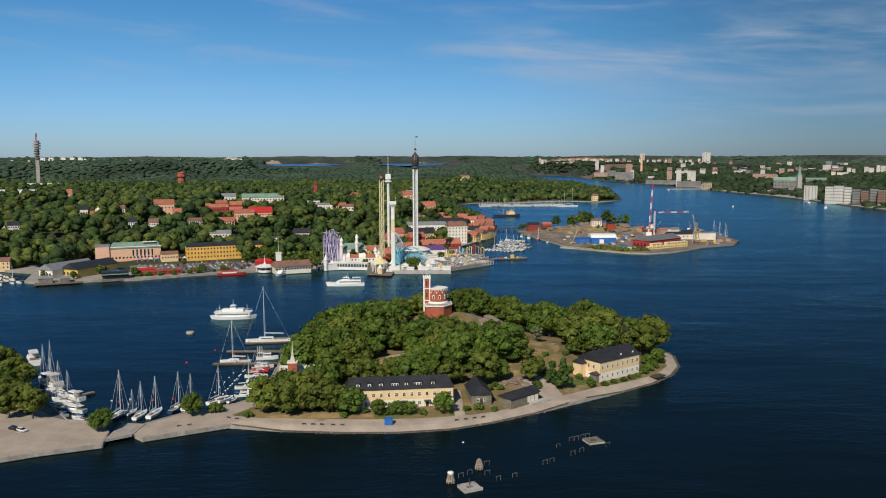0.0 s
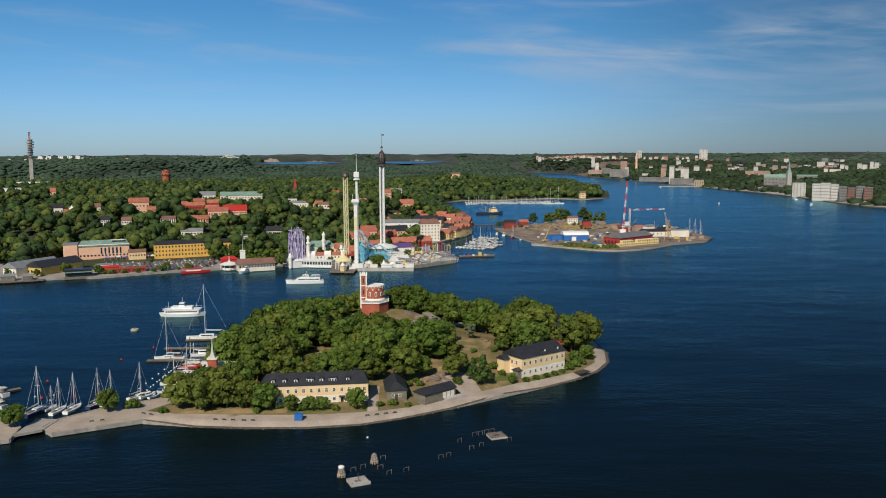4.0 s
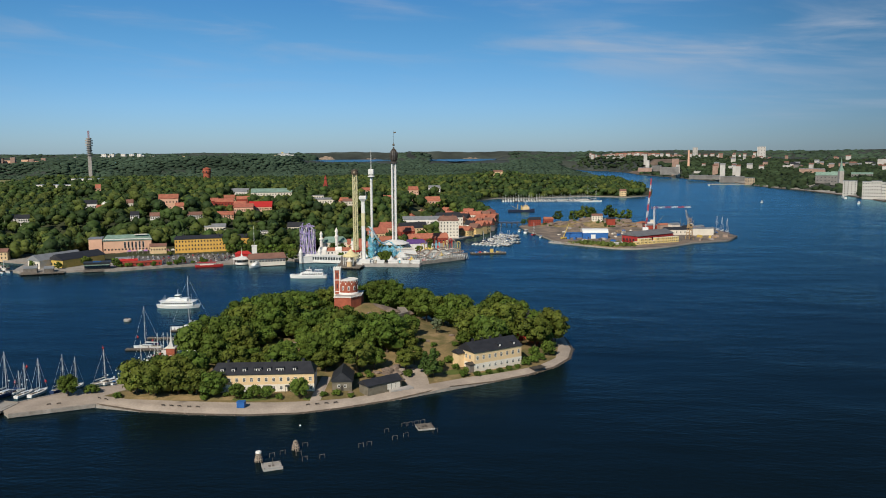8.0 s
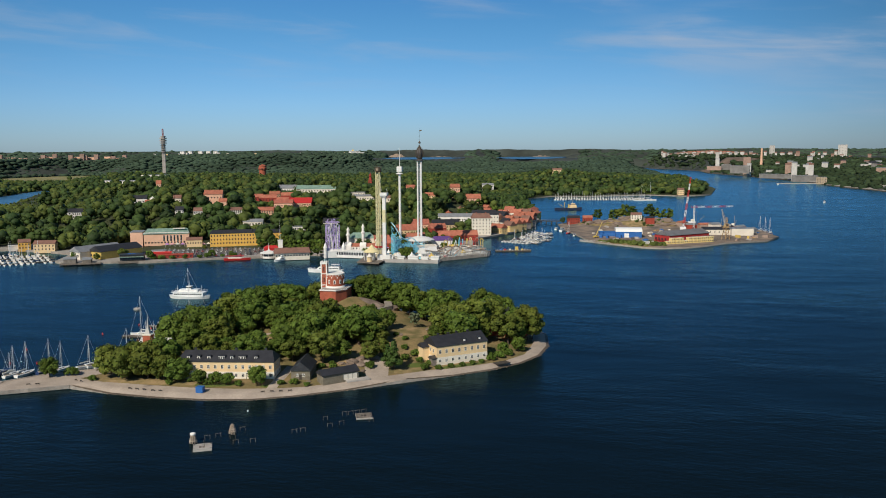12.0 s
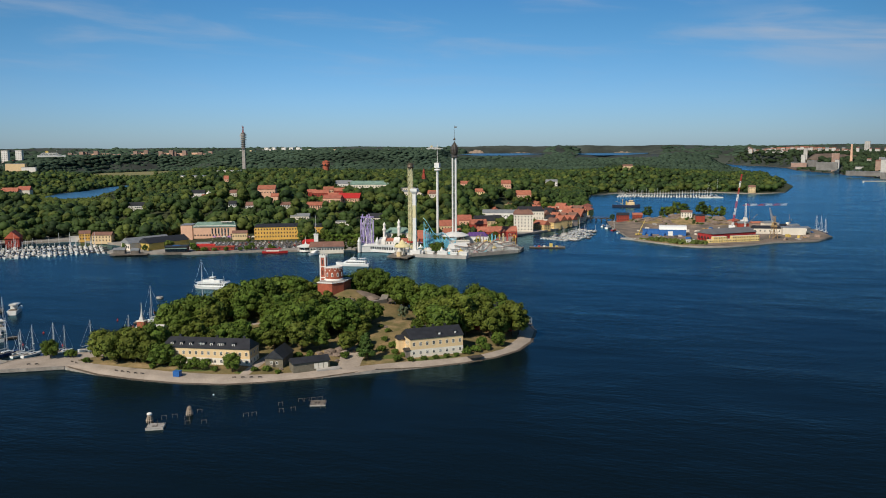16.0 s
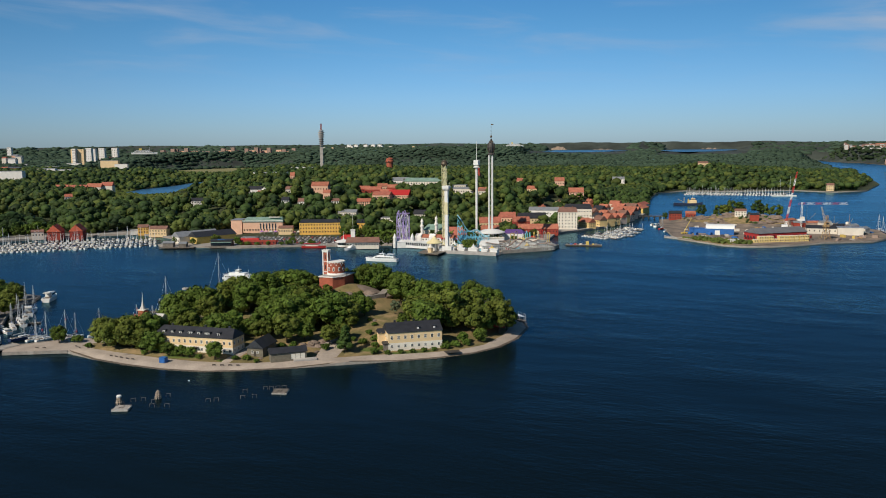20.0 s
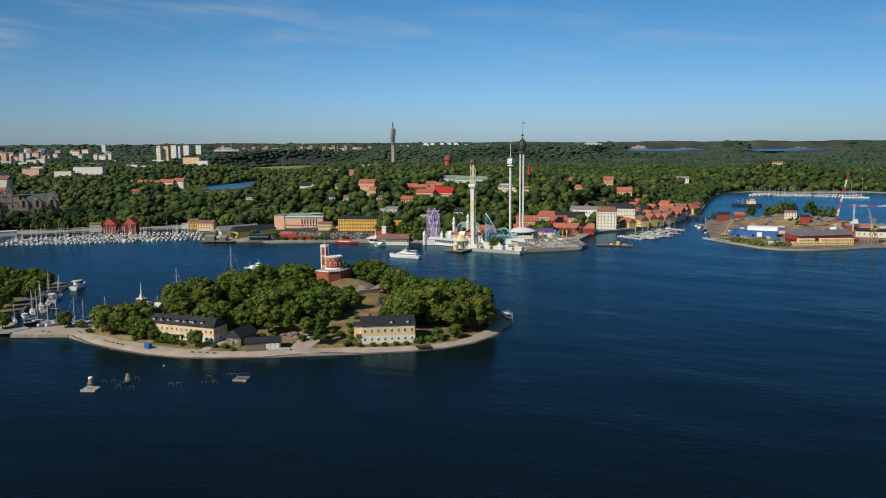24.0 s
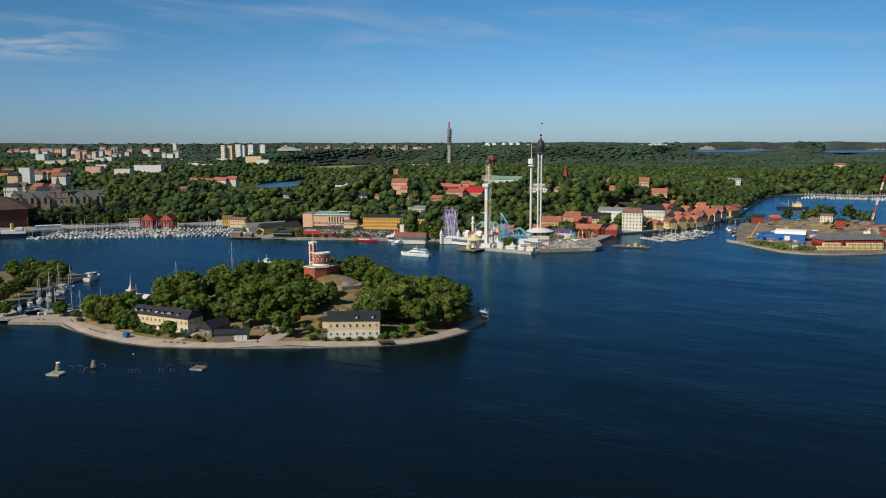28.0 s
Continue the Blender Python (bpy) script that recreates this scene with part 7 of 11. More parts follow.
for x, y, top in ((2.2, 242.0, 1), (11.6, 253.2, 0)):
    d = thing("dolphin", pose(x, y, 0) @ Matrix.Diagonal((1.15, 1.15, 0.8, 1)), "cluster of old timber piles bound together in water", "mooring piles", "pile clusters")
    for i in range(9):
        a = i * 2 * math.pi / 9
        part("pile", Geo().tube((1.3 * math.cos(a), 1.3 * math.sin(a), -1.5), (0.55 * math.cos(a + 0.2), 0.55 * math.sin(a + 0.2), 3.4 + 0.4 * math.sin(i * 5)), 0.2, 0.15, 6), PALE_TIMBER, d)
    for zc, rc in ((0.9, 1.18), (1.9, 1.0), (2.9, 0.8)):
        part("collar", Geo().lathe(0, 0, [(rc, zc), (rc + 0.06, zc + 0.1), (rc, zc + 0.3)], 12), PALE_TIMBER, d)
    if top:
        part("cap", Geo().lathe(0, 0, [(0.75, 3.5), (0.85, 3.7), (0.85, 4.2), (0.5, 4.5)], 12), WHITE, d, "white painted cap")
    else:
        part("cap", Geo().lathe(0, 0, [(0.6, 3.5), (0.65, 3.7), (0.2, 4.3)], 10), PALE_TIMBER, d)
for x, y, tu in ((5.5, 246, 30), (8.4, 248.5, 30), (14.2, 256, 20), (17.2, 243.5, 35), (22.5, 245.8, 30), (14, 248, 20), (33.5, 256.8, 30), (36, 258.6, 30), (44, 265, 30), (47.5, 268, 30), (45.5, 278.5, 30), (47.6, 279.6, 30), (49.8, 281, 30), (52, 282.4, 30), (40, 272, 40), (57.5, 273, 30)):
    f = thing("pile_gate", pose(x, y, 0, 0, 0, tu), "pair of thin old timber piles with crossbar", "mooring piles", "pile frames")
    for s in (-0.9, 0.9):
        part("pile", Geo().tube((s, 0, -1.5), (s * 0.95, 0, 1.5), 0.075, 0.06, 6), TIMBER, f)
    part("crossbar", Geo().tube((-1.0, 0, 1.4), (1.0, 0, 1.45), 0.06), TIMBER, f)

# ---- boats ----
def hull_geo(L, B, free, sheer=0.25, stern=0.75, bow=0.0, n=9):
    rings_ = []
    for i in range(n):
        s = -1 + 2 * i / (n - 1)
        x = s * L / 2
        w = B / 2 * (1 - max(0, s) ** 2.4) ** 0.75 * (stern + (1 - stern) * min(1, (s + 1) / 0.8)) if s < 0.999 else 0.03
        z = free * (1 + sheer * max(0, s) ** 2 + 0.06 * s * s)
        x2 = x + bow * free * (s > 0.9)
        rings_.append([(x2, -w, z), (x, -w * 0.82, 0.02), (x, 0, -0.35), (x, w * 0.82, 0.02), (x2, w, z), (x, w * 0.5, z + 0.05), (x, -w * 0.5, z + 0.05)])
    return Geo().rings(rings_)


PROTO = pose(0, -300, -60)
PROTOS = []


def proto(name, label, category, group):
    t = thing(name, PROTO, label, category, group)
    PROTOS.append(t)
    return t



def sail_boat(L, mast, hull=None, canvas=None, label="white sailing yacht with bare mast and furled sail", wide=0.3):
    b = proto("sailing_boat", label, "sailboat", "moored sailing boats")
    B = L * wide
    fr = (0.1 if L < 12 else 0.072) * L
    part("hull", hull_geo(L, B, fr), hull or HULL, b)
    part("deck", Geo().add([(-L * 0.45, -B * 0.3, fr * 1.09), (L * 0.3, -B * 0.28, fr * 1.16), (L * 0.3, B * 0.28, fr * 1.16), (-L * 0.45, B * 0.3, fr * 1.09)], [(0, 1, 2, 3)]), PALE, b)
    part("cabin", Geo().box(-L * 0.12, -B * 0.24, fr, L * 0.2, B * 0.24, fr + 0.055 * L, 0.1), HULL, b)
    part("cabin_window", Geo().box(-L * 0.09, -B * 0.25, fr + 0.02 * L, L * 0.16, B * 0.25, fr + 0.042 * L), GLASS, b)
    part("cockpit", Geo().box(-L * 0.42, -B * 0.2, fr, -L * 0.14, B * 0.2, fr + 0.03 * L), TIMBER, b)
    part("mast", Geo().tube((L * 0.08, 0, fr), (L * 0.08, 0, mast), 0.15, 0.11, 6), ALU, b)
    part("boom", Geo().tube((L * 0.07, 0, fr + 0.13 * L), (-L * 0.36, 0, fr + 0.12 * L), 0.09), ALU, b)
    part("furled_sail", Geo().tube((L * 0.06, 0, fr + 0.155 * L), (-L * 0.34, 0, fr + 0.14 * L), 0.2, 0.14, 6), canvas or SAIL, b)
    part("spreader", Geo().tube((L * 0.08, -B * 0.3, mast * 0.58), (L * 0.08, B * 0.3, mast * 0.58), 0.05), ALU, b)
    for e in ((L * 0.49, 0, fr * 1.25), (-L * 0.48, 0, fr), (L * 0.05, -B * 0.46, fr), (L * 0.05, B * 0.46, fr)):
        part("stay", Geo().tube(e, (L * 0.08, 0, mast * 0.97), 0.035, n=4), ALU, b)
    return b


def motor_boat(L, hull=None, label="white motor cruiser with a low cabin", tall=1.0):
    b = proto("motor_boat", label, "motorboat", "moored motor boats")
    B, fr = L * 0.32, 0.13 * L
    part("hull", hull_geo(L, B, fr, stern=0.9), hull or HULL, b)
    part("cabin", Geo().box(-L * 0.18, -B * 0.34, fr, L * 0.18, B * 0.34, fr + 0.12 * L * tall, 0.15), HULL, b)
    part("windscreen", Geo().box(-L * 0.15, -B * 0.35, fr + 0.05 * L * tall, L * 0.19, B * 0.35, fr + 0.1 * L * tall), GLASS, b)
    part("cockpit", Geo().box(-L * 0.45, -B * 0.33, fr, -L * 0.18, B * 0.33, fr + 0.02 * L), TIMBER, b)
    part("canopy", Geo().box(-L * 0.42, -B * 0.32, fr + 0.13 * L * tall, -L * 0.16, B * 0.32, fr + 0.145 * L * tall), BLUE if L < 8 else SAIL, b)
    return b


S_BIG = sail_boat(24, 31, wide=0.22, label="large white sailing yacht with tall mast at a jetty")
S_MID = sail_boat(15, 22, label="white sailing yacht moored at a jetty")
S_A = sail_boat(10.5, 14.5)
S_B = sail_boat(9, 12, canvas=BLUE, label="white sailing boat with blue sail cover")
S_C = sail_boat(9.5, 12.5, hull=RED, label="red-hulled sailing boat with bare mast")
S_D = sail_boat(11.5, 15.5, hull=mat("navy_gelcoat", (0.03, 0.05, 0.12), 0.25, var=0.05, size=2, fine=0.03), label="navy-hulled sailing boat with bare mast")
M_A = motor_boat(9)
M_B = motor_boat(7, label="small white motorboat with blue canopy")
M_C = motor_boat(12, tall=1.3, label="white motor yacht with high wheelhouse")


def moor(b, x, y, turn, s=1.0, z=0.0):
    return copy_thing(b, pose(x, y, z, 0, 0, turn) @ Matrix.Scale(s, 4))


def jetty(x0, y0, x1, y1, w, label="floating timber jetty with dark piles", z=0.75):
    d = math.hypot(x1 - x0, y1 - y0)
    j = thing("jetty", pose((x0 + x1) / 2, (y0 + y1) / 2, 0, 0, 0, math.degrees(math.atan2(y1 - y0, x1 - x0))), label, "jetty", "jetties")
    part("float", Geo().box(-d / 2, -w / 2, -0.5, d / 2, w / 2, z - 0.15), TIMBER_DARK, j)
    part("deck", Geo().box(-d / 2 - 0.1, -w / 2 - 0.1, z - 0.15, d / 2 + 0.1, w / 2 + 0.1, z), TIMBER, j)
    for i in range(max(2, int(d / 9))):
        part("post", Geo().tube((-d / 2 + 2 + i * 9, w / 2 + 0.2, -1.5), (-d / 2 + 2 + i * 9, w / 2 + 0.2, 1.8), 0.14), TIMBER_DARK, j)
    return j


jetty(-107, 428, -84, 432, 2.6)
jetty(-112, 410, -82, 410, 2.4)
jetty(-112, 385, -80, 386, 2.6)
moor(S_BIG, -95.5, 432.5, 188)
moor(S_MID, -102.5, 389.5, 183)
for b, x, y, tu, s in ((S_C, -87, 372, 8, 1.0), (S_A, -86, 363, 5, 1.0), (M_A, -86, 380, 4, 1.0), (M_C, -88, 396, 5, 0.9), (S_B, -84, 355, 8, 1.0), (M_B, -83, 349, 10, 1.0), (S_A, -86, 345, 8, 1.0), (M_A, -82.5, 338, 12, 1.0), (M_B, -85, 333, 14, 1.0), (S_C, -87, 377, 6, 0.9),
                       (S_D, -126.5, 306, 78, 1.2), (S_B, -123.5, 311, 78, 0.8), (S_A, -118.5, 307, 82, 0.95), (S_A, -113.5, 309, 82, 1.05), (S_D, -106.5, 315, 75, 1.0), (S_A, -102.5, 318, 72, 0.95), (S_A, -93.5, 325.5, 60, 1.05),
                       (M_A, -90.5, 327, 58, 0.9), (M_B, -87.5, 326, 62, 0.8), (M_B, -81, 324, 30, 0.6),
                       (M_A, -147, 313, 160, 1.15), (S_A, -153, 322, 150, 1.0), (M_A, -157, 318, 150, 1.0), (S_B, -160, 327, 150, 1.0), (M_C, -155, 330, 148, 1.0), (S_D, -168, 338, 140, 1.05), (S_A, -163, 335, 145, 1.05), (M_C, -176, 352, 140, 1.5), (S_MID, -172, 347, 135, 0.95),
                       (S_A, -183, 362, 130, 1.1), (M_C, -203, 392, 120, 1.6), (M_B, -150, 308, 150, 1.0), (S_B, -141, 303, 150, 0.9)):
    moor(b, x, y, tu, s)
jetty(-150, 312, -166, 322, 2.4)
jetty(-158, 328, -150, 338, 2.2)

BUOY_R = proto("buoy", "small red mooring buoy afloat", "buoy", "mooring buoys")
part("float", Geo().lathe(0, 0, [(0.25, -0.4), (0.5, -0.1), (0.5, 0.4), (0.15, 0.7), (0.06, 1.3)], 10), RED, BUOY_R)
BUOY_W = proto("buoy", "small white mooring buoy afloat", "buoy", "mooring buoys")
part("float", Geo().lathe(0, 0, [(0.12, -0.35), (0.38, -0.1), (0.38, 0.25), (0.1, 0.45)], 10), HULL, BUOY_W)
for x, y in ((-144, 350), (-119, 413), (-126, 388), (-101, 398), (-107, 405), (-134, 325), (-121, 327), (-113, 329)):
    copy_thing(BUOY_R, pose(x, y, 0))
for i in range(16):
    copy_thing(BUOY_W, pose(-94 - 3.2 * math.sin(i * 2.1) - (i % 3) * 1.6, 336 + i * 2.6, 0))
for x, y in ((-138, 327), (-131, 329), (-129, 322), (7, 277), (-60, 540)):
    copy_thing(BUOY_W, pose(x, y, 0))
mb = thing("mooring_buoy", pose(-145, 455, 0), "big weathered steel mooring drum afloat", "buoy")
part("drum", Geo().lathe(0, 0, [(2.0, -0.6), (2.3, 0.0), (2.3, 0.9), (1.9, 1.2)], 18), CONCRETE, mb)
part("ring", Geo().lathe(0, 0, [(0.35, 1.2), (0.35, 1.7), (0.1, 1.9)], 8), DARKSTEEL, mb)

# harbour ferry, double-ended
fe = thing("ferry", pose(-131, 497.5, 0, 0, 0, 5), "white double-ended harbour ferry under way", "ferry")
for i in (0,):
    rr = []
    for s in np.linspace(-1, 1, 13):
        w = 4.0 * (1 - abs(s) ** 3.2) + 0.25
        rr.append([(s * 14.5, -w, 1.9 + 0.5 * s * s), (s * 13.6, -w * 0.86, 0), (s * 13, 0, -0.5), (s * 13.6, w * 0.86, 0), (s * 14.5, w, 1.9 + 0.5 * s * s)])
    part("hull", Geo().rings(rr), HULL, fe)
part("lower_deck", Geo().box(-10.5, -3.5, 1.9, 10.5, 3.5, 4.4, 0.15), HULL, fe)
for i in range(14):
    for s in (-1, 1):
        part("window", Geo().box(-0.5, -0.05, -0.45, 0.5, 0.05, 0.45), GLASS, fe, at=(-9.1 + i * 1.4, s * 3.52, 3.3))
part("upper_deck", Geo().box(-11.5, -3.8, 4.4, 11.5, 3.8, 4.6), HULL, fe)
part("saloon", Geo().box(-6.5, -2.7, 4.6, 6.5, 2.7, 6.4, 0.2), HULL, fe)
br2 = part("wheelhouse", Geo().box(-1.7, -1.9, 6.4, 1.7, 1.9, 8.6, 0.2), HULL, fe)
part("windscreen", Geo().box(-1.75, -1.95, 7.4, 1.75, 1.95, 8.1), GLASS, br2)
part("mast", Geo().tube((0, 0, 8.6), (0, 0, 12), 0.16, 0.06), STEEL, fe)
for s in (-8.5, 8.5):
    part("mast", Geo().tube((s, 0, 4.6), (s, 0, 9.2), 0.12, 0.05), STEEL, fe)
    part("liferaft", Geo().tube((s * 0.9, -1.2, 5.0), (s * 0.9, 1.2, 5.0), 0.45, n=8), STEEL, fe)
for sy in (-3.75, 3.75):
    part("rail", Geo().tube((-11.4, sy, 5.6), (11.4, sy, 5.6), 0.06), STEEL, fe)


def day_boat(x, y, turn, s, label):
    p = thing("passenger_boat", pose(x, y, 0, 0, 0, turn) @ Matrix.Scale(s, 4), label, "passenger boat")
    part("hull", hull_geo(29, 7.2, 2.2, 0.4, 0.9, 0.3, 13), HULL, p)
    c = part("cabin", Geo().rings([[(-12, -3.0, 2.2), (8.5, -2.8, 2.2), (8.5, 2.8, 2.2), (-12, 3.0, 2.2)], [(-11.5, -2.9, 4.6), (5.5, -2.6, 4.6), (5.5, 2.6, 4.6), (-11.5, 2.9, 4.6)]]), HULL, p)
    for sy in (-1, 1):
        for i in range(9):
            part("window", Geo().box(-0.75, -0.06, -0.42, 0.75, 0.06, 0.42), GLASS, c, at=(-10.3 + i * 1.8, sy * 2.94, 3.5))
    part("upper_deck", Geo().box(-12, -2.6, 4.6, 3.5, 2.6, 4.8), HULL, p)
    b2 = part("bridge", Geo().rings([[(-3, -2.2, 4.8), (3.6, -2.0, 4.8), (3.6, 2.0, 4.8), (-3, 2.2, 4.8)], [(-2.6, -2.0, 6.9), (1.6, -1.8, 6.9), (1.6, 1.8, 6.9), (-2.6, 2.0, 6.9)]]), HULL, p)
    part("windscreen", Geo().rings([[(-2.4, -2.12, 5.7), (3.15, -1.96, 5.7), (3.15, 1.96, 5.7), (-2.4, 2.12, 5.7)], [(-2.3, -2.06, 6.4), (2.4, -1.9, 6.4), (2.4, 1.9, 6.4), (-2.3, 2.06, 6.4)]]), GLASS, b2)
    part("mast", Geo().tube((-0.5, 0, 6.9), (-1.4, 0, 9.8), 0.2, 0.08), STEEL, p)
    part("awning", Geo().box(-11.5, -2.4, 6.4, -5, 2.4, 6.6), HULL, p)
    for px in (-11, -8, -5.5):
        for sy in (-2.2, 2.2):
            part("awning_post", Geo().tube((px, sy, 4.7), (px, sy, 6.4), 0.06), STEEL, p)
    part("rail", Geo().path([(-14, -3.2, 3.1), (8, -3.2, 3.1), (14, 0, 3.9), (8, 3.2, 3.1), (-14, 3.2, 3.1)], 0.05), STEEL, p)
    return p


day_boat(-76, 624, 186, 1.0, "white passenger boat cruising past the funfair")
day_boat(-137, 684, 250, 0.75, "white passenger boat lying at the quay")

# ---- mainland quay, west to east ----
def gz(x, y):
    return float(h_main(x, y))


def block(x, y, turn, L, D, top, rise, wall, roof, label, name="house", cat="house", group="", hip=0.0, rows=0, cols=0, flat=False, height=None, sides="SE", win=(1.1, 1.5), ends=0, chimneys=0, over=0.4):
    """A farther building whose eaves stand at the height top above the sea; it sinks to the ground below it."""
    z = float((height or h_main)(x, y))
    H = top - z
    n = max(1, rows)
    st = H / (n + 0.3)
    return house(name, x, y, z, turn, L, D, H, rise, wall, roof, label, cat, group, hip=hip, flat=flat, storeys=[(st * (i + 0.72), cols) for i in range(rows)] if cols else (),
                 ends=[(st * (i + 0.72), ends) for i in range(rows)] if ends else (), win=win, sides=sides, over=over, chimneys=[(L * (k + 0.5) / chimneys - L / 2, 0.8) for k in range(chimneys)])


oh = block(-290.6, 760, 21.7, 44, 22, 15.6, 4.6, ORANGE, COPPER, "orange plastered hall with green copper roof", "exhibition_hall", "hall", hip=3.0, over=0.6)
windows(oh, 44, 22, "S", 6.2, 6, 1.6, 6.0, bars=False, span=20, shift=6, full=True)
windows(oh, 44, 22, "S", 2.0, 14, 1.6, 1.6, full=False)
part("skylight", Geo().box(6, -6.5, 15.2, 18, -3.0, 15.9), PALE, oh)
part("cornice", Geo().box(-22.3, -11.3, 11.6, 22.3, -11.0, 12.3), WHITE, oh)
block(-317, 748, 21.7, 12, 20, 18, 0, ORANGE, ZINC, "flat-roofed orange annex with grey top", "annex", "building", flat=True)
yh = block(-218.5, 765, 24, 50, 13, 16.4, 3.0, YELLOW, SLATE, "long yellow plastered building with black roof", "yellow_house", rows=3, cols=17, hip=2.5, sides="SEW", ends=3, win=(1.2, 1.7), chimneys=3)
block(-255, 748, 24, 15, 9, 10.5, 2.4, CREAM, BROWNROOF, "small cream house with brown roof", rows=1, cols=6)
block(-180, 790, 24, 18, 12, 15, 3.2, YELLOW, SLATE, "yellow house end with black roof", rows=2, cols=5)
for x, y, tu, W, wallm, roofm, lab in ((-316, 674, 68, 15, PALE, ZINC, "boat hall with grey metal roof"), (-299, 679, 68, 18, BUFF, SLATE, "boat hall with black roof and ochre gable")):
    bh = block(x, y, tu, 44, W, 8.6, 4.6, wallm, roofm, lab, "boat_hall", "hall", over=0.8)
    windows(bh, 44, W, "W", 3.0, 4, 1.8, 2.2, full=False, span=W * 0.8)
rs = block(-268, 655, 24, 20, 11, 7.5, 0, DARKSTEEL, SLATE, "dark waterside restaurant with glazed front", "restaurant", "restaurant", flat=True, over=0.9)
windows(rs, 20, 11, "S", 2.6, 9, 1.9, 2.2, full=False)
part("awning", Geo().box(-10.5, -8.6, 3.6, 10.5, -5.5, 3.9), COPPER, rs)
part("terrace", Geo().box(-11, -9.5, -1.5, 11, -5.5, 0.15), TIMBER, rs)
for k in range(4):
    part("roof_sign", Geo().box(-3 + k * 1.7, -5.3, 6.2, -1.8 + k * 1.7, -5.1, 7.1), BLUE, rs)
jt = thing("pier", pose(-306, 634, 0, 0, 0, 24), "old timber pier with sheds and railings", "pier")
part("deck", Geo().box(-16, -7, 1.0, 18, 6, 1.5), TIMBER, jt)
for i in range(9):
    part("pile", Geo().tube((-15 + i * 4, -6.5, -2), (-15 + i * 4, -6.5, 1.2), 0.25), TIMBER_DARK, jt)
for px, w, h in ((-8, 10, 4), (6, 7, 3.2)):
    s = part("shed", Geo().gable_wall(px - w / 2, -3, px + w / 2, 4, 1.5, 1.5 + h, 1.6), TIMBER, jt)
    part("shed_roof", Geo().gable_roof(px - w / 2, -3, px + w / 2, 4, 1.5 + h, 1.7), ZINC, s)
part("rail", Geo().path([(-16, -6.9, 2.5), (18, -6.9, 2.5)], 0.08), TIMBER, jt)
rd = block(-238, 674, 25, 34, 6, 4.9, 1.1, FALU, FALU, "long low red wooden shed by the quay", "market_shed", "shed", sides="S", rows=1, cols=9)
block(-262, 690, 24, 13, 7, 6.6, 0, HULL, ZINC, "white party tent with flat roof", "tent", "tent", flat=True)
block(-256, 684, 24, 18, 5, 4.8, 1.4, RED, RED, "row of red market stalls", "market_stall", "stall")
block(-160, 716, 24, 14, 9, 7.5, 2.4, RED, RED, "red canvas pavilion with pitched roof", "pavilion", "pavilion", hip=3)
# round kiosk, white tower and the brown-roofed pile house
kx, ky = -155, 697
ki = thing("kiosk", pose(kx, ky, 1.6), "round white kiosk with shallow conical roof", "kiosk")
part("wall", Geo().lathe(0, 0, [(6, -1), (6, 3.6)], 24), WHITE, ki)
part("glazing", Geo().lathe(0, 0, [(6.05, 1.0), (6.05, 3.0)], 24), GLASS, ki)
part("roof", Geo().lathe(0, 0, [(8.2, 3.6), (8.2, 4.1), (5, 5.2), (1.2, 6.0), (0.3, 8.0), (0.05, 14)], 28), STEEL, ki)
for i in range(10):
    a = i * math.pi / 5
    part("post", Geo().tube((7.6 * math.cos(a), 7.6 * math.sin(a), -1), (7.6 * math.cos(a), 7.6 * math.sin(a), 3.6), 0.15), STEEL, ki)
wt2 = thing("signal_tower", pose(-142, 693, 1.5, 0, 0, 24), "slim white harbour tower with flag mast", "tower")
part("shaft", Geo().box(-2, -2, -2, 2, 2, 16), WHITE, wt2)
part("cap", Geo().box(-2.3, -2.3, 16, 2.3, 2.3, 16.6), WHITE, wt2)
part("mast", Geo().tube((0, 0, 16.5), (0, 0, 34), 0.2, 0.08), STEEL, wt2)
ph = block(-131, 693, 24, 31, 13, 6.8, 4.2, PALE, BROWNROOF, "pile-built hall with broad brown roof over water", "pile_house", "hall", over=1.0, hip=1.0)
windows(ph, 31, 13, "S", 2.8, 12, 1.7, 1.6, full=False)
for i in range(14):
    part("pile", Geo().tube((-15 + i * 2.3, -6.2, -4), (-15 + i * 2.3, -6.2, 0), 0.2), TIMBER_DARK, ph)
bg2 = thing("barge", pose(-180, 683, 0, 0, 0, 18), "low red floating restaurant barge at the quay", "barge")
part("hull", hull_geo(24, 6, 1.6, 0.2, 0.9), RED, bg2)
part("deckhouse", Geo().box(-8, -2, 1.6, 4, 2, 3.6, 0.1), PALE, bg2)
part("awning", Geo().box(-10.5, -2.8, 3.8, 6, 2.8, 4.0), RED, bg2)
part("rail", Geo().path([(-11, -2.9, 2.6), (6, -2.9, 2.6), (11, 0, 2.8)], 0.07), STEEL, bg2)

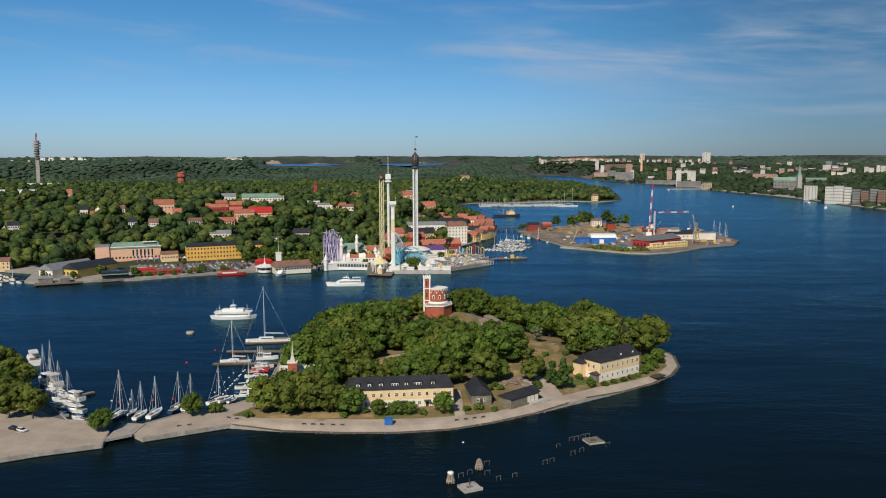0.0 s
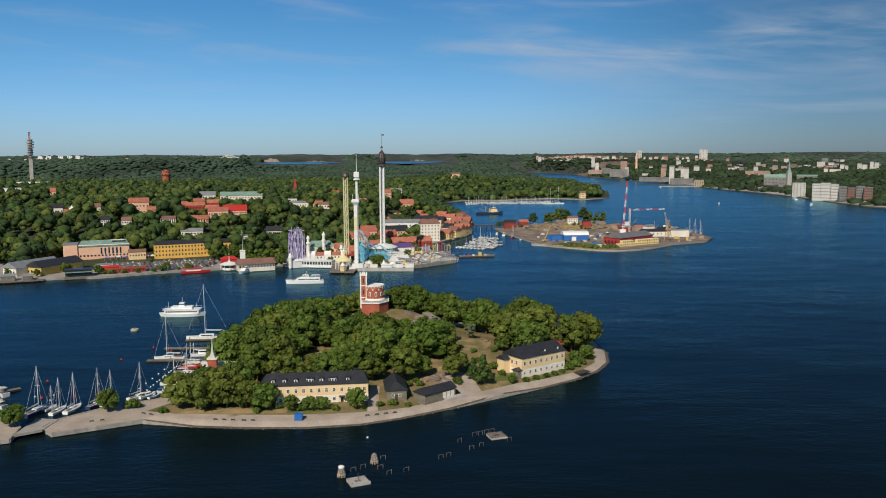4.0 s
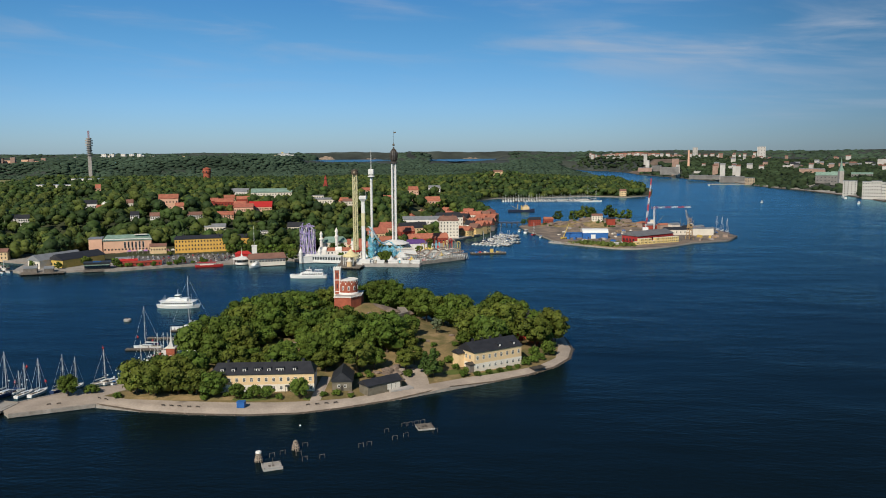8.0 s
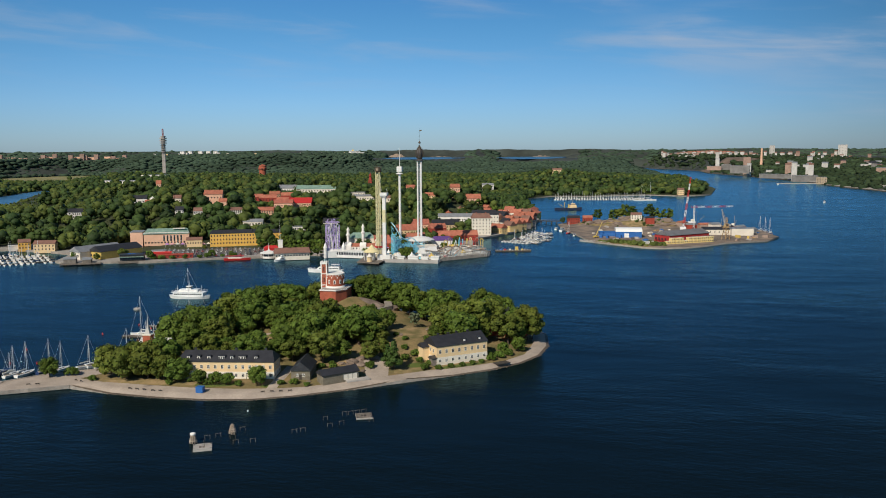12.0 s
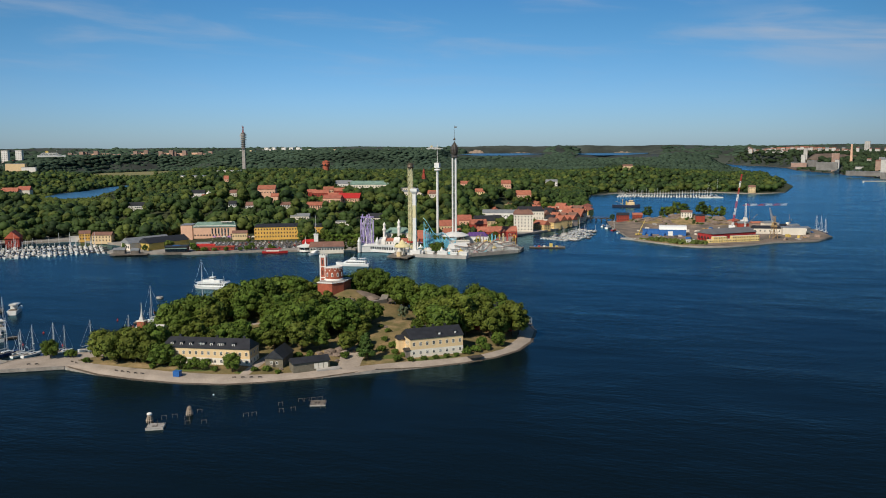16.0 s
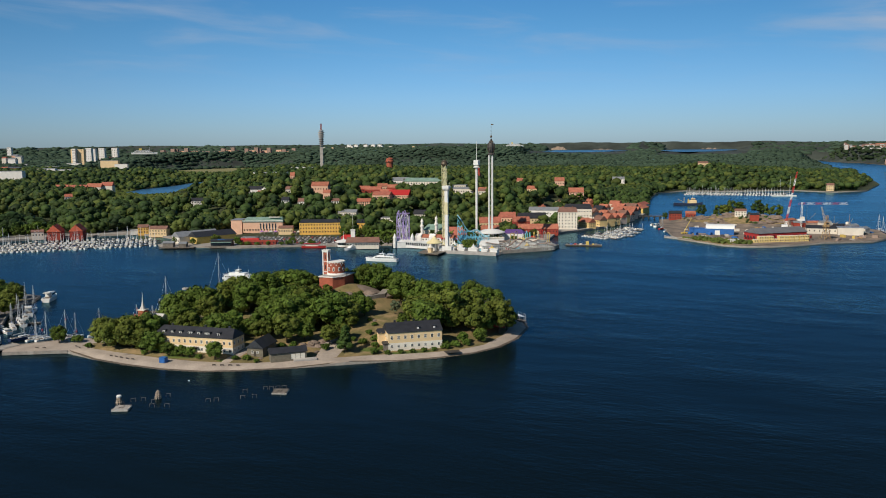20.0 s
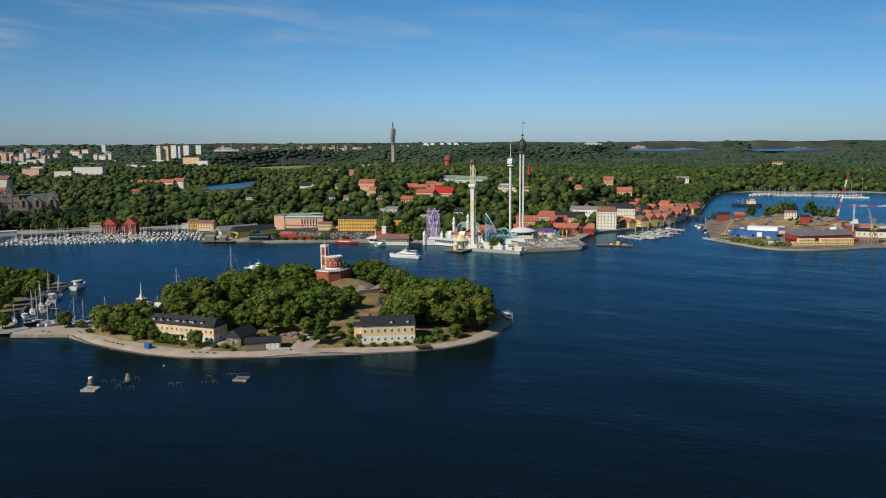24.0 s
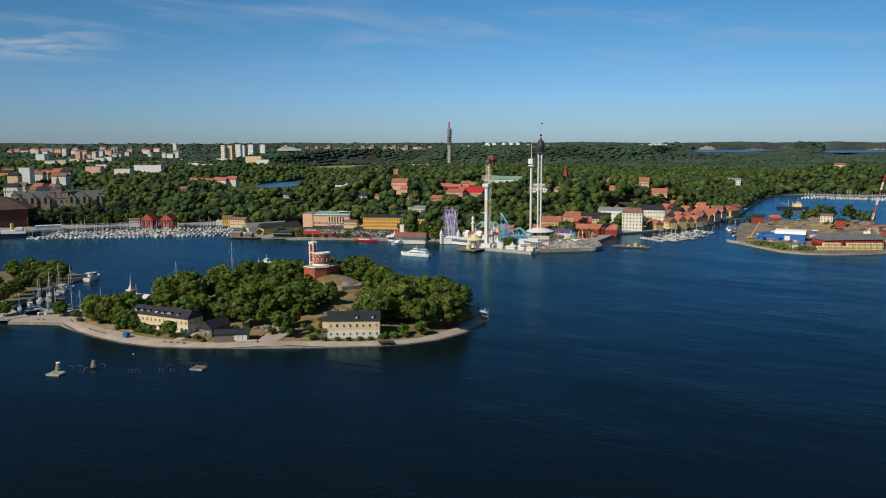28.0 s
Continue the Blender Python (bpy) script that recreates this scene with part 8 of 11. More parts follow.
# market tents behind the car park
TENTS = [mat("violet_canvas", (0.42, 0.22, 0.50), 0.9, var=0.1, size=2), mat("pink_canvas", (0.66, 0.36, 0.42), 0.9, var=0.1, size=2), SAIL]
for i in range(15):
    x, y = -279 + i * 4.6, 737 + i * 1.9
    t = thing("market_tent", pose(x, y, gz(x, y), 0, 0, 23), "small market tent with pitched canvas top", "tent", "market tents")
    part("canopy", Geo().rings([[(s * 1.9 * a, s * 1.9 * b, z) for a, b in ((-1, -1), (1, -1), (1, 1), (-1, 1))] for s, z in ((1, 2.2), (1, 2.6), (0.1, 3.9))]), TENTS[i % 3], t)
    for a, b in ((-1, -1), (1, -1), (1, 1), (-1, 1)):
        part("post", Geo().tube((1.8 * a, 1.8 * b, -0.3), (1.8 * a, 1.8 * b, 2.3), 0.06), STEEL, t)
# parked cars
CAR_COLOURS = [mat(f"car_paint_{n}", c, 0.3, 0.1, var=0.02, size=2, fine=0.02, spec=0.5) for n, c in (("white", (0.75, 0.75, 0.74)), ("silver", (0.42, 0.43, 0.44)), ("black", (0.03, 0.03, 0.035)), ("red", (0.42, 0.03, 0.03)), ("blue", (0.05, 0.12, 0.30)), ("grey", (0.16, 0.165, 0.17)))]
CARS = []
for cm, word in zip(CAR_COLOURS, ("white", "silver grey", "black", "red", "blue", "dark grey")):
    c = proto("car", f"parked {word} car on the asphalt", "car", "parked cars")
    part("body", Geo().rings([[(-2.15, -0.85, 0.3), (2.15, -0.85, 0.3), (2.15, 0.85, 0.3), (-2.15, 0.85, 0.3)], [(-2.2, -0.9, 0.75), (2.2, -0.9, 0.65), (2.2, 0.9, 0.65), (-2.2, 0.9, 0.75)], [(-2.1, -0.8, 0.98), (2.0, -0.78, 0.85), (2.0, 0.78, 0.85), (-2.1, 0.8, 0.98)]]), cm, c)
    part("cabin_glass", Geo().rings([[(-1.9, -0.78, 0.95), (1.1, -0.78, 0.95), (1.1, 0.78, 0.95), (-1.9, 0.78, 0.95)], [(-1.45, -0.62, 1.4), (0.4, -0.62, 1.4), (0.4, 0.62, 1.4), (-1.45, 0.62, 1.4)]]), GLASS, c)
    part("car_roof", Geo().box(-1.45, -0.63, 1.38, 0.42, 0.63, 1.45), cm, c)
    CARS.append(c)
g = np.random.default_rng(3)
c24, s24 = math.cos(radians(24)), math.sin(radians(24))
for row in range(9):
    for i in range(22):
        if g.uniform() < 0.1:
            continue
        u, w = -54 + i * 4.5 + g.uniform(-0.3, 0.3), -28 + row * 7.4 + (row % 2) * -1.2
        x, y = -214 + u * c24 - w * s24, 722 + u * s24 + w * c24
        if inside(CARPARK, np.array([x]), np.array([y]))[0]:
            copy_thing(CARS[g.choice(6, p=[0.3, 0.22, 0.16, 0.1, 0.08, 0.14])], pose(x, y, gz(x, y) + 0.02, 0, 0, 24 + 90 * (g.integers(2) * 2 - 1) + g.uniform(-4, 4)))
WHEEL = Geo().tube((0, -0.1, 0.32), (0, 0.1, 0.32), 0.32, n=10).mesh("wheel", RUBBER)
for k, x, y in ((0, -153.5, 285), (2, -157, 286.5)):
    near_car = copy_thing(CARS[k], pose(x, y, float(h_skepps(x, y)), 0, 0, -25))
    for sx in (-1.35, 1.35):
        for sy in (-0.8, 0.8):
            part("wheel", WHEEL, None, near_car, at=(sx, sy, 0))

# ---- the funfair ----
def lattice(t, x, y, half, z0, z1, r, material, step, name="tower_section"):
    """Square lattice mast, section by section."""
    z = z0
    while z < z1 - 0.1:
        zt = min(z1, z + step)
        s = Geo()
        c = [(x - half, y - half), (x + half, y - half), (x + half, y + half), (x - half, y + half)]
        for i in range(4):
            (ax, ay), (bx, by) = c[i], c[(i + 1) % 4]
            s.tube((ax, ay, z), (ax, ay, zt), r, n=5)
            s.tube((ax, ay, z), (bx, by, zt), r * 0.55, n=4)
            s.tube((ax, ay, zt), (bx, by, zt), r * 0.55, n=4)
        part(name, s, material, t)
        z = zt


CREAMSTEEL = mat("cream_steel", (0.66, 0.60, 0.36), 0.5, var=0.08, size=3, fine=0.08)
BRASS = mat("weathered_brass", (0.13, 0.10, 0.07), 0.5, 0.4, var=0.2, size=1, fine=0.2)
# great swing tower with lantern head
et = thing("swing_tower", pose(-26, 766.5, 2), "tall white swing ride tower with dark ornate lantern head", "ride tower")
for i in range(3):
    a = radians(90 + 120 * i)
    for k in range(8):
        part("column", Geo().tube((2.0 * math.cos(a), 2.0 * math.sin(a), k * 10.9), (2.0 * math.cos(a), 2.0 * math.sin(a), k * 10.9 + 10.85), 0.85, n=8), STEEL, et)
for k in range(16):
    part("brace", Geo().path([(2.0 * math.cos(radians(90 + 120 * i)), 2.0 * math.sin(radians(90 + 120 * i)), 5.5 + k * 5.2) for i in (0, 1, 2, 0)], 0.14), STEEL, et)
part("collar", Geo().lathe(0, 0, [(2.8, 86.5), (3.6, 87.0), (3.6, 87.8), (2.4, 88.6)], 20), DARKSTEEL, et)
head = part("lantern", Geo().lathe(0, 0, [(1.8, 88.5), (2.6, 90.0), (3.3, 92), (3.6, 94.5), (3.2, 97), (2.0, 99.2), (0.9, 100.4), (0.7, 102.5)], 16), DARKSTEEL, et, "dark ornate lantern cage")
for i in range(12):
    a = i * math.pi / 6
    part("rib", Geo().path([(r * math.cos(a), r * math.sin(a), z) for r, z in ((2.2, 88.9), (3.5, 91), (4.1, 94.5), (3.5, 97.6), (2.1, 99.6), (1.0, 100.8))], 0.14), BRASS, head)
part("finial", Geo().lathe(0, 0, [(0.8, 103.5), (1.3, 104.5), (0.3, 106)], 10), BRASS, head)
part("mast", Geo().tube((0, 0, 105.5), (0, 0, 118), 0.16, 0.08), BRASS, et)
part("pennant", Geo().box(0.1, -0.05, 115.6, 2.4, 0.05, 116.8), BRASS, et)
part("canopy", Geo().lathe(0, 0, [(14, 9.5), (14, 10.2), (9, 12.2), (4, 13.2)], 24), STEEL, et)
for i in range(12):
    a = i * math.pi / 6
    part("canopy_post", Geo().tube((12.5 * math.cos(a), 12.5 * math.sin(a), -1), (12.5 * math.cos(a), 12.5 * math.sin(a), 9.6), 0.25), STEEL, et)
# drop tower with crown
dt = thing("drop_tower", pose(-54, 713.5, 2), "pale yellow lattice drop tower with dark spiked crown", "ride tower")
lattice(dt, 0, 0, 1.75, -1, 78, 0.36, CREAMSTEEL, 8)
part("core", Geo().lathe(0, 0, [(0.7, -1), (0.7, 77)], 8), CREAMSTEEL, dt)
cr = part("crown", Geo().lathe(0, 0, [(2.2, 77), (3.4, 79.0), (2.8, 81.2), (1.2, 82.6)], 14), BRASS, dt)
for i in range(8):
    a = i * math.pi / 4
    part("spike", Geo().tube((2.6 * math.cos(a), 2.6 * math.sin(a), 80.5), (4.6 * math.cos(a), 4.6 * math.sin(a), 84), 0.18, 0.06), BRASS, cr)
for i in range(4):
    a = radians(45 + 90 * i)
    part("gondola", Geo().box(-2.0, -0.5, 8, 2.0, 0.5, 9.6), RED, dt, at=pose(3.0 * math.cos(a), 3.0 * math.sin(a), 0, 0, 0, 45 + 90 * i + 90))
# column tower with white head and mast
ct = thing("observation_tower", pose(-54, 801, 3), "slender white ride column with square head and mast", "ride tower")
for k in range(7):
    part("column", Geo().lathe(0, 0, [(1.35, k * 11.2 - (k == 0)), (1.28, k * 11.2 + 11.1)], 14), STEEL, ct)
part("head", Geo().box(-2.6, -2.6, 74.5, 2.6, 2.6, 79.8, 0.5), STEEL, ct)
part("ring", Geo().lathe(0, 0, [(2.6, 71.5), (3.8, 72.2), (2.6, 73.4)], 18), STEEL, ct)
part("mast", Geo().tube((0, 0, 80), (0, 0, 99), 0.4, 0.15), STEEL, ct)
# shorter tower
tt = thing("tilt_tower", pose(-43, 691.8, 2), "white and pale yellow drop ride tower", "ride tower")
for k in range(5):
    part("column", Geo().box(-1.5, -1.5, k * 11.2 - (k == 0), 1.5, 1.5, k * 11.2 + 11.1), CREAMSTEEL if k == 3 else STEEL, tt)
part("cap", Geo().rings([[(s * a, s * b, z) for a, b in ((-1, -1), (1, -1), (1, 1), (-1, 1))] for s, z in ((1.5, 55), (3.2, 57.5), (3.2, 59.5), (2.6, 60))]), STEEL, tt)
for s in (-2.6, 2.6):
    part("flag_mast", Geo().tube((s, 0, 59), (s, 0, 64), 0.12), STEEL, tt)
part("base", Geo().box(-6, -4, -1, 6, 4, 4.5), STEEL, tt)

# purple coaster
pc = thing("purple_coaster", pose(-99.5, 717, 1.8, 0, 0, 24), "compact purple steel roller coaster tower", "roller coaster")
for px in (-6, -3, 0, 3, 6):
    for py in (-5, 5):
        part("column", Geo().tube((px, py, -1), (px, py, 33 - abs(px) * 0.7), 0.26), PURPLE, pc)
for zz in (7, 13, 19, 25, 31):
    part("girder", Geo().path([(-6, -5, zz), (6, -5, zz), (6, 5, zz), (-6, 5, zz), (-6, -5, zz)], 0.25), PURPLE, pc)
for k, (px, mm) in enumerate(((-4.5, PURPLE), (-1.5, STEEL), (1.5, PURPLE), (4.5, STEEL))):
    pts = [(px + 0.9 * math.sin(q * 1.3 + k), -6.2 * math.cos(q * math.pi / 11), 6 + 28 * math.sin(q * math.pi / 11) - (k % 2) * 4) for q in range(12)]
    part("track", Geo().path(pts, 0.32), mm, pc)
    part("track", Geo().path([(p[0] + 1.1, p[1] * 0.7, p[2] * 0.8) for p in pts], 0.25), STEEL if mm is PURPLE else PURPLE, pc)
part("station", Geo().box(-8, -9, -1.5, 9, 4, 4.2), STEEL, pc)
for px in (-8, 9):
    part("station_tower", Geo().lathe(px, -9, [(1.6, -1.5), (1.6, 8), (2.0, 8.2), (0.1, 13)], 8), STEEL, pc)
part("station_roof", Geo().gable_roof(-8, -9, 9, 4, 4.2, 2.4, 0.4), STEEL, pc)

# turquoise coaster
bc = thing("turquoise_coaster", pose(-29, 722, 2, 0, 0, 22), "dense turquoise timber-framed roller coaster", "roller coaster")
g = np.random.default_rng(17)


def hump(u):
    return 11 + 17 * math.exp(-(u + 13) / 11) + 2.2 * math.sin(u / 2.6)


for i in range(15):
    u = -14 + i * 2.1
    for w in (-8, -3, 2, 7):
        h = hump(u) * (1 - 0.05 * abs(w)) * (0.8 + 0.2 * math.sin(i * 1.7 + w))
        part("post", Geo().tube((u, w, -1), (u, w, h), 0.26), CYAN, bc)
for w in (-8, -3, 2, 7):
    for zz in (5, 10, 15, 20, 25, 31):
        us = [-14 + i * 2.1 for i in range(15) if hump(-14 + i * 2.1) * (1 - 0.05 * abs(w)) > zz]
        if len(us) > 1:
            part("brace", Geo().path([(us[0], w, zz), (us[-1], w, zz)], 0.2), CYAN, bc)
            part("brace", Geo().path([(u, w, zz - (2.5 if k % 2 else -2.0)) for k, u in enumerate(us)], 0.19), CYAN, bc)
for w in (-5.5, 0, 4.5):
    part("track", Geo().path([(u, w + 1.5 * math.sin(u / 4), hump(u) * 0.95 + 0.6) for u in np.linspace(-14.5, 16, 24)], 0.3), STEEL if w == 0 else CYAN, bc)
for k in range(11):
    part("cross_beam", Geo().path([(-14 + k * 2.8, -8, hump(-14 + k * 2.8) * 0.6), (-14 + k * 2.8, 7, hump(-14 + k * 2.8) * 0.6)], 0.13).tube((-14 + k * 2.8, -8, 1), (-14 + k * 2.8, 7, hump(-14 + k * 2.8) * 0.6), 0.11), CYAN, bc)

# white timber coaster on the corner pier
wc = thing("timber_coaster", pose(12, 727, 2, 0, 0, 40), "white and brown timber roller coaster on the pier", "roller coaster")


def swell(u, k):
    return 5.8 + 2.8 * math.sin(u / 6.2 + k * 1.4) + 1.2 * math.sin(u / 3.4 + k)


for k, w in enumerate((-11, -5, 1, 7)):
    pts = [(u, w + 2.0 * math.sin(u / 7), swell(u, k)) for u in np.linspace(-33, 33, 38)]
    for sgn in (-0.7, 0.7):
        part("rail", Geo().path([(a, b + sgn, c) for a, b, c in pts], 0.3), RUST, wc)
    part("walkway", Geo().path([(a, b, c - 0.5) for a, b, c in pts], 0.45), RUST if k % 2 else STEEL, wc)
    for (a, b, c) in pts[::1]:
        part("trestle", Geo().tube((a, b - 1.3, -1), (a, b - 0.6, c - 0.3), 0.13).tube((a, b + 1.3, -1), (a, b + 0.6, c - 0.3), 0.13).tube((a, b - 1.1, c * 0.45), (a, b + 1.1, c * 0.45), 0.1), STEEL, wc)
part("station", Geo().box(-36, -9, -1, -20, -1, 5), STEEL, wc)
part("station_roof", Geo().gable_roof(-36, -9, -20, -1, 5, 4.5, 0.6), STEEL, wc)
for i in range(7):
    part("station_gate", Geo().box(-35 + i * 2.2, -9.15, 0, -33.6 + i * 2.2, -8.98, 3.6), GLASS, wc)
for px, py, h, mm in ((24, 12, 14, BUFF), (28, 12, 15, CREAMSTEEL), (31, 10, 17, RED), (33, 8, 15, RUST), (14, 16, 12, STEEL), (18, 16, 15, CYAN), (21, 15, 13, CYAN), (35, 3, 14, BUFF), (4, 18, 13, BUFF), (8, 18, 15, RUST)):
    lp = thing("looping_coaster", pose(12 + px * math.cos(radians(40)) - py * math.sin(radians(40)), 727 + px * math.sin(radians(40)) + py * math.cos(radians(40)), 2, 0, 0, 30 + px * 3), "steel coaster arch of painted tubes", "roller coaster", "coaster arches")
    part("leg", Geo().tube((-2.4, 0, -1), (-1.8, 0, h * 0.8), 0.35), mm, lp)
    part("leg", Geo().tube((2.4, 0, -1), (1.8, 0, h * 0.8), 0.35), mm, lp)
    part("arch", Geo().path([(2.0 * math.cos(b), 0.4 * math.cos(b), h * 0.8 + 2.2 * math.sin(b)) for b in np.linspace(0, math.pi, 8)], 0.4), mm, lp)
g = np.random.default_rng(53)
STALL = (RED, STEEL, BUFF, CYAN, PALE, PURPLE, ORANGE, STEEL)
for i in range(44):
    x, y = g.uniform(-95, 30), g.uniform(694, 800)
    if not inside(FUNFAIR, np.array([x]), np.array([y]))[0] or math.hypot(x + 29, y - 722) < 17 or math.hypot(x - 12, y - 727) < 18 or math.hypot(x + 26, y - 766) < 14 or math.hypot(x + 54, y - 713) < 7 or math.hypot(x + 99, y - 717) < 13:
        continue
    k = int(g.integers(8))
    w, h = g.uniform(2, 4.2), g.uniform(2.6, 4.6)
    st = thing("fair_stall", pose(x, y, float(h_main(x, y)) - 0.2, 0, 0, g.uniform(0, 90)), "%s fairground stall with pitched canopy" % ("red", "white", "ochre", "turquoise", "pale", "purple", "orange", "white")[k], "stall", "fair stalls")
    part("wall", Geo().box(-w, -1.8, -0.5, w, 1.8, h), PALE if k % 2 else STEEL, st)
    part("canopy", Geo().gable_roof(-w, -1.8, w, 1.8, h, 1.6, 0.5), STALL[k], st)
    part("counter", Geo().box(-w * 0.8, -2.1, 0.9, w * 0.8, -1.8, 1.3), TIMBER, st)
for x, y, h in ((-88, 742, 9), (-70, 722, 7), (-46, 740, 11), (-62, 760, 13), (-74, 748, 12), (-84, 754, 12), (-50, 768, 13), (-42, 762, 11), (-30, 786, 13), (-78, 782, 14), (-12, 752, 9), (-40, 778, 10), (-90, 775, 11), (8, 770, 8), (-20, 800, 10), (-3, 800, 9), (-48, 727, 7)):
    plant(f"far{int(-x) % 5}", x, y, float(h_main(x, y)), h / 14, (x * 23) % 360, "leafy tree between fairground rides", "fairground trees")
for i, (x, y) in enumerate(((-40, 700), (-33, 699), (-20, 700), (-12, 701), (-2, 700), (0, 708), (8, 716), (15, 724), (22, 731), (30, 740), (-36, 712), (-46, 718), (-14, 712), (-8, 722))):
    st = thing("fair_tent", pose(x, y, float(h_main(x, y)), 0, 0, 15 + 23 * i), "white peaked fairground tent on posts", "tent", "white fair tents")
    part("canopy", Geo().rings([[(sc * 2.4 * a, sc * 2.4 * b, z) for a, b in ((-1, -1), (1, -1), (1, 1), (-1, 1))] for sc, z in ((1, 2.6), (1, 3.1), (0.35, 4.2), (0.06, 5.6 + 0.4 * (i % 3)))]), HULL if i % 4 else BUFF, st)
    part("booth", Geo().box(-1.7, -1.7, -0.3, 1.7, 1.7, 2.6), (STEEL, PALE, RED, CYAN)[i % 4], st)
# front pier and pavilion
pr = thing("fair_pier", pose(0, 0, 0), "timber funfair landing pier on piles", "pier")
part("deck", Geo().extrude([(-67, 708), (-64, 674), (-43, 670), (-42, 690), (-44, 706)], 1.0, 1.9), TIMBER, pr)
for i in range(9):
    part("pile", Geo().tube((-63.5 + i * 2.5, 674.4 - i * 0.5, -2), (-63.5 + i * 2.5, 674.4 - i * 0.5, 1.2), 0.3), TIMBER_DARK, pr)
yp = thing("carousel", pose(-54, 688, 1.9), "pale yellow striped canopy pavilion on the pier", "pavilion")
part("canopy", Geo().lathe(0, 0, [(7.4, 7.2), (7.4, 7.8), (5.5, 9.2), (3.5, 10.2), (1.6, 12.4), (0.1, 14)], 12), mat("pale_yellow_canvas", (0.72, 0.62, 0.34), 0.8, var=0.1, size=2, fine=0.1), yp)
part("drum", Geo().lathe(0, 0, [(3, 0), (3, 7.2)], 12), PALE, yp)
for i in range(12):
    a = i * math.pi / 6
    part("post", Geo().tube((6.9 * math.cos(a), 6.9 * math.sin(a), 0), (6.9 * math.cos(a), 6.9 * math.sin(a), 7.2), 0.2), STEEL, yp)
kk = thing("kiosk", pose(-53, 676.5, 1.9, 0, 0, -10), "small cream octagonal kiosk on the pier", "kiosk")
part("wall", Geo().lathe(0, 0, [(2.4, 0), (2.4, 4.5)], 8), CREAM, kk)
part("roof", Geo().lathe(0, 0, [(3.0, 4.5), (1.4, 6), (0.1, 8)], 8), PALE, kk)
for x, w, h in ((-39, 8, 2.6), (-28, 6, 2.4), (-17, 9, 2.8), (-6, 6, 2.4), (3, 7, 3.0)):
    block(x, 692.5, 0, w, 5, 2 + h, 0.8, STEEL, STEEL, "white plastered booth on the quay edge", "booth", "booth", "quay booths", over=0.3)
wl = tagged(part("quay_wall", Geo().extrude([(-44, 687.6), (6.6, 686.6), (6.9, 689), (-44, 690)], -2, 2.9), CONCRETE), "pale quay wall below the funfair", "wall", kind="structure")
tagged(part("quay_wall", Geo().extrude([(7, 703), (43.6, 739), (44.6, 762), (43.4, 762), (42, 740), (6.2, 705)], -2, 3.0), STONE), "pale stone quay wall round the coaster pier", "wall", kind="structure")
bl = block(-80, 712, -8, 28, 8, 6.5, 0.6, STEEL, STEEL, "long white quayside pavilion with low roof", "pavilion", "pavilion", hip=1.0)
windows(bl, 28, 8, "S", 2.4, 11, 1.9, 2.6, full=False)
wh = block(-72, 733, 8, 38, 12, 9.0, 2.4, WHITE, TILE, "white fairground hall with red roof and gables", "fair_hall", "hall", rows=2, cols=12)
for px in (-16, -2, 13):
    part("gable", Geo().gable_wall(px - 3, -6.8, px + 3, 0, 0, 8.2, 2.6), WHITE, wh)
for x, y, h in ((-95, 752, 22), (-81, 756, 25), (-62, 738, 17), (-58, 727, 15)):
    m = thing("minaret", pose(x, y, 3), "slim white fairground turret with pointed cap", "tower", "white turrets")
    part("shaft", Geo().lathe(0, 0, [(1.6, -1), (1.5, h * 0.6), (2.1, h * 0.62), (2.1, h * 0.68), (1.3, h * 0.7), (1.3, h * 0.85)], 10), WHITE, m)
    part("cap", Geo().lathe(0, 0, [(1.8, h * 0.85), (1.0, h * 0.93), (0.1, h)], 10), COPPER if h < 20 else WHITE, m)
block(-86, 768, 20, 26, 14, 13, 5, PALE, COPPER, "hall with pale green copper roof", "fair_hall", "hall", hip=5)
block(-54, 752, 15, 15, 11, 10, 5.0, FALU, TILE, "red fairground house with steep roof", "fair_house", "house", hip=3)
block(-36, 792, 25, 18, 13, 11, 5.0, ORANGE, TILE, "orange fairground house with red roof", "fair_house", "house", rows=1, cols=6)
block(-8, 785, 10, 22, 14, 10, 3.5, STEEL, mat("violet_roof", (0.12, 0.06, 0.22), 0.6), "dark violet roofed ride hall", "ride_hall", "hall", hip=4)
block(-66, 770, 20, 15, 11, 11, 4.5, CREAM, TILE, "cream fairground house with tiled roof", "fair_house", "house", rows=2, cols=5)
block(20, 742, 42, 30, 10, 7.5, 1.5, STEEL, PALE, "low white ride building on the pier", "ride_hall", "hall")
block(-18, 745, 20, 24, 10, 9, 1.5, STEEL, PALE, "white service building with flat roof", "ride_hall", "hall", flat=True, rows=1, cols=9)
for x, y, s in ((-26, 706, 1.9),):
    plant("bush0", x, y, 2.2, 3.2, 40, "large clipped round green shrub", name="shrub")

# ---- old town by the eastern quay ----
ch = block(15, 914, 14, 22, 14, 21.5, 5.0, PALE, BROWNROOF, "tall cream apartment house with tiled roof", "apartment_house", rows=5, cols=6, ends=3, sides="SEW", hip=2.0, chimneys=2)
block(-3, 855, 20, 43, 13, 7.5, 5.0, FALU, TILE, "long house with broad red tile roof", rows=1, cols=12, chimneys=3)
block(-25, 905, 28, 32, 13, 14, 6, CREAM, SLATE, "cream house with dark roof among trees", rows=3, cols=9, chimneys=2)
block(-20, 960, 8, 46, 14, 19, 3.5, WHITE, ZINC, "long white house with grey roof", rows=2, cols=13, chimneys=2)
block(10, 985, 14, 34, 14, 19.5, 5.5, PALE, SLATE, "pale apartment house with black roof", rows=3, cols=10, ends=3, chimneys=2, hip=3.0)
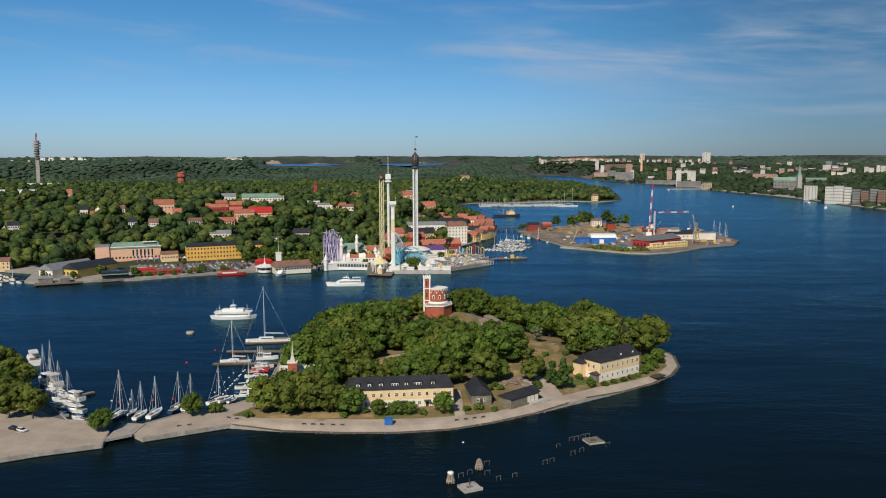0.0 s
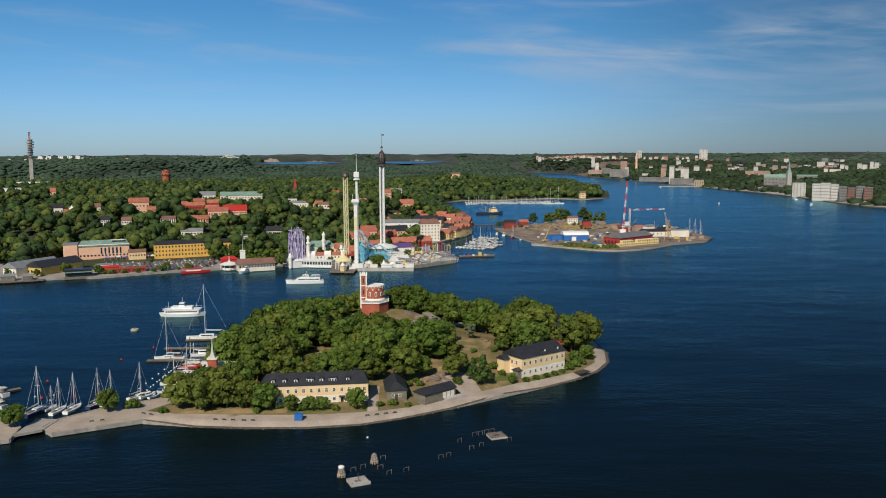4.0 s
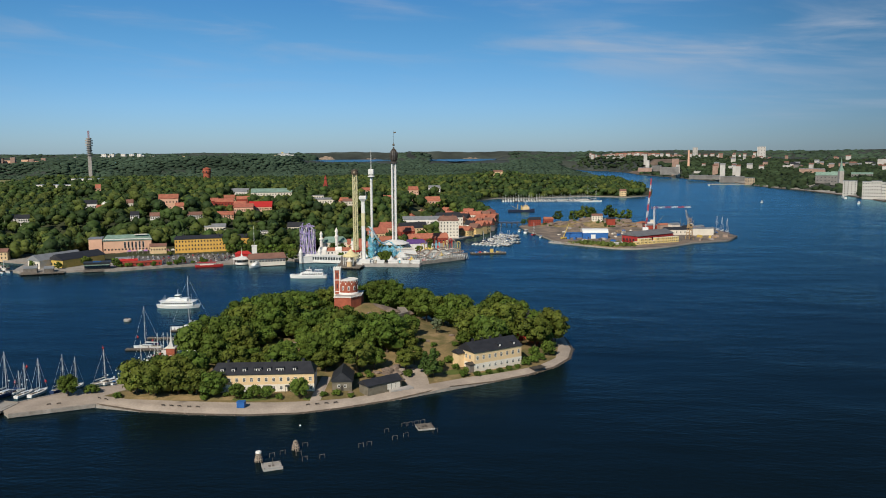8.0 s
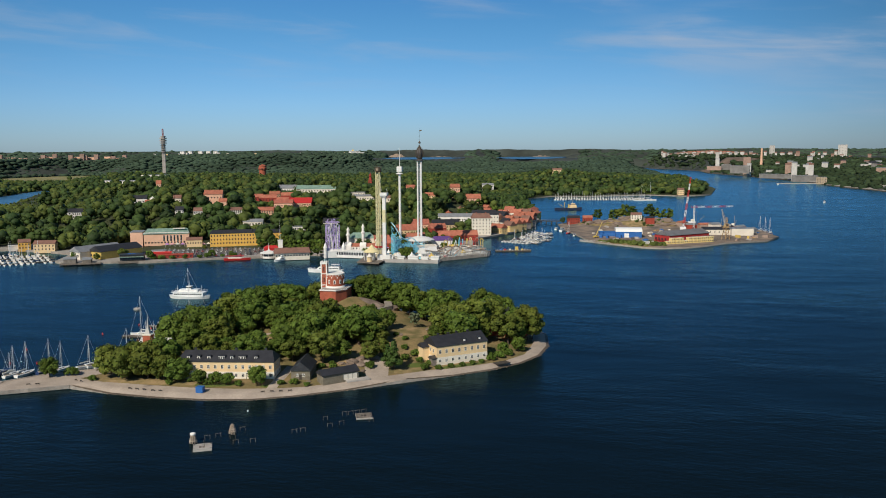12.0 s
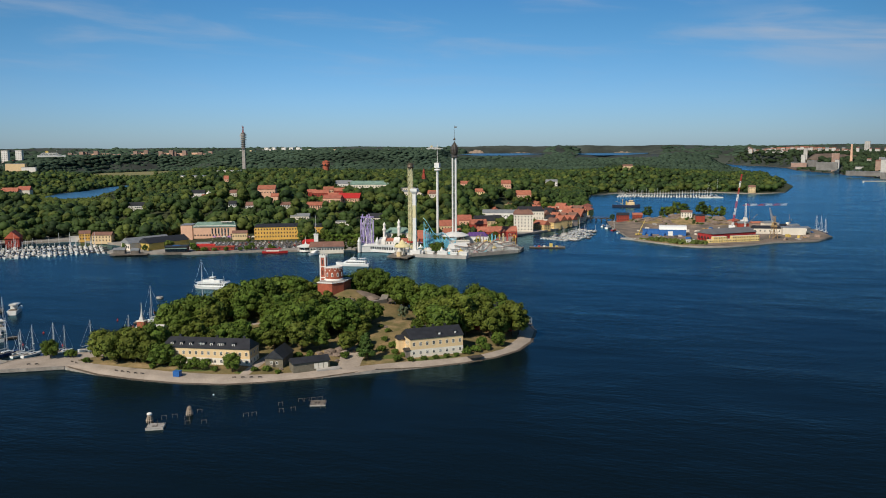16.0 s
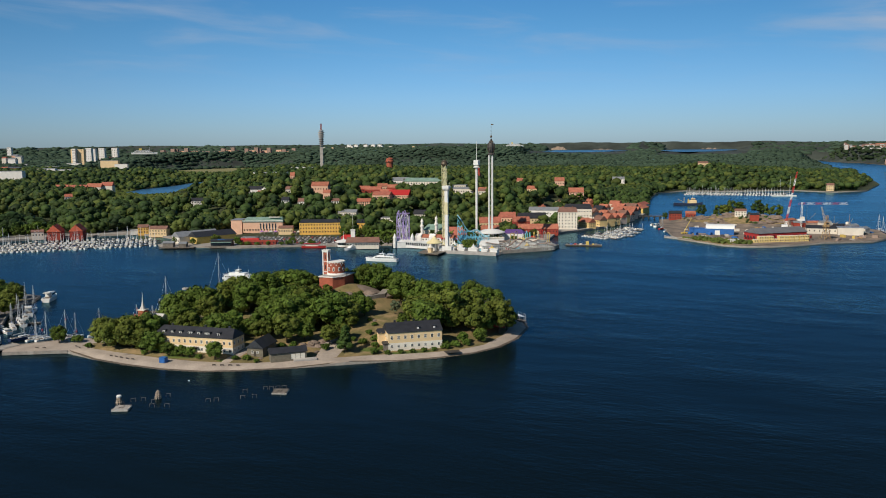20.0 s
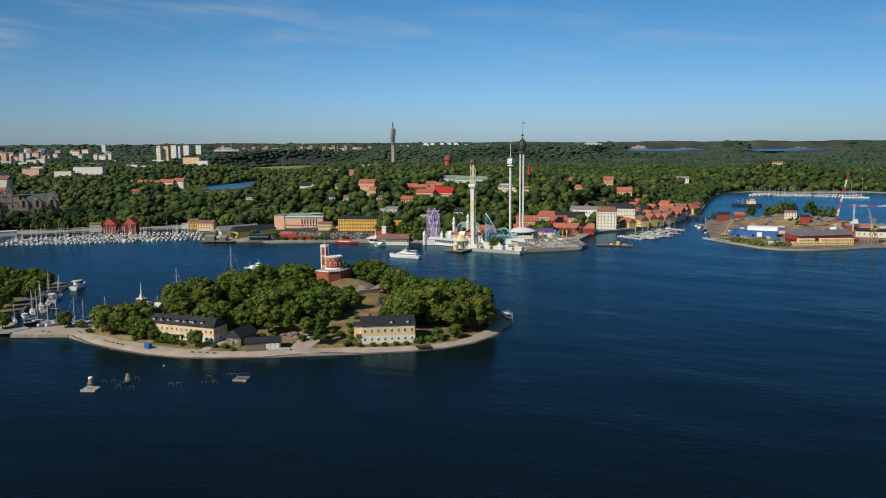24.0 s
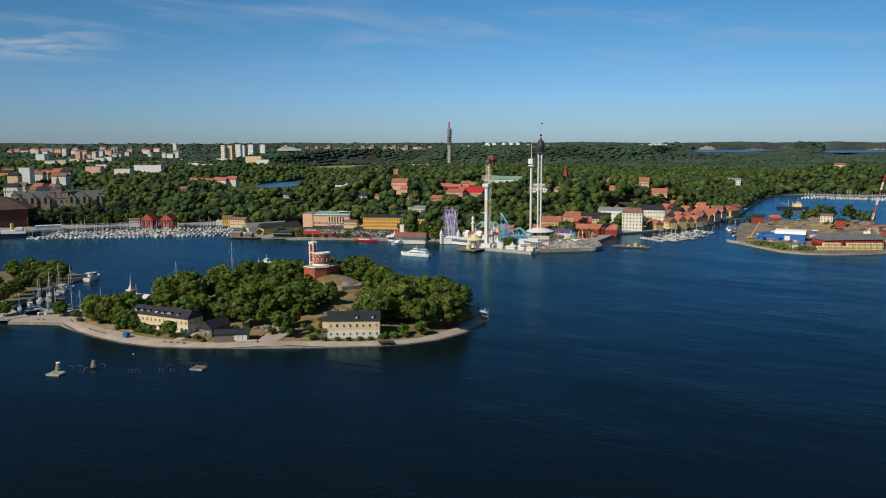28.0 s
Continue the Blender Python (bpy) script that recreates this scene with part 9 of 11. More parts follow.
block(-55, 905, 20, 20, 14, 14, 6, ORANGE, TILE, "orange house with red tile roof", rows=2, cols=6, chimneys=1)
block(-60, 860, 25, 24, 13, 12, 6, CREAM, TILE, "cream house with red tile roof", rows=2, cols=7)
block(-30, 880, 30, 18, 12, 12.5, 5, FALU, TILE, "red wooden house with tile roof", rows=2, cols=5)
OLD_YELLOW = mat("pale_yellow_plaster", (0.82, 0.58, 0.26), 0.85, var=0.08, size=5, fine=0.08, each=0.15)
OLD_ORANGE = mat("pale_orange_plaster", (0.82, 0.58, 0.44), 0.85, var=0.08, size=6, fine=0.08, each=0.15)
OLD = ((33, 936, 50, OLD_YELLOW, 8, 20, TILE), (44, 955, -38, OLD_YELLOW, 9, 13, TILE), (50, 970, -35, OLD_YELLOW, 10, 12, TILE), (54, 986, -32, OLD_YELLOW, 9, 13, TILE), (57, 1003, 62, OLD_ORANGE, 8, 16, TILE), (59, 1022, -25, OLD_YELLOW, 10, 12, TILE), (61, 1040, 70, OLD_ORANGE, 8, 15, TILE),
       (38, 978, 50, WHITE, 12, 14, SLATE), (40, 1000, -36, CREAM, 13, 12, TILE), (44, 1024, 60, PALE, 12, 16, BROWNROOF), (48, 1050, -25, OLD_ORANGE, 13, 14, TILE), (55, 1072, 70, OLD_ORANGE, 12, 26, TILE), (56, 1100, 75, PALE, 11, 22, TILE),
       (24, 1010, 50, OLD_YELLOW, 15, 12, TILE), (26, 1040, 55, CREAM, 16, 16, SLATE), (24, 1078, -30, OLD_ORANGE, 16, 14, TILE), (38, 1108, 70, PALE, 14, 18, TILE), (50, 1130, 75, OLD_ORANGE, 12, 18, BROWNROOF), (28, 1135, 70, OLD_ORANGE, 17, 15, TILE), (5, 1060, 50, OLD_YELLOW, 19, 16, TILE), (-5, 1110, 50, CREAM, 20, 18, TILE), (2, 1025, 40, FALU, 19, 13, TILE), (-38, 1000, 25, OLD_ORANGE, 20, 14, TILE), (-32, 1050, 30, CREAM, 22, 13, BROWNROOF))
for i, (x, y, tu, m, top, L, rf) in enumerate(OLD):
    tu, rf = tu - 90 if tu > 0 else tu, BROWNROOF if i % 4 == 1 else rf
    block(x, y, tu, L, 10 + i % 3, (top + 1) * (0.82 if top > 10 else 0.92), 4.4 + (i % 3) * 0.6, m, rf, "old %s house with %s roof" % ({OLD_YELLOW: "yellow plastered", OLD_ORANGE: "orange plastered", CREAM: "cream plastered", PALE: "pale plastered", WHITE: "white plastered", FALU: "red wooden"}[m], {TILE: "red tile", SLATE: "black sheet", BROWNROOF: "brown tile"}[rf]),
          group="old quarter houses", rows=2 + (i == 7), cols=max(3, L // 3), ends=0 if i % 3 else 2, sides="SE", chimneys=1 + i % 2)
for x, y, h in ((14, 940, 11), (20, 950, 12), (28, 962, 10), (12, 1000, 13), (16, 1060, 12), (36, 1062, 10), (12, 1090, 13), (40, 1085, 9), (18, 1110, 12), (-10, 1080, 13), (-20, 1030, 13), (44, 1120, 9), (-12, 890, 12), (-42, 890, 12), (0, 930, 12), (-48, 935, 13), (8, 880, 11), (-40, 860, 11)):
    plant(f"far{int(abs(x)) % 5}", x, y, float(h_main(x, y)), h / 14, (x * 29) % 360, "leafy tree between old houses", "old quarter trees")
block(56, 1180, 85, 40, 14, 11, 3.5, PALE, TILE, "long quay warehouse with red roof", "warehouse", "warehouse", rows=1, cols=10)
block(62, 1150, 80, 26, 12, 9, 3, BUFF, TILE, "ochre quay house with red roof", rows=1, cols=7)
# floating pier with gear, bridge to the yard island
fp = jetty(47, 779, 81, 786, 7, "broad floating pier with railings and stores", 1.2)
for i in range(12):
    part("rail_post", Geo().tube((-16 + i * 3, -3.4, 1.2), (-16 + i * 3, -3.4, 2.4), 0.1), STEEL, fp)
part("hut", Geo().box(2, -1.5, 1.2, 5, 1.5, 4.6), BUFF, fp)
for k, px in enumerate((-12, -8, -3, 9, 12)):
    part("crate", Geo().box(px - 1, -1.5, 1.2, px + 1, 1.2, 2.4), (BLUE, RED, PALE, BUFF, TIMBER)[k], fp)
bd = thing("footbridge", pose(86, 1082, 0, 0, 0, 0), "low dark bridge to the shipyard island", "bridge")
part("deck", Geo().box(-22, -3, 3.2, 18, 3, 4.0), TIMBER_DARK, bd)
for i in range(6):
    part("pier", Geo().box(-19 + i * 7, -2.4, -2, -17.8 + i * 7, 2.4, 3.2), TIMBER_DARK, bd)
for sy in (-2.9, 2.9):
    part("rail", Geo().path([(-22, sy, 5.1), (18, sy, 5.1)], 0.12), DARKSTEEL, bd)
sh = thing("work_ship", pose(105, 1330, 0, 0, 0, 5), "dark-hulled work ship with cream superstructure", "ship")
part("hull", hull_geo(44, 9, 3.4, 0.4, 0.85, n=11), mat("ship_navy", (0.03, 0.04, 0.08), 0.4, var=0.1, size=3), sh)
part("superstructure", Geo().box(2, -3.6, 3.4, 13, 3.6, 8, 0.3), CREAM, sh)
part("wheelhouse", Geo().box(4, -3, 8, 11, 3, 11, 0.3), CREAM, sh)
part("windscreen", Geo().box(3.9, -3.05, 9.2, 11.1, 3.05, 10.3), GLASS, sh)
part("funnel", Geo().lathe(0.5, 0, [(1.2, 3.4), (1.1, 10)], 10), BUFF, sh)
part("mast", Geo().tube((7, 0, 11), (7, 0, 17), 0.25, 0.1), STEEL, sh)
part("derrick", Geo().tube((-6, 0, 3.5), (-6, 0, 13), 0.3).tube((-6, 0, 5), (-17, 0, 10), 0.2), BUFF, sh)

# scrub on the bank below the car park
for x, y, h in ((-272, 657, 4), (-262, 660, 4.5), (-252, 663, 3.5), (-246, 665, 4), (-236, 668, 3.5), (-226, 672, 3), (-214, 677, 3.5), (-208, 681, 5), (-197, 688, 3), (-187, 692, 4)):
    plant("bush0", x, y, float(h_main(x, y)), h / 3.2, (x * 19) % 360, "rough green bush on the quay bank", "quay bank bushes", "shrub")

# ---- marinas ----
def plain_boat(L, mast, hull, label):
    b = proto("sailing_boat" if mast else "motor_boat", label, "boat", "marina boats")
    part("hull", hull_geo(L, L * 0.31, 0.1 * L, n=6), hull, b)
    part("cabin", Geo().box(-L * 0.15, -L * 0.08, 0.1 * L, L * 0.2, L * 0.08, 0.17 * L, 0.1), PALE, b)
    if mast:
        part("mast", Geo().tube((L * 0.08, 0, 0.1 * L), (L * 0.08, 0, mast), 0.17, 0.12, 5), ALU, b)
        part("furled_sail", Geo().tube((L * 0.07, 0, 0.25 * L), (-L * 0.36, 0, 0.24 * L), 0.22, n=5), BLUE if L > 10 else SAIL, b)
    else:
        part("windscreen", Geo().box(-L * 0.12, -L * 0.085, 0.15 * L, L * 0.21, L * 0.085, 0.2 * L), GLASS, b)
    return b


NAVY = MATS["navy_gelcoat"]
PLAIN = [plain_boat(10, 10.5, HULL, "white sailing boat berthed in the marina"), plain_boat(8.5, 8.5, HULL, "small white sailing boat in the marina"), plain_boat(12, 13.5, HULL, "large white sailing boat in the marina"),
         plain_boat(10.5, 11, NAVY, "navy sailing boat berthed in the marina"), plain_boat(9, 0, HULL, "white motorboat berthed in the marina"), plain_boat(7, 0, HULL, "small white motorboat in the marina"), plain_boat(12, 0, HULL, "white motor yacht in the marina")]
g = np.random.default_rng(8)


def berths(x0, y0, x1, y1, step, side, probs, scale=1.0):
    """Boats lying square to a pontoon, on both sides or one."""
    d = math.hypot(x1 - x0, y1 - y0)
    tu = math.degrees(math.atan2(y1 - y0, x1 - x0))
    ux, uy = (x1 - x0) / d, (y1 - y0) / d
    jetty(x0, y0, x1, y1, 2.2, "long floating marina pontoon", 0.6)
    for i in range(int(d / step)):
        for s in side:
            if g.uniform() < 0.08:
                continue
            k = g.choice(7, p=probs)
            off = 7.2 * scale + g.uniform(-0.6, 0.6)
            a = (i + 0.5) * step
            moor(PLAIN[k], x0 + ux * a - uy * off * s, y0 + uy * a + ux * off * s, tu + 90 * s + 180 * g.integers(2), scale * g.uniform(0.85, 1.1))


MIX = [0.13, 0.13, 0.05, 0.05, 0.27, 0.27, 0.10]
for off in (7, 26, 45):
    berths(-487 - 0.67 * off, 512 + 0.74 * off, -337 - 0.67 * off, 647 + 0.74 * off, 4.6, (-1, 1), MIX, 1.2)
berths(-496, 590, -400, 680, 5.0, (-1, 1), MIX, 1.1)
for x, y, L in ((-470, 528, 2.0), (-446, 553, 2.2), (-424, 574, 2.4), (-490, 508, 1.8), (-404, 592, 1.5), (-385, 612, 1.3)):
    moor(S_A if L < 2 else S_MID, x, y, 42, 1.0 if L < 2 else 1.1)
for x0, y0, x1, y1 in ((50, 868, 84, 846), (58, 892, 96, 872), (64, 920, 96, 902), (70, 948, 96, 934)):
    berths(x0, y0, x1, y1, 4.4, (-1, 1), [0.1, 0.1, 0.02, 0.03, 0.3, 0.3, 0.15])
FARMIX = [0.34, 0.24, 0.16, 0.1, 0.06, 0.05, 0.05]
for y in (1592, 1618, 1645):
    berths(70, y, 250, y + 18, 5.2, (-1,), FARMIX, 1.1)
moor(S_BIG, 236, 1585, 5)
moor(S_BIG, 252, 1590, 2, 1.15)

# ---- west: museum halls and the red twin gables ----
vm = thing("museum_hall", pose(-640, 545, 3, 0, 0, 60), "dark red museum hall with sloping copper-brown roof", "museum")
part("wall", Geo().extrude([(-40, -30), (38, -26), (44, 20), (-36, 30)], -2, 20), mat("oxide_boards", (0.10, 0.03, 0.025), 0.8, var=0.2, size=6, fine=0.2), vm)
part("roof", Geo().add([(-42, -32, 20), (40, -28, 20), (46, 22, 20), (-38, 32, 20), (-18, -6, 36), (16, -8, 33), (18, 6, 33), (-16, 8, 36)], [(0, 1, 5, 4), (1, 2, 6, 5), (2, 3, 7, 6), (3, 0, 4, 7), (4, 5, 6, 7), (3, 2, 1, 0)]), mat("oxidised_copper_roof", (0.09, 0.06, 0.05), 0.7, var=0.2, size=8, fine=0.2), vm)
for px in (-14, 2, 16):
    part("mast", Geo().tube((px, 0, 30), (px, 0, 52), 0.5, 0.2), DARKSTEEL, vm)
BUILT.append((-575, 560, 50))
nm = block(-649, 636, 55, 104, 26, 30, 9, SANDSTONE, DARKROOF, "long brown stone museum with steep roof and spires", "museum", "museum", rows=3, cols=16, win=(2.2, 3.6), sides="S")
H0 = 30 - gz(-649, 636)
for px in (-46, -30, -15, 15, 30, 46):
    gb = part("gable", Geo().gable_wall(px - 5, -15.6, px + 5, 0, 0, H0, 1).add([(px - 5, -15.6, H0), (px + 5, -15.6, H0), (px, -15.6, H0 + 6), (px - 5, 0, H0), (px + 5, 0, H0), (px, 0, H0 + 6)], [(0, 1, 2), (3, 5, 4), (0, 2, 5, 3), (1, 4, 5, 2)]), SANDSTONE, nm)
    part("window", Geo().box(px - 1.4, -15.75, H0 - 6, px + 1.4, -15.55, H0 + 2), GLASS, gb)
for px, h in ((-50, 12), (0, 30), (50, 12), (-7, 17), (7, 17)):
    sp = part("turret", Geo().box(px - 4, -12, 0, px + 4, -4, H0 + h * 0.45), SANDSTONE, nm)
    part("spire", Geo().rings([[(px + s * a * 4.4, -8 + s * b * 4.4, z) for a, b in ((-1, -1), (1, -1), (1, 1), (-1, 1))] for s, z in ((1, H0 + h * 0.45), (0.5, H0 + h * 0.62), (0.42, H0 + h * 0.7), (0.03, H0 + h))]), DARKROOF, sp)
for k, (x, y) in enumerate(((-482, 648), (-464, 661))):
    b = block(x, y, 125, 20, 13, 9.5, 7, FALU, mat("bright_tile_roof", (0.56, 0.12, 0.065), 0.85, var=0.15, size=3, fine=0.2), "red boathouse with steep red gabled roof", "boathouse", "boathouse", "red boathouses", over=0.8)
    windows(b, 20, 13, "W", 4, 3, 1.2, 2.0, full=False, span=9)
    windows(b, 20, 13, "E", 4, 3, 1.2, 2.0, full=False, span=9)
block(-391, 705, 18, 20, 11, 9.5, 3.0, CREAM, BROWNROOF, "cream plastered harbour house with brown roof", rows=2, cols=6)
block(-420, 712, 35, 11, 9, 9.5, 3, YELLOW, BROWNROOF, "yellow harbour house with brown roof", rows=2, cols=4)
block(-425, 716, 42, 26, 4, 6.0, 0.8, STEEL, STEEL, "long white canopy above the marina", "canopy", "canopy", flat=True)
block(-500, 640, 50, 12, 9, 9, 2, PALE, BROWNROOF, "small pale pavilion by the promenade", "pavilion", "pavilion", rows=1, cols=4)
block(-548, 560, 60, 26, 8, 6.5, 0, STEEL, STEEL, "low white waterside pavilion", "pavilion", "pavilion", flat=True)
mus = thing("museum_ship", pose(-520, 508, 0, 0, 0, 50), "old icebreaker with yellow funnel at the quay", "ship")
part("hull", hull_geo(48, 11, 4, 0.4, 0.85, n=11), MATS["ship_navy"], mus)
part("superstructure", Geo().box(-14, -4, 4, 10, 4, 7.5, 0.3), HULL, mus)
part("bridge", Geo().box(0, -4.4, 7.5, 7, 4.4, 10.5, 0.3), HULL, mus)
part("funnel", Geo().lathe(-4, 0, [(1.8, 7), (1.6, 15)], 12), BUFF, mus)
for px in (-16, 12):
    part("mast", Geo().tube((px, 0, 4), (px, 0, 21), 0.3, 0.12), BUFF, mus)

# ---- the shipyard island ----
def bz(x, y):
    return float(h_beck(x, y))


SHIP_RED = mat("shipyard_red_boards", (0.42, 0.035, 0.035), 0.8, var=0.12, size=4, fine=0.15)
CABIN = mat("pale_yellow_cabin", (0.78, 0.60, 0.26), 0.7, var=0.08, size=2, fine=0.08)
bh = thing("storage_hall", pose(181, 917, 1.6, 0, 0, 3), "blue storage hall with rounded white roof", "hall")
part("wall", Geo().box(-14, -9, -1, 14, 9, 6.5), BLUE, bh)
part("roof", Geo().rings([[(x, 9.4 * math.cos(a), 6.4 + 4.2 * math.sin(a)) for a in (math.pi * k / 10 for k in range(11))] for x in (-14.5, 14.5)]), HULL, bh)
part("door", Geo().box(-5, -9.12, 0, 0, -8.98, 4.6), HULL, bh)
windows(bh, 28, 18, "E", 3, 2, 2.2, 3.0, full=False)
block(160, 922, 6, 22, 9, 6.5, 1.0, BLUE, BLUE, "low blue workshop with flat roof", "workshop", "workshop", height=h_beck, flat=True)
rh2 = block(236, 888, 40, 58, 22, 9.0, 4.2, SHIP_RED, GREYROOF, "large red shipyard hall with grey pitched roof", "shipyard_hall", "hall", height=h_beck, over=0.7)
windows(rh2, 62, 24, "W", 3.5, 4, 2.2, 2.4, full=False, span=18)
windows(rh2, 62, 24, "S", 4.5, 14, 1.8, 1.6, full=False)
for i in range(11):
    x, y = 218 + i * 4.6, 851 + i * 2.82
    for k in range(1 if i in (0, 4) else 2):
        m = thing("site_cabin", pose(x, y, 1.6 + k * 3.0, 0, 0, 31.5), "yellow stacked site cabin with small windows", "site cabin", "yellow site cabins")
        part("body", Geo().box(-2.25, -2.4, 0, 2.25, 2.4, 2.9, 0.06), CABIN, m)
        for s in (-1.1, 1.1):
            part("window", window_meshes(1.0, 1.1, FRAME, False)[2], None, m, at=pose(s, -2.4, 1.6))
        part("roof_edge", Geo().box(-2.28, -2.44, 2.9, 2.28, 2.44, 2.98), PALE, m)
block(281, 957, 6, 30, 13, 7.5, 2.6, PALE, SLATE, "white yard building with dark pitched roof", "yard_building", "building", height=h_beck, rows=1, cols=6)
block(308, 952, 6, 24, 13, 9.5, 1.0, PALE, ZINC, "white sheet-clad yard building", "yard_building", "building", height=h_beck, flat=True)
for x, y, m, lab in ((197, 850, HULL, "white site container on the yard"), (203, 853, HULL, "white site container on the yard"), (191, 848, PALE, "pale site container on the yard"), (172, 905, BLUE, "blue shipping container on the yard"), (150, 905, BLUE, "blue shipping container on the yard"), (158, 900, BLUE, "blue shipping container on the yard"),
                     (215, 935, RUST, "rusty container on the yard"), (226, 945, RUST, "rusty container on the yard"), (242, 950, FALU, "red container on the yard"), (252, 960, RUST, "rusty container on the yard"), (180, 945, RUST, "rusty container on the yard"), (196, 950, PALE, "pale container on the yard"), (168, 940, RED, "red container on the yard"),
                     (300, 925, BUFF, "ochre container by the quay"), (310, 918, BUFF, "ochre container by the quay"), (318, 925, RUST, "rusty container by the quay"), (330, 930, RUST, "rusty container by the quay"), (268, 905, RED, "red container by the quay"), (262, 912, BLUE, "blue container by the quay"), (236, 915, PALE, "pale container by the hall")):
    c = thing("container", pose(x, y, bz(x, y), 0, 0, (x * 13) % 180), lab, "container", "yard containers")
    part("body", Geo().box(-3, -1.25, 0, 3, 1.25, 2.6, 0.05), m, c)
    part("door", Geo().box(2.98, -1.1, 0.15, 3.06, 1.1, 2.45), m, c)
RUSTED = mat("rust_streaked_ochre", (0.50, 0.36, 0.17), 0.8, var=0.25, size=2, fine=0.25, tint=(0.25, 0.12, 0.06))
# tall crane with raised jib
cb = (245, 959)
kr = thing("tower_crane", pose(cb[0], cb[1], bz(*cb)), "red and white lattice crane with raised jib", "crane")
part("base", Geo().box(-4, -4, -1, 4, 4, 4), CONCRETE, kr)
part("machine_house", Geo().box(-3.5, -2, 4, 3, 2, 8, 0.2), HULL, kr)
tip = Vector((255 - cb[0], 985 - cb[1], 66 - bz(*cb)))
for k in range(8):
    s = Geo()
    p0, p1 = tip * (k / 8) + Vector((0, 0, 4 * (1 - k / 8))), tip * ((k + 1) / 8) + Vector((0, 0, 4 * (1 - (k + 1) / 8)))
    ww = 1.0 - 0.07 * k
    for a, b in ((-ww, 0), (ww, 0), (0, ww * 1.3)):
        s.tube((p0.x + a, p0.y + b, p0.z), (p1.x + a, p1.y + b, p1.z), 0.2)
    for q in range(4):
        u0, u1 = p0.lerp(p1, q / 4), p0.lerp(p1, (q + 1) / 4)
        s.tube((u0.x - ww, u0.y, u0.z), (u1.x + ww, u1.y, u1.z), 0.1).tube((u0.x + ww, u0.y, u0.z), (u1.x, u1.y + ww * 1.3, u1.z), 0.1)
    part("jib_section", s, RED if k % 2 else HULL, kr)
part("cable", Geo().tube((0, -3, 8), (tip.x, tip.y, tip.z), 0.08), DARKSTEEL, kr)
lb = thing("level_crane", pose(262, 1000, bz(262, 1000)), "small crane with long level red and white boom", "crane")
lattice(lb, 0, 0, 0.7, -1, 29, 0.18, HULL, 4.25, "mast_section")
for k in range(6):
    s = Geo()
    x0, x1 = -4 + k * 8.5, 4.5 + k * 8.5
    for a, b in ((-0.7, 27), (0.7, 27), (0, 28.4)):
        s.tube((x0, a + x0 * 0.3, b), (x1, a + x1 * 0.3, b), 0.16)
    s.tube((x0, x0 * 0.3 - 0.7, 27), (x1, x1 * 0.3, 28.4), 0.1).tube((x0, x0 * 0.3 + 0.7, 27), (x1, x1 * 0.3, 28.4), 0.1)
    part("boom_section", s, HULL if k % 2 else RED, lb)
# yellow portal crane
yc = thing("quay_crane", pose(283, 900, bz(283, 900), 0, 0, 30), "rusty yellow portal crane by the dock", "crane")
for sx in (-3.2, 3.2):
    for sy in (-3.2, 3.2):
        part("leg", Geo().tube((sx, sy, -0.5), (sx * 0.45, sy * 0.45, 13), 0.32), RUSTED, yc)
part("brace", Geo().path([(-3, -3, 1), (2.6, -2.6, 5), (-2, -2, 9), (1.6, -1.6, 12.5)], 0.16).path([(3, 3, 1), (-2.6, 2.6, 5), (2, 2, 9), (-1.6, 1.6, 12.5)], 0.16), RUSTED, yc)
part("brace", Geo().path([(-3, 3, 1), (-2.6, -2.6, 5), (-2, 2, 9), (-1.6, -1.6, 12.5)], 0.16).path([(3, -3, 1), (2.6, 2.6, 5), (2, -2, 9), (1.6, 1.6, 12.5)], 0.16), RUSTED, yc)
part("platform", Geo().box(-2.6, -2.6, 13, 2.6, 2.6, 13.6), RUSTED, yc)
part("cab", Geo().box(-2.0, -1.7, 13.6, 2.2, 1.7, 17.5, 0.2), RUSTED, yc)
part("cab_window", Geo().box(-1.2, -1.78, 15.2, 1.4, -1.68, 16.8), GLASS, yc)
lattice(yc, 0, 0, 1.0, 17.5, 24, 0.16, RUSTED, 2.2, "mast_section")
part("counterweight", Geo().box(2.2, -1.3, 14.5, 5.2, 1.3, 17, 0.15), CONCRETE, yc)
jb = Geo()
for sy in (-0.8, 0.8):
    jb.tube((-1.5, sy, 15), (-6.5, sy * 0.5, 33), 0.24, 0.16).tube((-0.3, sy, 18), (-6.0, sy * 0.5, 33), 0.2, 0.14)
for q in range(6):
    jb.tube((-1.5 - q * 0.83, -0.7, 15 + q * 3), (-2.2 - q * 0.83, 0.7, 18 + q * 3), 0.1)
part("jib", jb, CONCRETE, yc)
part("stay", Geo().tube((0, 0, 24), (-6.2, 0, 33), 0.1), DARKSTEEL, yc)
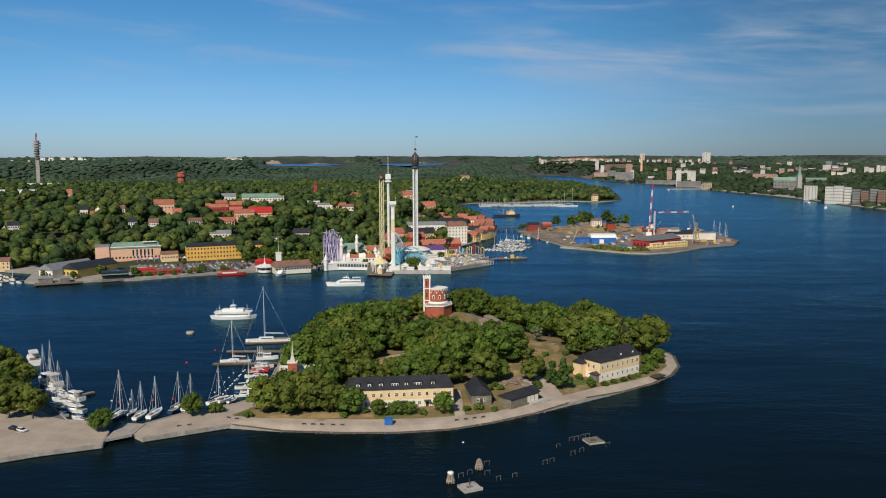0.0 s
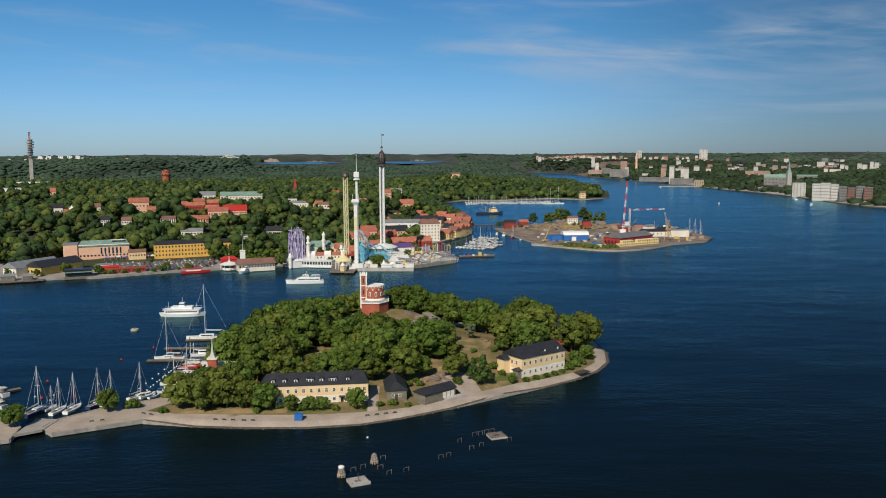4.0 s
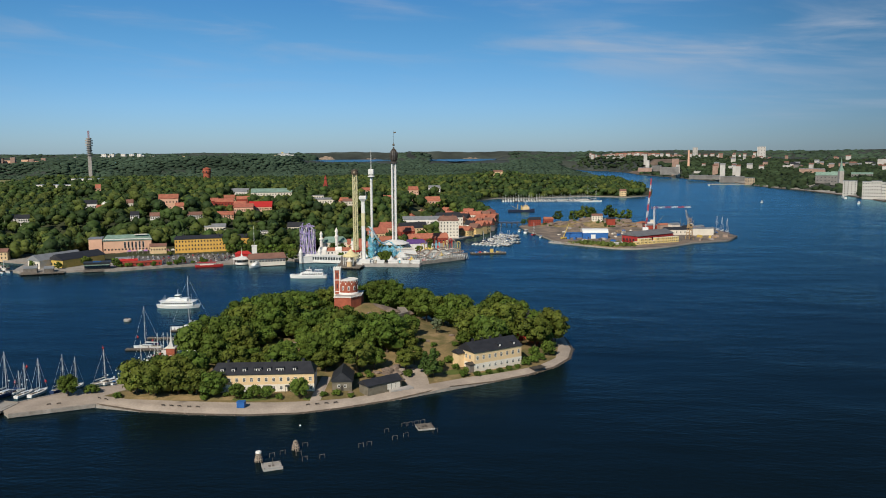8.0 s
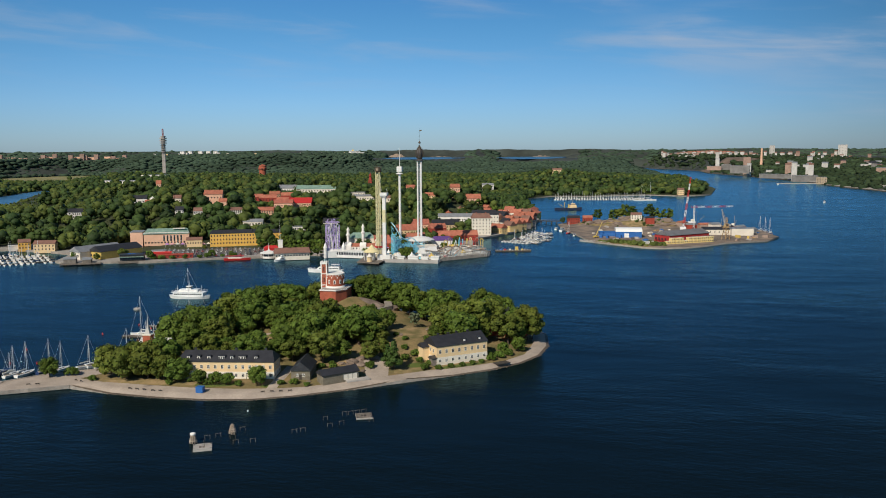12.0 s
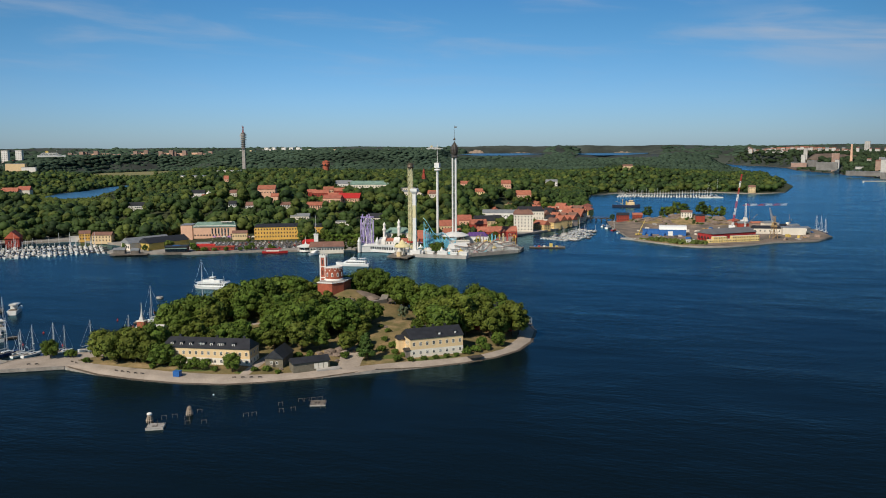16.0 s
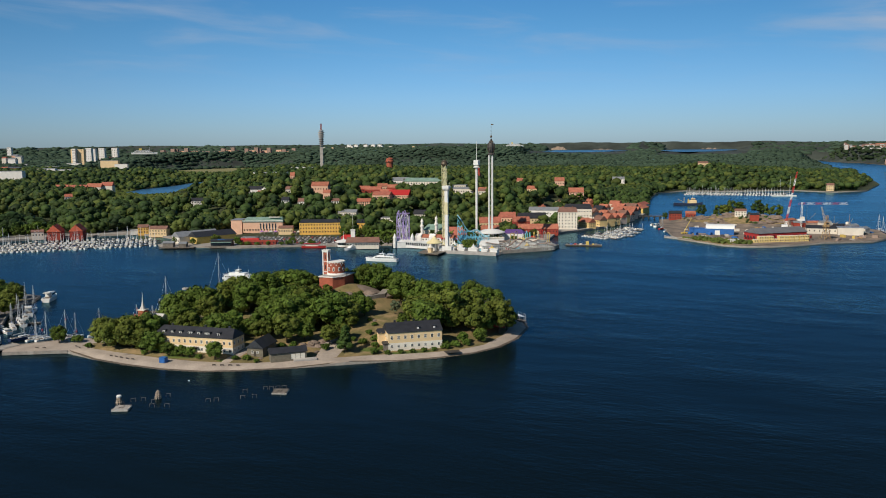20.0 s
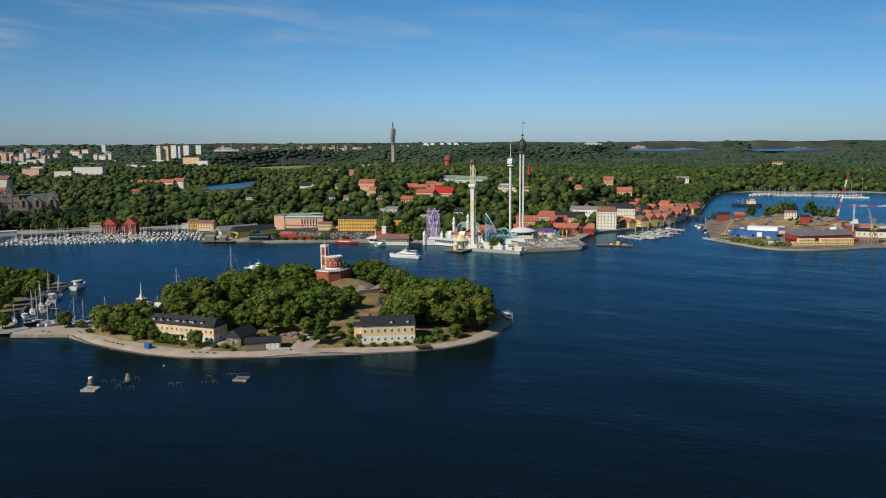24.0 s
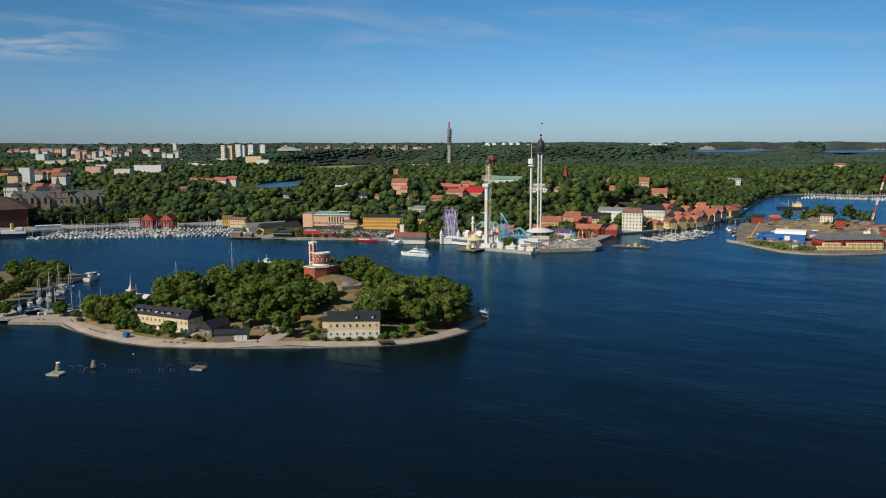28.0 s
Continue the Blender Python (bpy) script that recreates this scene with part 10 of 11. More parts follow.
for x, y, tu, L, m, lab in ((268, 1022, 15, 34, FALU, "red-hulled old work vessel in the dry dock"), (312, 1020, 60, 26, RUST, "rusty barge hull moored at the yard"), (296, 1012, 10, 22, HULL, "white harbour vessel at the yard")):
    v = thing("work_vessel", pose(x, y, max(0.0, bz(x, y)), 0, 0, tu), lab, "ship", "yard vessels")
    part("hull", hull_geo(L, L * 0.2, L * 0.09, 0.4, 0.85, n=9), m, v)
    part("superstructure", Geo().box(-L * 0.3, -L * 0.07, L * 0.09, -L * 0.05, L * 0.07, L * 0.2, 0.2), HULL, v)
    part("wheelhouse", Geo().box(-L * 0.2, -L * 0.06, L * 0.2, -L * 0.08, L * 0.06, L * 0.28, 0.2), PALE, v)
    part("mast", Geo().tube((0, 0, L * 0.1), (0, 0, L * 0.62), 0.2, 0.1), RUSTED, v)
    part("derrick", Geo().tube((L * 0.02, 0, L * 0.12), (L * 0.28, 0, L * 0.4), 0.14), RUSTED, v)
g = np.random.default_rng(41)
SCRAP = (RUST, RUSTED, FALU, PALE, TIMBER, BLUE, CONCRETE, DARKSTEEL)
for i in range(64):
    x, y = g.uniform(140, 338), g.uniform(870, 1010)
    if not inside(BECK, np.array([x]), np.array([y]))[0] or min(math.hypot(x - cx, y - cy) - rad for cx, cy, rad in BUILT) < 2 or math.hypot(x - 236, y - 888) < 30:
        continue
    k = int(g.integers(8))
    q = thing("stores_stack", pose(x, y, bz(x, y), 0, 0, g.uniform(0, 180)), ("rusty plates", "ochre beams", "red boards", "pale crates", "weathered planks", "blue tarpaulin bale", "concrete blocks", "dark pipes")[k] + " stacked on the shipyard ground", "stores", "yard stores")
    a, h = g.uniform(1.5, 4.5), g.uniform(0.8, 2.4)
    part("lower_load", Geo().box(-a, -1.2, -0.2, a, 1.2, h * 0.6, 0.08), SCRAP[k], q)
    part("upper_load", Geo().box(-a * 0.7, -0.9, h * 0.6, a * 0.8, 0.8, h, 0.08), SCRAP[k], q)
mc = thing("mobile_crane", pose(146, 903, 1.7, 0, 0, 40), "small yellow mobile crane with raised arm", "crane")
part("chassis", Geo().box(-4, -1.3, 0.5, 4, 1.3, 2.0), BUFF, mc)
part("arm", Geo().tube((-1, 0, 2), (8, 0, 17), 0.5, 0.3), BUFF, mc)
for sx in (-2.8, 0, 2.8):
    part("wheel", Geo().tube((sx, -1.4, 0.6), (sx, 1.4, 0.6), 0.6, n=10), RUBBER, mc)
# houses on the rock
block(196, 1032, 4, 13, 8, 17.5, 2.4, PALE, BROWNROOF, "pale wooden house on the rock", height=h_beck, rows=2, cols=4)
block(118, 1055, 12, 15, 8, 10.5, 3.0, FALU, SLATE, "red wooden house on the rock", height=h_beck, rows=2, cols=5)
block(136, 1060, 8, 12, 8, 10.5, 2.8, FALU, TILE, "red wooden cottage on the rock", height=h_beck, rows=1, cols=4)
block(212, 1020, 10, 10, 6, 14.5, 1.6, FALU, SLATE, "small red shed on the rock", height=h_beck)
for i, (x, y) in enumerate(((260, 1010), (274, 1005), (286, 1000), (300, 990), (312, 982), (250, 1020), (322, 965))):
    block(x, y, 10 + i * 9, 12, 8, 7.5 + i % 3, 1.8, (FALU, RUST, PALE, FALU)[i % 4], (ZINC, TILE, ZINC, SLATE)[i % 4], "worn shipyard shed by the dry dock", "yard_shed", "shed", "yard sheds", height=h_beck)
for x, y, h in ((149, 1062, 16), (178, 1058, 17), (186, 1066, 21), (194, 1070, 18), (214, 1058, 19), (221, 1064, 16), (236, 1052, 17), (170, 1064, 15), (112, 1078, 10), (166, 1058, 8), (228, 1060, 10), (104, 1068, 9)):
    plant(f"far{int(x) % 5}", x, y, bz(x, y), h / 14, (x * 17) % 360, "leafy tree on the shipyard rock", "yard trees")
g = np.random.default_rng(61)
for i in range(34):
    x, y = g.uniform(130, 262), g.uniform(1008, 1050)
    if not inside(BECK_ROCK, np.array([x]), np.array([y]))[0] or math.hypot(x - 196, y - 1032) < 10:
        continue
    me = raw_mesh("rock_outcrop", lobe(np.random.default_rng(300 + i), ICO1V, np.zeros(3), np.array([1.0, 0.6, 0.34]), 0.25), ICO1F, ROCK)
    ro = new("rock_outcrop", me)
    ro.matrix_basis = pose(x, y, bz(x, y) + 0.2, 0, 0, g.uniform(-30, 30)) @ Matrix.Scale(g.uniform(3.5, 8), 4)
    tagged(ro, "bare brown granite outcrop above the yard", "rock", "yard outcrops")
g = np.random.default_rng(29)
hedge = [(x, y) for x, y in zip(g.uniform(146, 214, 260), g.uniform(832, 884, 260)) if edge_distance(BECK, np.array([x]), np.array([y]))[0] > 5 and inside(BECK, np.array([x]), np.array([y]))[0] and y < 913 - 0.28 * x]
woods("hedge", hedge, h_beck, (ICO0V, ICO0F), 2.8, 2.6, "rough green scrub along the yard shore", WOODS_LIGHT, tufts=14)
woods("scrub", [(x, y) for x, y in zip(g.uniform(130, 262, 170), g.uniform(1000, 1075, 170)) if wobble(x, y, 14, 2) > 0.1 and inside(BECK_ROCK, np.array([x]), np.array([y]))[0]], h_beck, (ICO0V, ICO0F), 1.8, 2.4, "low scrub on bare rock", WOODS, tufts=10)
for x, y, tu, b in ((112, 985, 75, M_C), (120, 962, 70, S_C), (104, 1002, 80, M_A), (128, 935, 70, M_B), (340, 985, 95, S_D), (338, 1000, 100, S_D), (335, 1012, 110, S_D)):
    moor(b, x + (-6 if x < 200 else 6), y, tu, 1.2)
fd = thing("floating_dock", pose(148, 868, 0, 0, 0, -38), "grey steel floating dock along the quay", "dock")
part("pontoon", Geo().box(-22, -5, -0.5, 18, -1, 1.2), CONCRETE, fd)
part("rail", Geo().path([(-22, -4.8, 2.2), (18, -4.8, 2.2)], 0.12), STEEL, fd)

# ---- landmarks inland ----
kt = thing("broadcast_tower", pose(-1152, 2313, float(h_main(-1152, 2313)), 0, 0, 20), "tall square concrete broadcasting tower with antenna platforms", "tower")
KZ = 145 - float(h_main(-1152, 2313))
part("shaft", Geo().box(-4.8, -4.8, -3, 4.8, 4.8, KZ * 0.72), CONCRETE, kt)
for k, (zz, r, h) in enumerate(((0.62, 8, 2), (0.67, 8.5, 2), (0.72, 8.5, 2), (0.77, 8.5, 2), (0.82, 10, 3.5), (0.87, 10.5, 4), (0.92, 10.5, 4), (0.97, 8, 2.5))):
    part("platform", Geo().lathe(0, 0, [(r, KZ * zz), (r, KZ * zz + h)], 12), CONCRETE if k > 3 else DARKSTEEL, kt)
part("core", Geo().lathe(0, 0, [(6, KZ * 0.7), (6, KZ * 0.98)], 10), CONCRETE, kt)
lattice(kt, 0, 0, 1.6, KZ * 0.98, KZ * 1.14, 0.6, FALU, 6, "mast_section")
bt = thing("brick_tower", pose(-448, 1392, float(h_main(-448, 1392)), 0, 0, 15), "round red brick lookout tower above the woods", "tower")
BZ = 73 - float(h_main(-448, 1392))
part("shaft", Geo().lathe(0, 0, [(6.2, -3), (6.2, BZ * 0.72), (7.8, BZ * 0.76), (7.8, BZ * 0.84), (6.8, BZ * 0.86), (6.8, BZ * 0.95)], 16), BRICK, bt)
part("roof", Geo().lathe(0, 0, [(7.4, BZ * 0.95), (3, BZ * 1.0), (0.2, BZ * 1.03)], 16), BRICK, bt)
for i in range(8):
    part("window", window_meshes(1.5, 3.0, FRAME, False)[2], None, bt, at=pose(7.8 * math.cos(i * 0.785), 7.8 * math.sin(i * 0.785), BZ * 0.8, 0, 0, math.degrees(i * 0.785) + 90))
pg = thing("lattice_tower", pose(-181, 1154, float(h_main(-181, 1154))), "red timber lattice lookout tower on the hill", "tower")
PZ = 66 - float(h_main(-181, 1154))
for k in range(4):
    s = 7 - k * 1.5
    part("tier", Geo().rings([[(s * a, s * b, k * PZ / 4.6) for a, b in ((-1, -1), (1, -1), (1, 1), (-1, 1))], [((s - 1.4) * a, (s - 1.4) * b, (k + 0.9) * PZ / 4.6) for a, b in ((-1, -1), (1, -1), (1, 1), (-1, 1))]]), FALU, pg)
part("cap", Geo().lathe(0, 0, [(2.4, PZ * 0.85), (0.2, PZ)], 8), FALU, pg)
dm = thing("chapel", pose(-377, 884, float(h_main(-377, 884)), 0, 0, 20), "cream chapel with white domed lantern above trees", "chapel")
DZ = 45 - float(h_main(-377, 884))
part("wall", Geo().box(-8, -6, -2, 8, 6, DZ * 0.5), CREAM, dm)
part("roof", Geo().gable_roof(-8, -6, 8, 6, DZ * 0.5, 4, 0.5), TILE, dm)
part("lantern", Geo().lathe(0, 0, [(3.2, DZ * 0.5), (3.2, DZ * 0.8), (3.5, DZ * 0.81)], 12), CREAM, dm)
part("dome", Geo().lathe(0, 0, [(3.5, DZ * 0.81), (3.2, DZ * 0.88), (2.0, DZ * 0.94), (0.6, DZ * 0.97), (0.1, DZ * 1.08)], 12), WHITE, dm)
sp2 = thing("church_spire", pose(845, 1925, float(h_south(845, 1925))), "grey stone tower with slim green spire", "tower")
SZ = 79 - float(h_south(845, 1925))
part("shaft", Geo().box(-5, -5, -2, 5, 5, SZ * 0.55), CONCRETE, sp2)
part("spire", Geo().rings([[(s * a * 5, s * b * 5, z) for a, b in ((-1, -1), (1, -1), (1, 1), (-1, 1))] for s, z in ((1, SZ * 0.55), (0.5, SZ * 0.68), (0.3, SZ * 0.8), (0.03, SZ))]), COPPER, sp2)
st = thing("chimney_stack", pose(745, 3050, float(h_south(745, 3050))), "slim orange brick chimney on the far shore", "chimney")
part("stack", Geo().lathe(0, 0, [(5, -2), (3, 66)], 10), ORANGE, st)


def liner(x, y, z, turn, L, label):
    s = thing("cruise_ship", pose(x, y, z, 0, 0, turn), label, "ship", "far ships")
    part("hull", hull_geo(L, L * 0.13, L * 0.06, 0.2, 0.9, n=9), HULL, s)
    for k in range(4):
        part("deck", Geo().box(-L * (0.42 - 0.03 * k), -L * 0.06, L * (0.06 + 0.025 * k), L * (0.34 - 0.05 * k), L * 0.06, L * (0.084 + 0.025 * k)), HULL, s)
        part("deck_windows", Geo().box(-L * 0.4, -L * 0.061, L * (0.066 + 0.025 * k), L * 0.3, L * 0.061, L * (0.076 + 0.025 * k)), GLASS, s)
    part("funnel", Geo().box(-L * 0.2, -L * 0.03, L * 0.16, -L * 0.1, L * 0.03, L * 0.23), BUFF, s)
    part("mast", Geo().tube((L * 0.2, 0, L * 0.15), (L * 0.2, 0, L * 0.27), L * 0.006), STEEL, s)


# both ships hang over land, placed to fit the camera's view
liner(-2010, 2440, float(h_main(-2010, 2440)) + 14, 30, 95, "white cruise liner rising behind the trees")
liner(-1055, 4085, float(h_main(-1055, 4085)) + 16, 10, 90, "white far ship set above the woods")
for x, y, tu, s in ((560, 1560, 70, 1.0), (640, 2300, 80, 1.2), (420, 2600, 80, 1.2), (720, 1520, 60, 1.3), (760, 1690, 90, 1.6)):
    moor(M_C, x, y, tu, s)
pl = thing("breakwater", pose(705, 2360, 0, 0, 0, 5), "long pale floating breakwater on the far shore", "breakwater")
part("deck", Geo().box(-55, -5, -1, 55, 5, 2.0), CONCRETE, pl)

for area, height in (("park", h_main), ("city", h_main), ("far_shore", h_south)):
    for x, y, z0, turn, L, D, top, rise, wall, roof, label, rows, cols, name, cat in SITES[area]:
        block(x, y, turn, L, D, max(top, float(height(x, y)) + 4), rise, wall, roof, label, name, cat, {"park": "park buildings", "city": "city blocks", "far_shore": "far shore buildings"}[area],
              rows=rows, cols=cols, win=(1.3, 1.6) if area == "park" else (2.0, 2.0), sides="S", flat=rise == 0, height=height)

# ---- woods ----

def keep_clear(x, y):
    ok = np.ones(np.shape(x), bool)
    for cx, cy, rad in BUILT:
        ok &= np.hypot(x - cx, y - cy) > rad
    return ok


# island trees
def island_spot(x, y):
    d = edge_distance(ISLAND, x, y)
    ok = (d > np.where(y < 330, 34, np.where(x > 60, 13, 11))) & inside(PATH_IN, x, y)
    for e in DRY_SPOTS + ROCKS + LANES:
        ok &= ~inside(e, x, y)
    for x0, x1, y0, y1 in ((36, 62, 344, 412), (18, 46, 328, 362), (-32, -14, 346, 369), (8, 32, 404, 432), (86, 103, 399, 412)):
        ok &= ~((x > x0) & (x < x1) & (y > y0) & (y < y1))
    for cx, cy, rx, ry, turn in ((-18, 313, 27, 11, 11.8), (13, 321, 7, 11, 5), (31, 318, 13, 7, 42), (75, 361, 19, 13, 36), (-62, 330, 13, 11, 0), (-2, 421, 13, 11, 0)):
        c, s = math.cos(radians(turn)), math.sin(radians(turn))
        u, w = (x - cx) * c + (y - cy) * s, -(x - cx) * s + (y - cy) * c
        ok &= ~((np.abs(u) < rx) & (np.abs(w) < ry))
    return ok


LBL_TREE = ("broad leafy green tree on the island slope", "olive green leafy tree with a full crown", "dark green conical tree on the island")
g = np.random.default_rng(21)
for x, y in grid_spots(ISLAND, 10.0, 8, jitter=0.36, keep=island_spot):
    z = float(h_island(x, y))
    if g.uniform() < 0.1:
        continue
    h = g.uniform(10.5, 22) if y > 350 else g.uniform(10, 16)
    if -26 < x < 16 and 383 < y < 414:
        h = min(h, 21.0 - z + g.uniform(-1, 1))
    if 8 < x < 36 and 378 < y < 406:
        h = min(h, 19.5 - z)
    h = max(5.5, min(h, 29 - z))
    key = f"broad{g.integers(5)}" if g.uniform() < 0.68 else f"olive{g.integers(2)}"
    plant(key, x, y, z, h / 12.5, g.uniform(0, 360), LBL_TREE[0 if key[0] == "b" else 1], "island trees", tall=g.uniform(0.9, 1.1))
for key, x, y, h in (("olive0", -69, 306, 17), ("olive1", -60, 303.5, 18), ("olive0", -51, 305, 18), ("olive1", -43, 304, 14), ("broad0", -63, 313, 17), ("broad2", -50, 316, 18), ("olive0", -56, 310, 18), ("broad1", -36, 303, 12.5),
                     ("broad3", -25, 300.5, 7.5), ("broad4", -18, 301, 6), ("broad3", -13, 301.5, 6), ("broad2", 0, 303.5, 9), ("bush0", -21, 301, 3), ("bush0", -8, 302, 2.4), ("broad1", 24, 343, 11), ("dark0", 51, 336, 14.5), ("dark0", 47, 341, 11), ("olive0", 38, 343, 10.5), ("olive1", 41, 350, 10), ("olive1", 106, 402, 21),
                     ("olive0", 108, 408, 13), ("broad0", 103, 380, 8), ("broad4", 96, 374, 6), ("grey0", 47, 398, 9), ("broad1", 9, 438, 30.5 - float(h_island(9, 438))), ("broad0", 17, 436, 12),
                     ("broad2", -97, 303, 9.5), ("bush0", -89, 307, 4.0), ("broad4", -124.5, 285, 9), ("bush0", -75, 301, 2.6), ("bush0", -38, 299.5, 2.4), ("bush0", 14, 309, 2.6), ("bush0", 9, 307, 2.2),
                     ("bush0", 70, 342.5, 2.4), ("bush0", 75, 346.5, 2.2), ("bush0", 80, 349.5, 2.2), ("bush0", 64, 341, 3), ("bush0", 20, 308, 2.0), ("bush0", 40, 336, 3.2), ("bush0", 92, 362, 3.2), ("bush0", 84, 353.5, 2.2), ("bush0", 88, 357, 2.0), ("bush0", 95, 367, 3.5), ("bush0", 99, 372, 3.5), ("bush0", 90, 366, 3.0), ("bush0", 53, 350, 3), ("bush0", 57, 356, 3.5), ("bush0", 50, 362, 2.5), ("bush0", 46, 352, 2.5), ("bush0", 36, 352, 2.2), ("bush0", 24, 332, 2.4), ("bush0", 19, 330, 2.6), ("bush0", 22, 336, 2.2), ("bush0", -40, 305, 2.4), ("bush0", -30, 303, 2.0), ("bush0", 48, 372, 2.2), ("bush0", 42, 378, 2.0), ("bush0", 58, 376, 2.4), ("bush0", 60, 349, 2.6), ("bush0", 65, 347, 2.2), ("olive0", 38, 366, 8), ("broad1", 62, 378, 8), ("broad2", 31, 372, 11), ("broad0", 25, 366, 12)):
    base = TREE_KINDS[key][2]
    zz = float(h_skepps(x, y)) if x < -115 else float(h_island(x, y))
    if y < 318 and h > 12:
        zz -= 0.11 * h
    plant(key, x, y, zz, h / base, (x * 37) % 360, "small rounded green shrub" if key == "bush0" else LBL_TREE[2 if key == "dark0" else (1 if key[0] == "o" else 0)], "island trees", "shrub" if key == "bush0" else "tree")
for x, y, h in ((-166, 300, 11), (-176, 318, 12), (-186, 330, 13), (-196, 318, 12), (-205, 345, 13), (-215, 362, 13), (-228, 350, 13), (-222, 380, 12), (-240, 372, 13), (-252, 360, 13), (-246, 388, 12), (-190, 300, 12), (-265, 380, 13)):
    plant(f"olive{int(h) % 2}" if x > -180 else f"broad{int(-x) % 5}", x, y, float(h_skepps(x, y)), h / 12.5, (x * 31) % 360, "leafy tree beside the gravel quay", "quay trees")


# mainland: a front row of single trees, then woods
QUAYSIDE = [(-335, 690), (-262, 660), (-170, 700), (-168, 740), (-188, 762), (-262, 768), (-330, 745)]


def main_clear(x, y):
    ok = keep_clear(x, y) & ~inside(QUAYSIDE, x, y) & ~inside(FUNFAIR, x, y) & ~inside(LAKE, x, y)
    for e in FIELDS + VIEW_GAPS:
        ok &= ~inside(e, x, y)
    return ok


for x, y, h in ((-326, 655, 8), (-300, 650, 7), (-283, 664, 12), (-255, 662, 9), (-243, 664, 5), (-225, 671, 5), (-205, 683, 8), (-190, 692, 6), (-182, 745, 13), (-174, 752, 14), (-166, 742, 13), (-160, 758, 14), (-152, 748, 12), (-168, 768, 14), (-112, 708, 11), (-116, 702, 8),
                (-140, 745, 12), (-130, 738, 12), (-122, 748, 13), (-132, 756, 12), (-118, 736, 10), (-145, 730, 9), (-112, 758, 12), (-238, 735, 6), (-330, 700, 9), (-345, 712, 10), (-105, 745, 10), (-88, 760, 9), (-20, 755, 8), (-2, 765, 9), (8, 775, 9), (-30, 812, 11), (-12, 818, 11), (2, 822, 11), (-45, 825, 12), (-70, 800, 12), (-80, 790, 11), (-92, 800, 12), (-62, 815, 12)):
    plant(f"far{int(-x) % 5}", x, y, float(h_main(x, y)), h / 14, (x * 41) % 360, "leafy tree by the mainland quay", "quay side trees")
front = grid_spots(MAIN, 13, 14, (-560, 560, -100, 900), keep=lambda x, y: main_clear(x, y) & (edge_distance(MAIN, x, y) > np.where(x < -330, 16, 70)) & (y < 790 + 0.10 * (x + 300)))
front += grid_spots(MAIN, 14, 14, (-100, 800, 40, 1010), keep=lambda x, y: main_clear(x, y) & (x < 20))
for x, y in front[:24]:
    k = g.integers(5)
    s = g.uniform(0.75, 1.15)
    plant(f"far{k}", x, y, float(h_main(x, y)), s, g.uniform(0, 360), "leafy park tree on the mainland shore", "park trees")
belt = grid_spots(MAIN, 13.6, 20, (-1000, 480, 90, 1380), keep=lambda x, y: main_clear(x, y) & (edge_distance(MAIN, x, y) > 60) & (y > 768 + 0.10 * (x + 300)), jitter=0.48)


def mixed(spots, height, ico, top, wide, label, tufts, flat=0.75, heads=1):
    """Stands of plain, light and dark foliage grown through one another."""
    pick = g.uniform(0, 1, len(spots)) + 0.18 * wobble(np.array(spots)[:, 0], np.array(spots)[:, 1], 90, 3)
    for lo, hi, m, word in ((-9, 0.22, WOODS_DARK, "dark green "), (0.22, 0.70, WOODS, "green "), (0.70, 9, WOODS_LIGHT, "light green ")):
        woods("woods", [p for p, v in zip(spots, pick) if lo <= v < hi], height, ico, top, wide, word + label, m, tufts=tufts, flat=flat, heads=heads, soft=True)


mixed(front[24:] + belt, h_main, (ICO0V, ICO0F), 16.5, 8.3, "mixed park woodland", 15, flat=0.85, heads=5)
mid = grid_spots(MAIN, 15, 16, (-1700, 480, 460, 2700), keep=lambda x, y: main_clear(x, y) & ((y > 1380) | (x < -900)) & (y > 0.45 * -x) & (edge_distance(MAIN, x, y) > 16), jitter=0.48)
mixed(mid, h_main, (ICO0V, ICO0F), 13.5, 10.5, "rolling woodland further inland", 8, heads=2)
gap_spots = [(x, y) for e in VIEW_GAPS for x, y in grid_spots(e, 9, 2)]
shore = grid_spots(MAIN, 11, 5, (-60, 1130, 120, 1640), jitter=0.45, keep=lambda x, y: main_clear(x, y) & (edge_distance(MAIN, x, y) < 64) & (x > -40))
woods("woods", shore, h_main, (ICO0V, ICO0F), 12, 6.5, "green trees down to the eastern shore", WOODS, tufts=12, flat=0.85, soft=True, heads=4)
woods("scrub", [p for p in gap_spots if not inside(LAKE, np.array([p[0]]), np.array([p[1]]))[0]], h_main, (ICO0V, ICO0F), 3.5, 6.0, "low green scrub in a clearing", WOODS_LIGHT, tufts=5)
near_far = grid_spots(MAIN, 17, 30, (-3000, 480, 700, 3500), keep=lambda x, y: main_clear(x, y) & ((y > 2700) | (x < -1700) & (y > 0.4 * -x)) & (np.hypot(x - 170, y) < 3500) & (wobble(x, y, 300, 1) > -0.65) & (far_bay(x, y) < 0.2))
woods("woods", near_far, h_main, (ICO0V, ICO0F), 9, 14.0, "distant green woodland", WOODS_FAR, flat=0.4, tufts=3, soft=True)
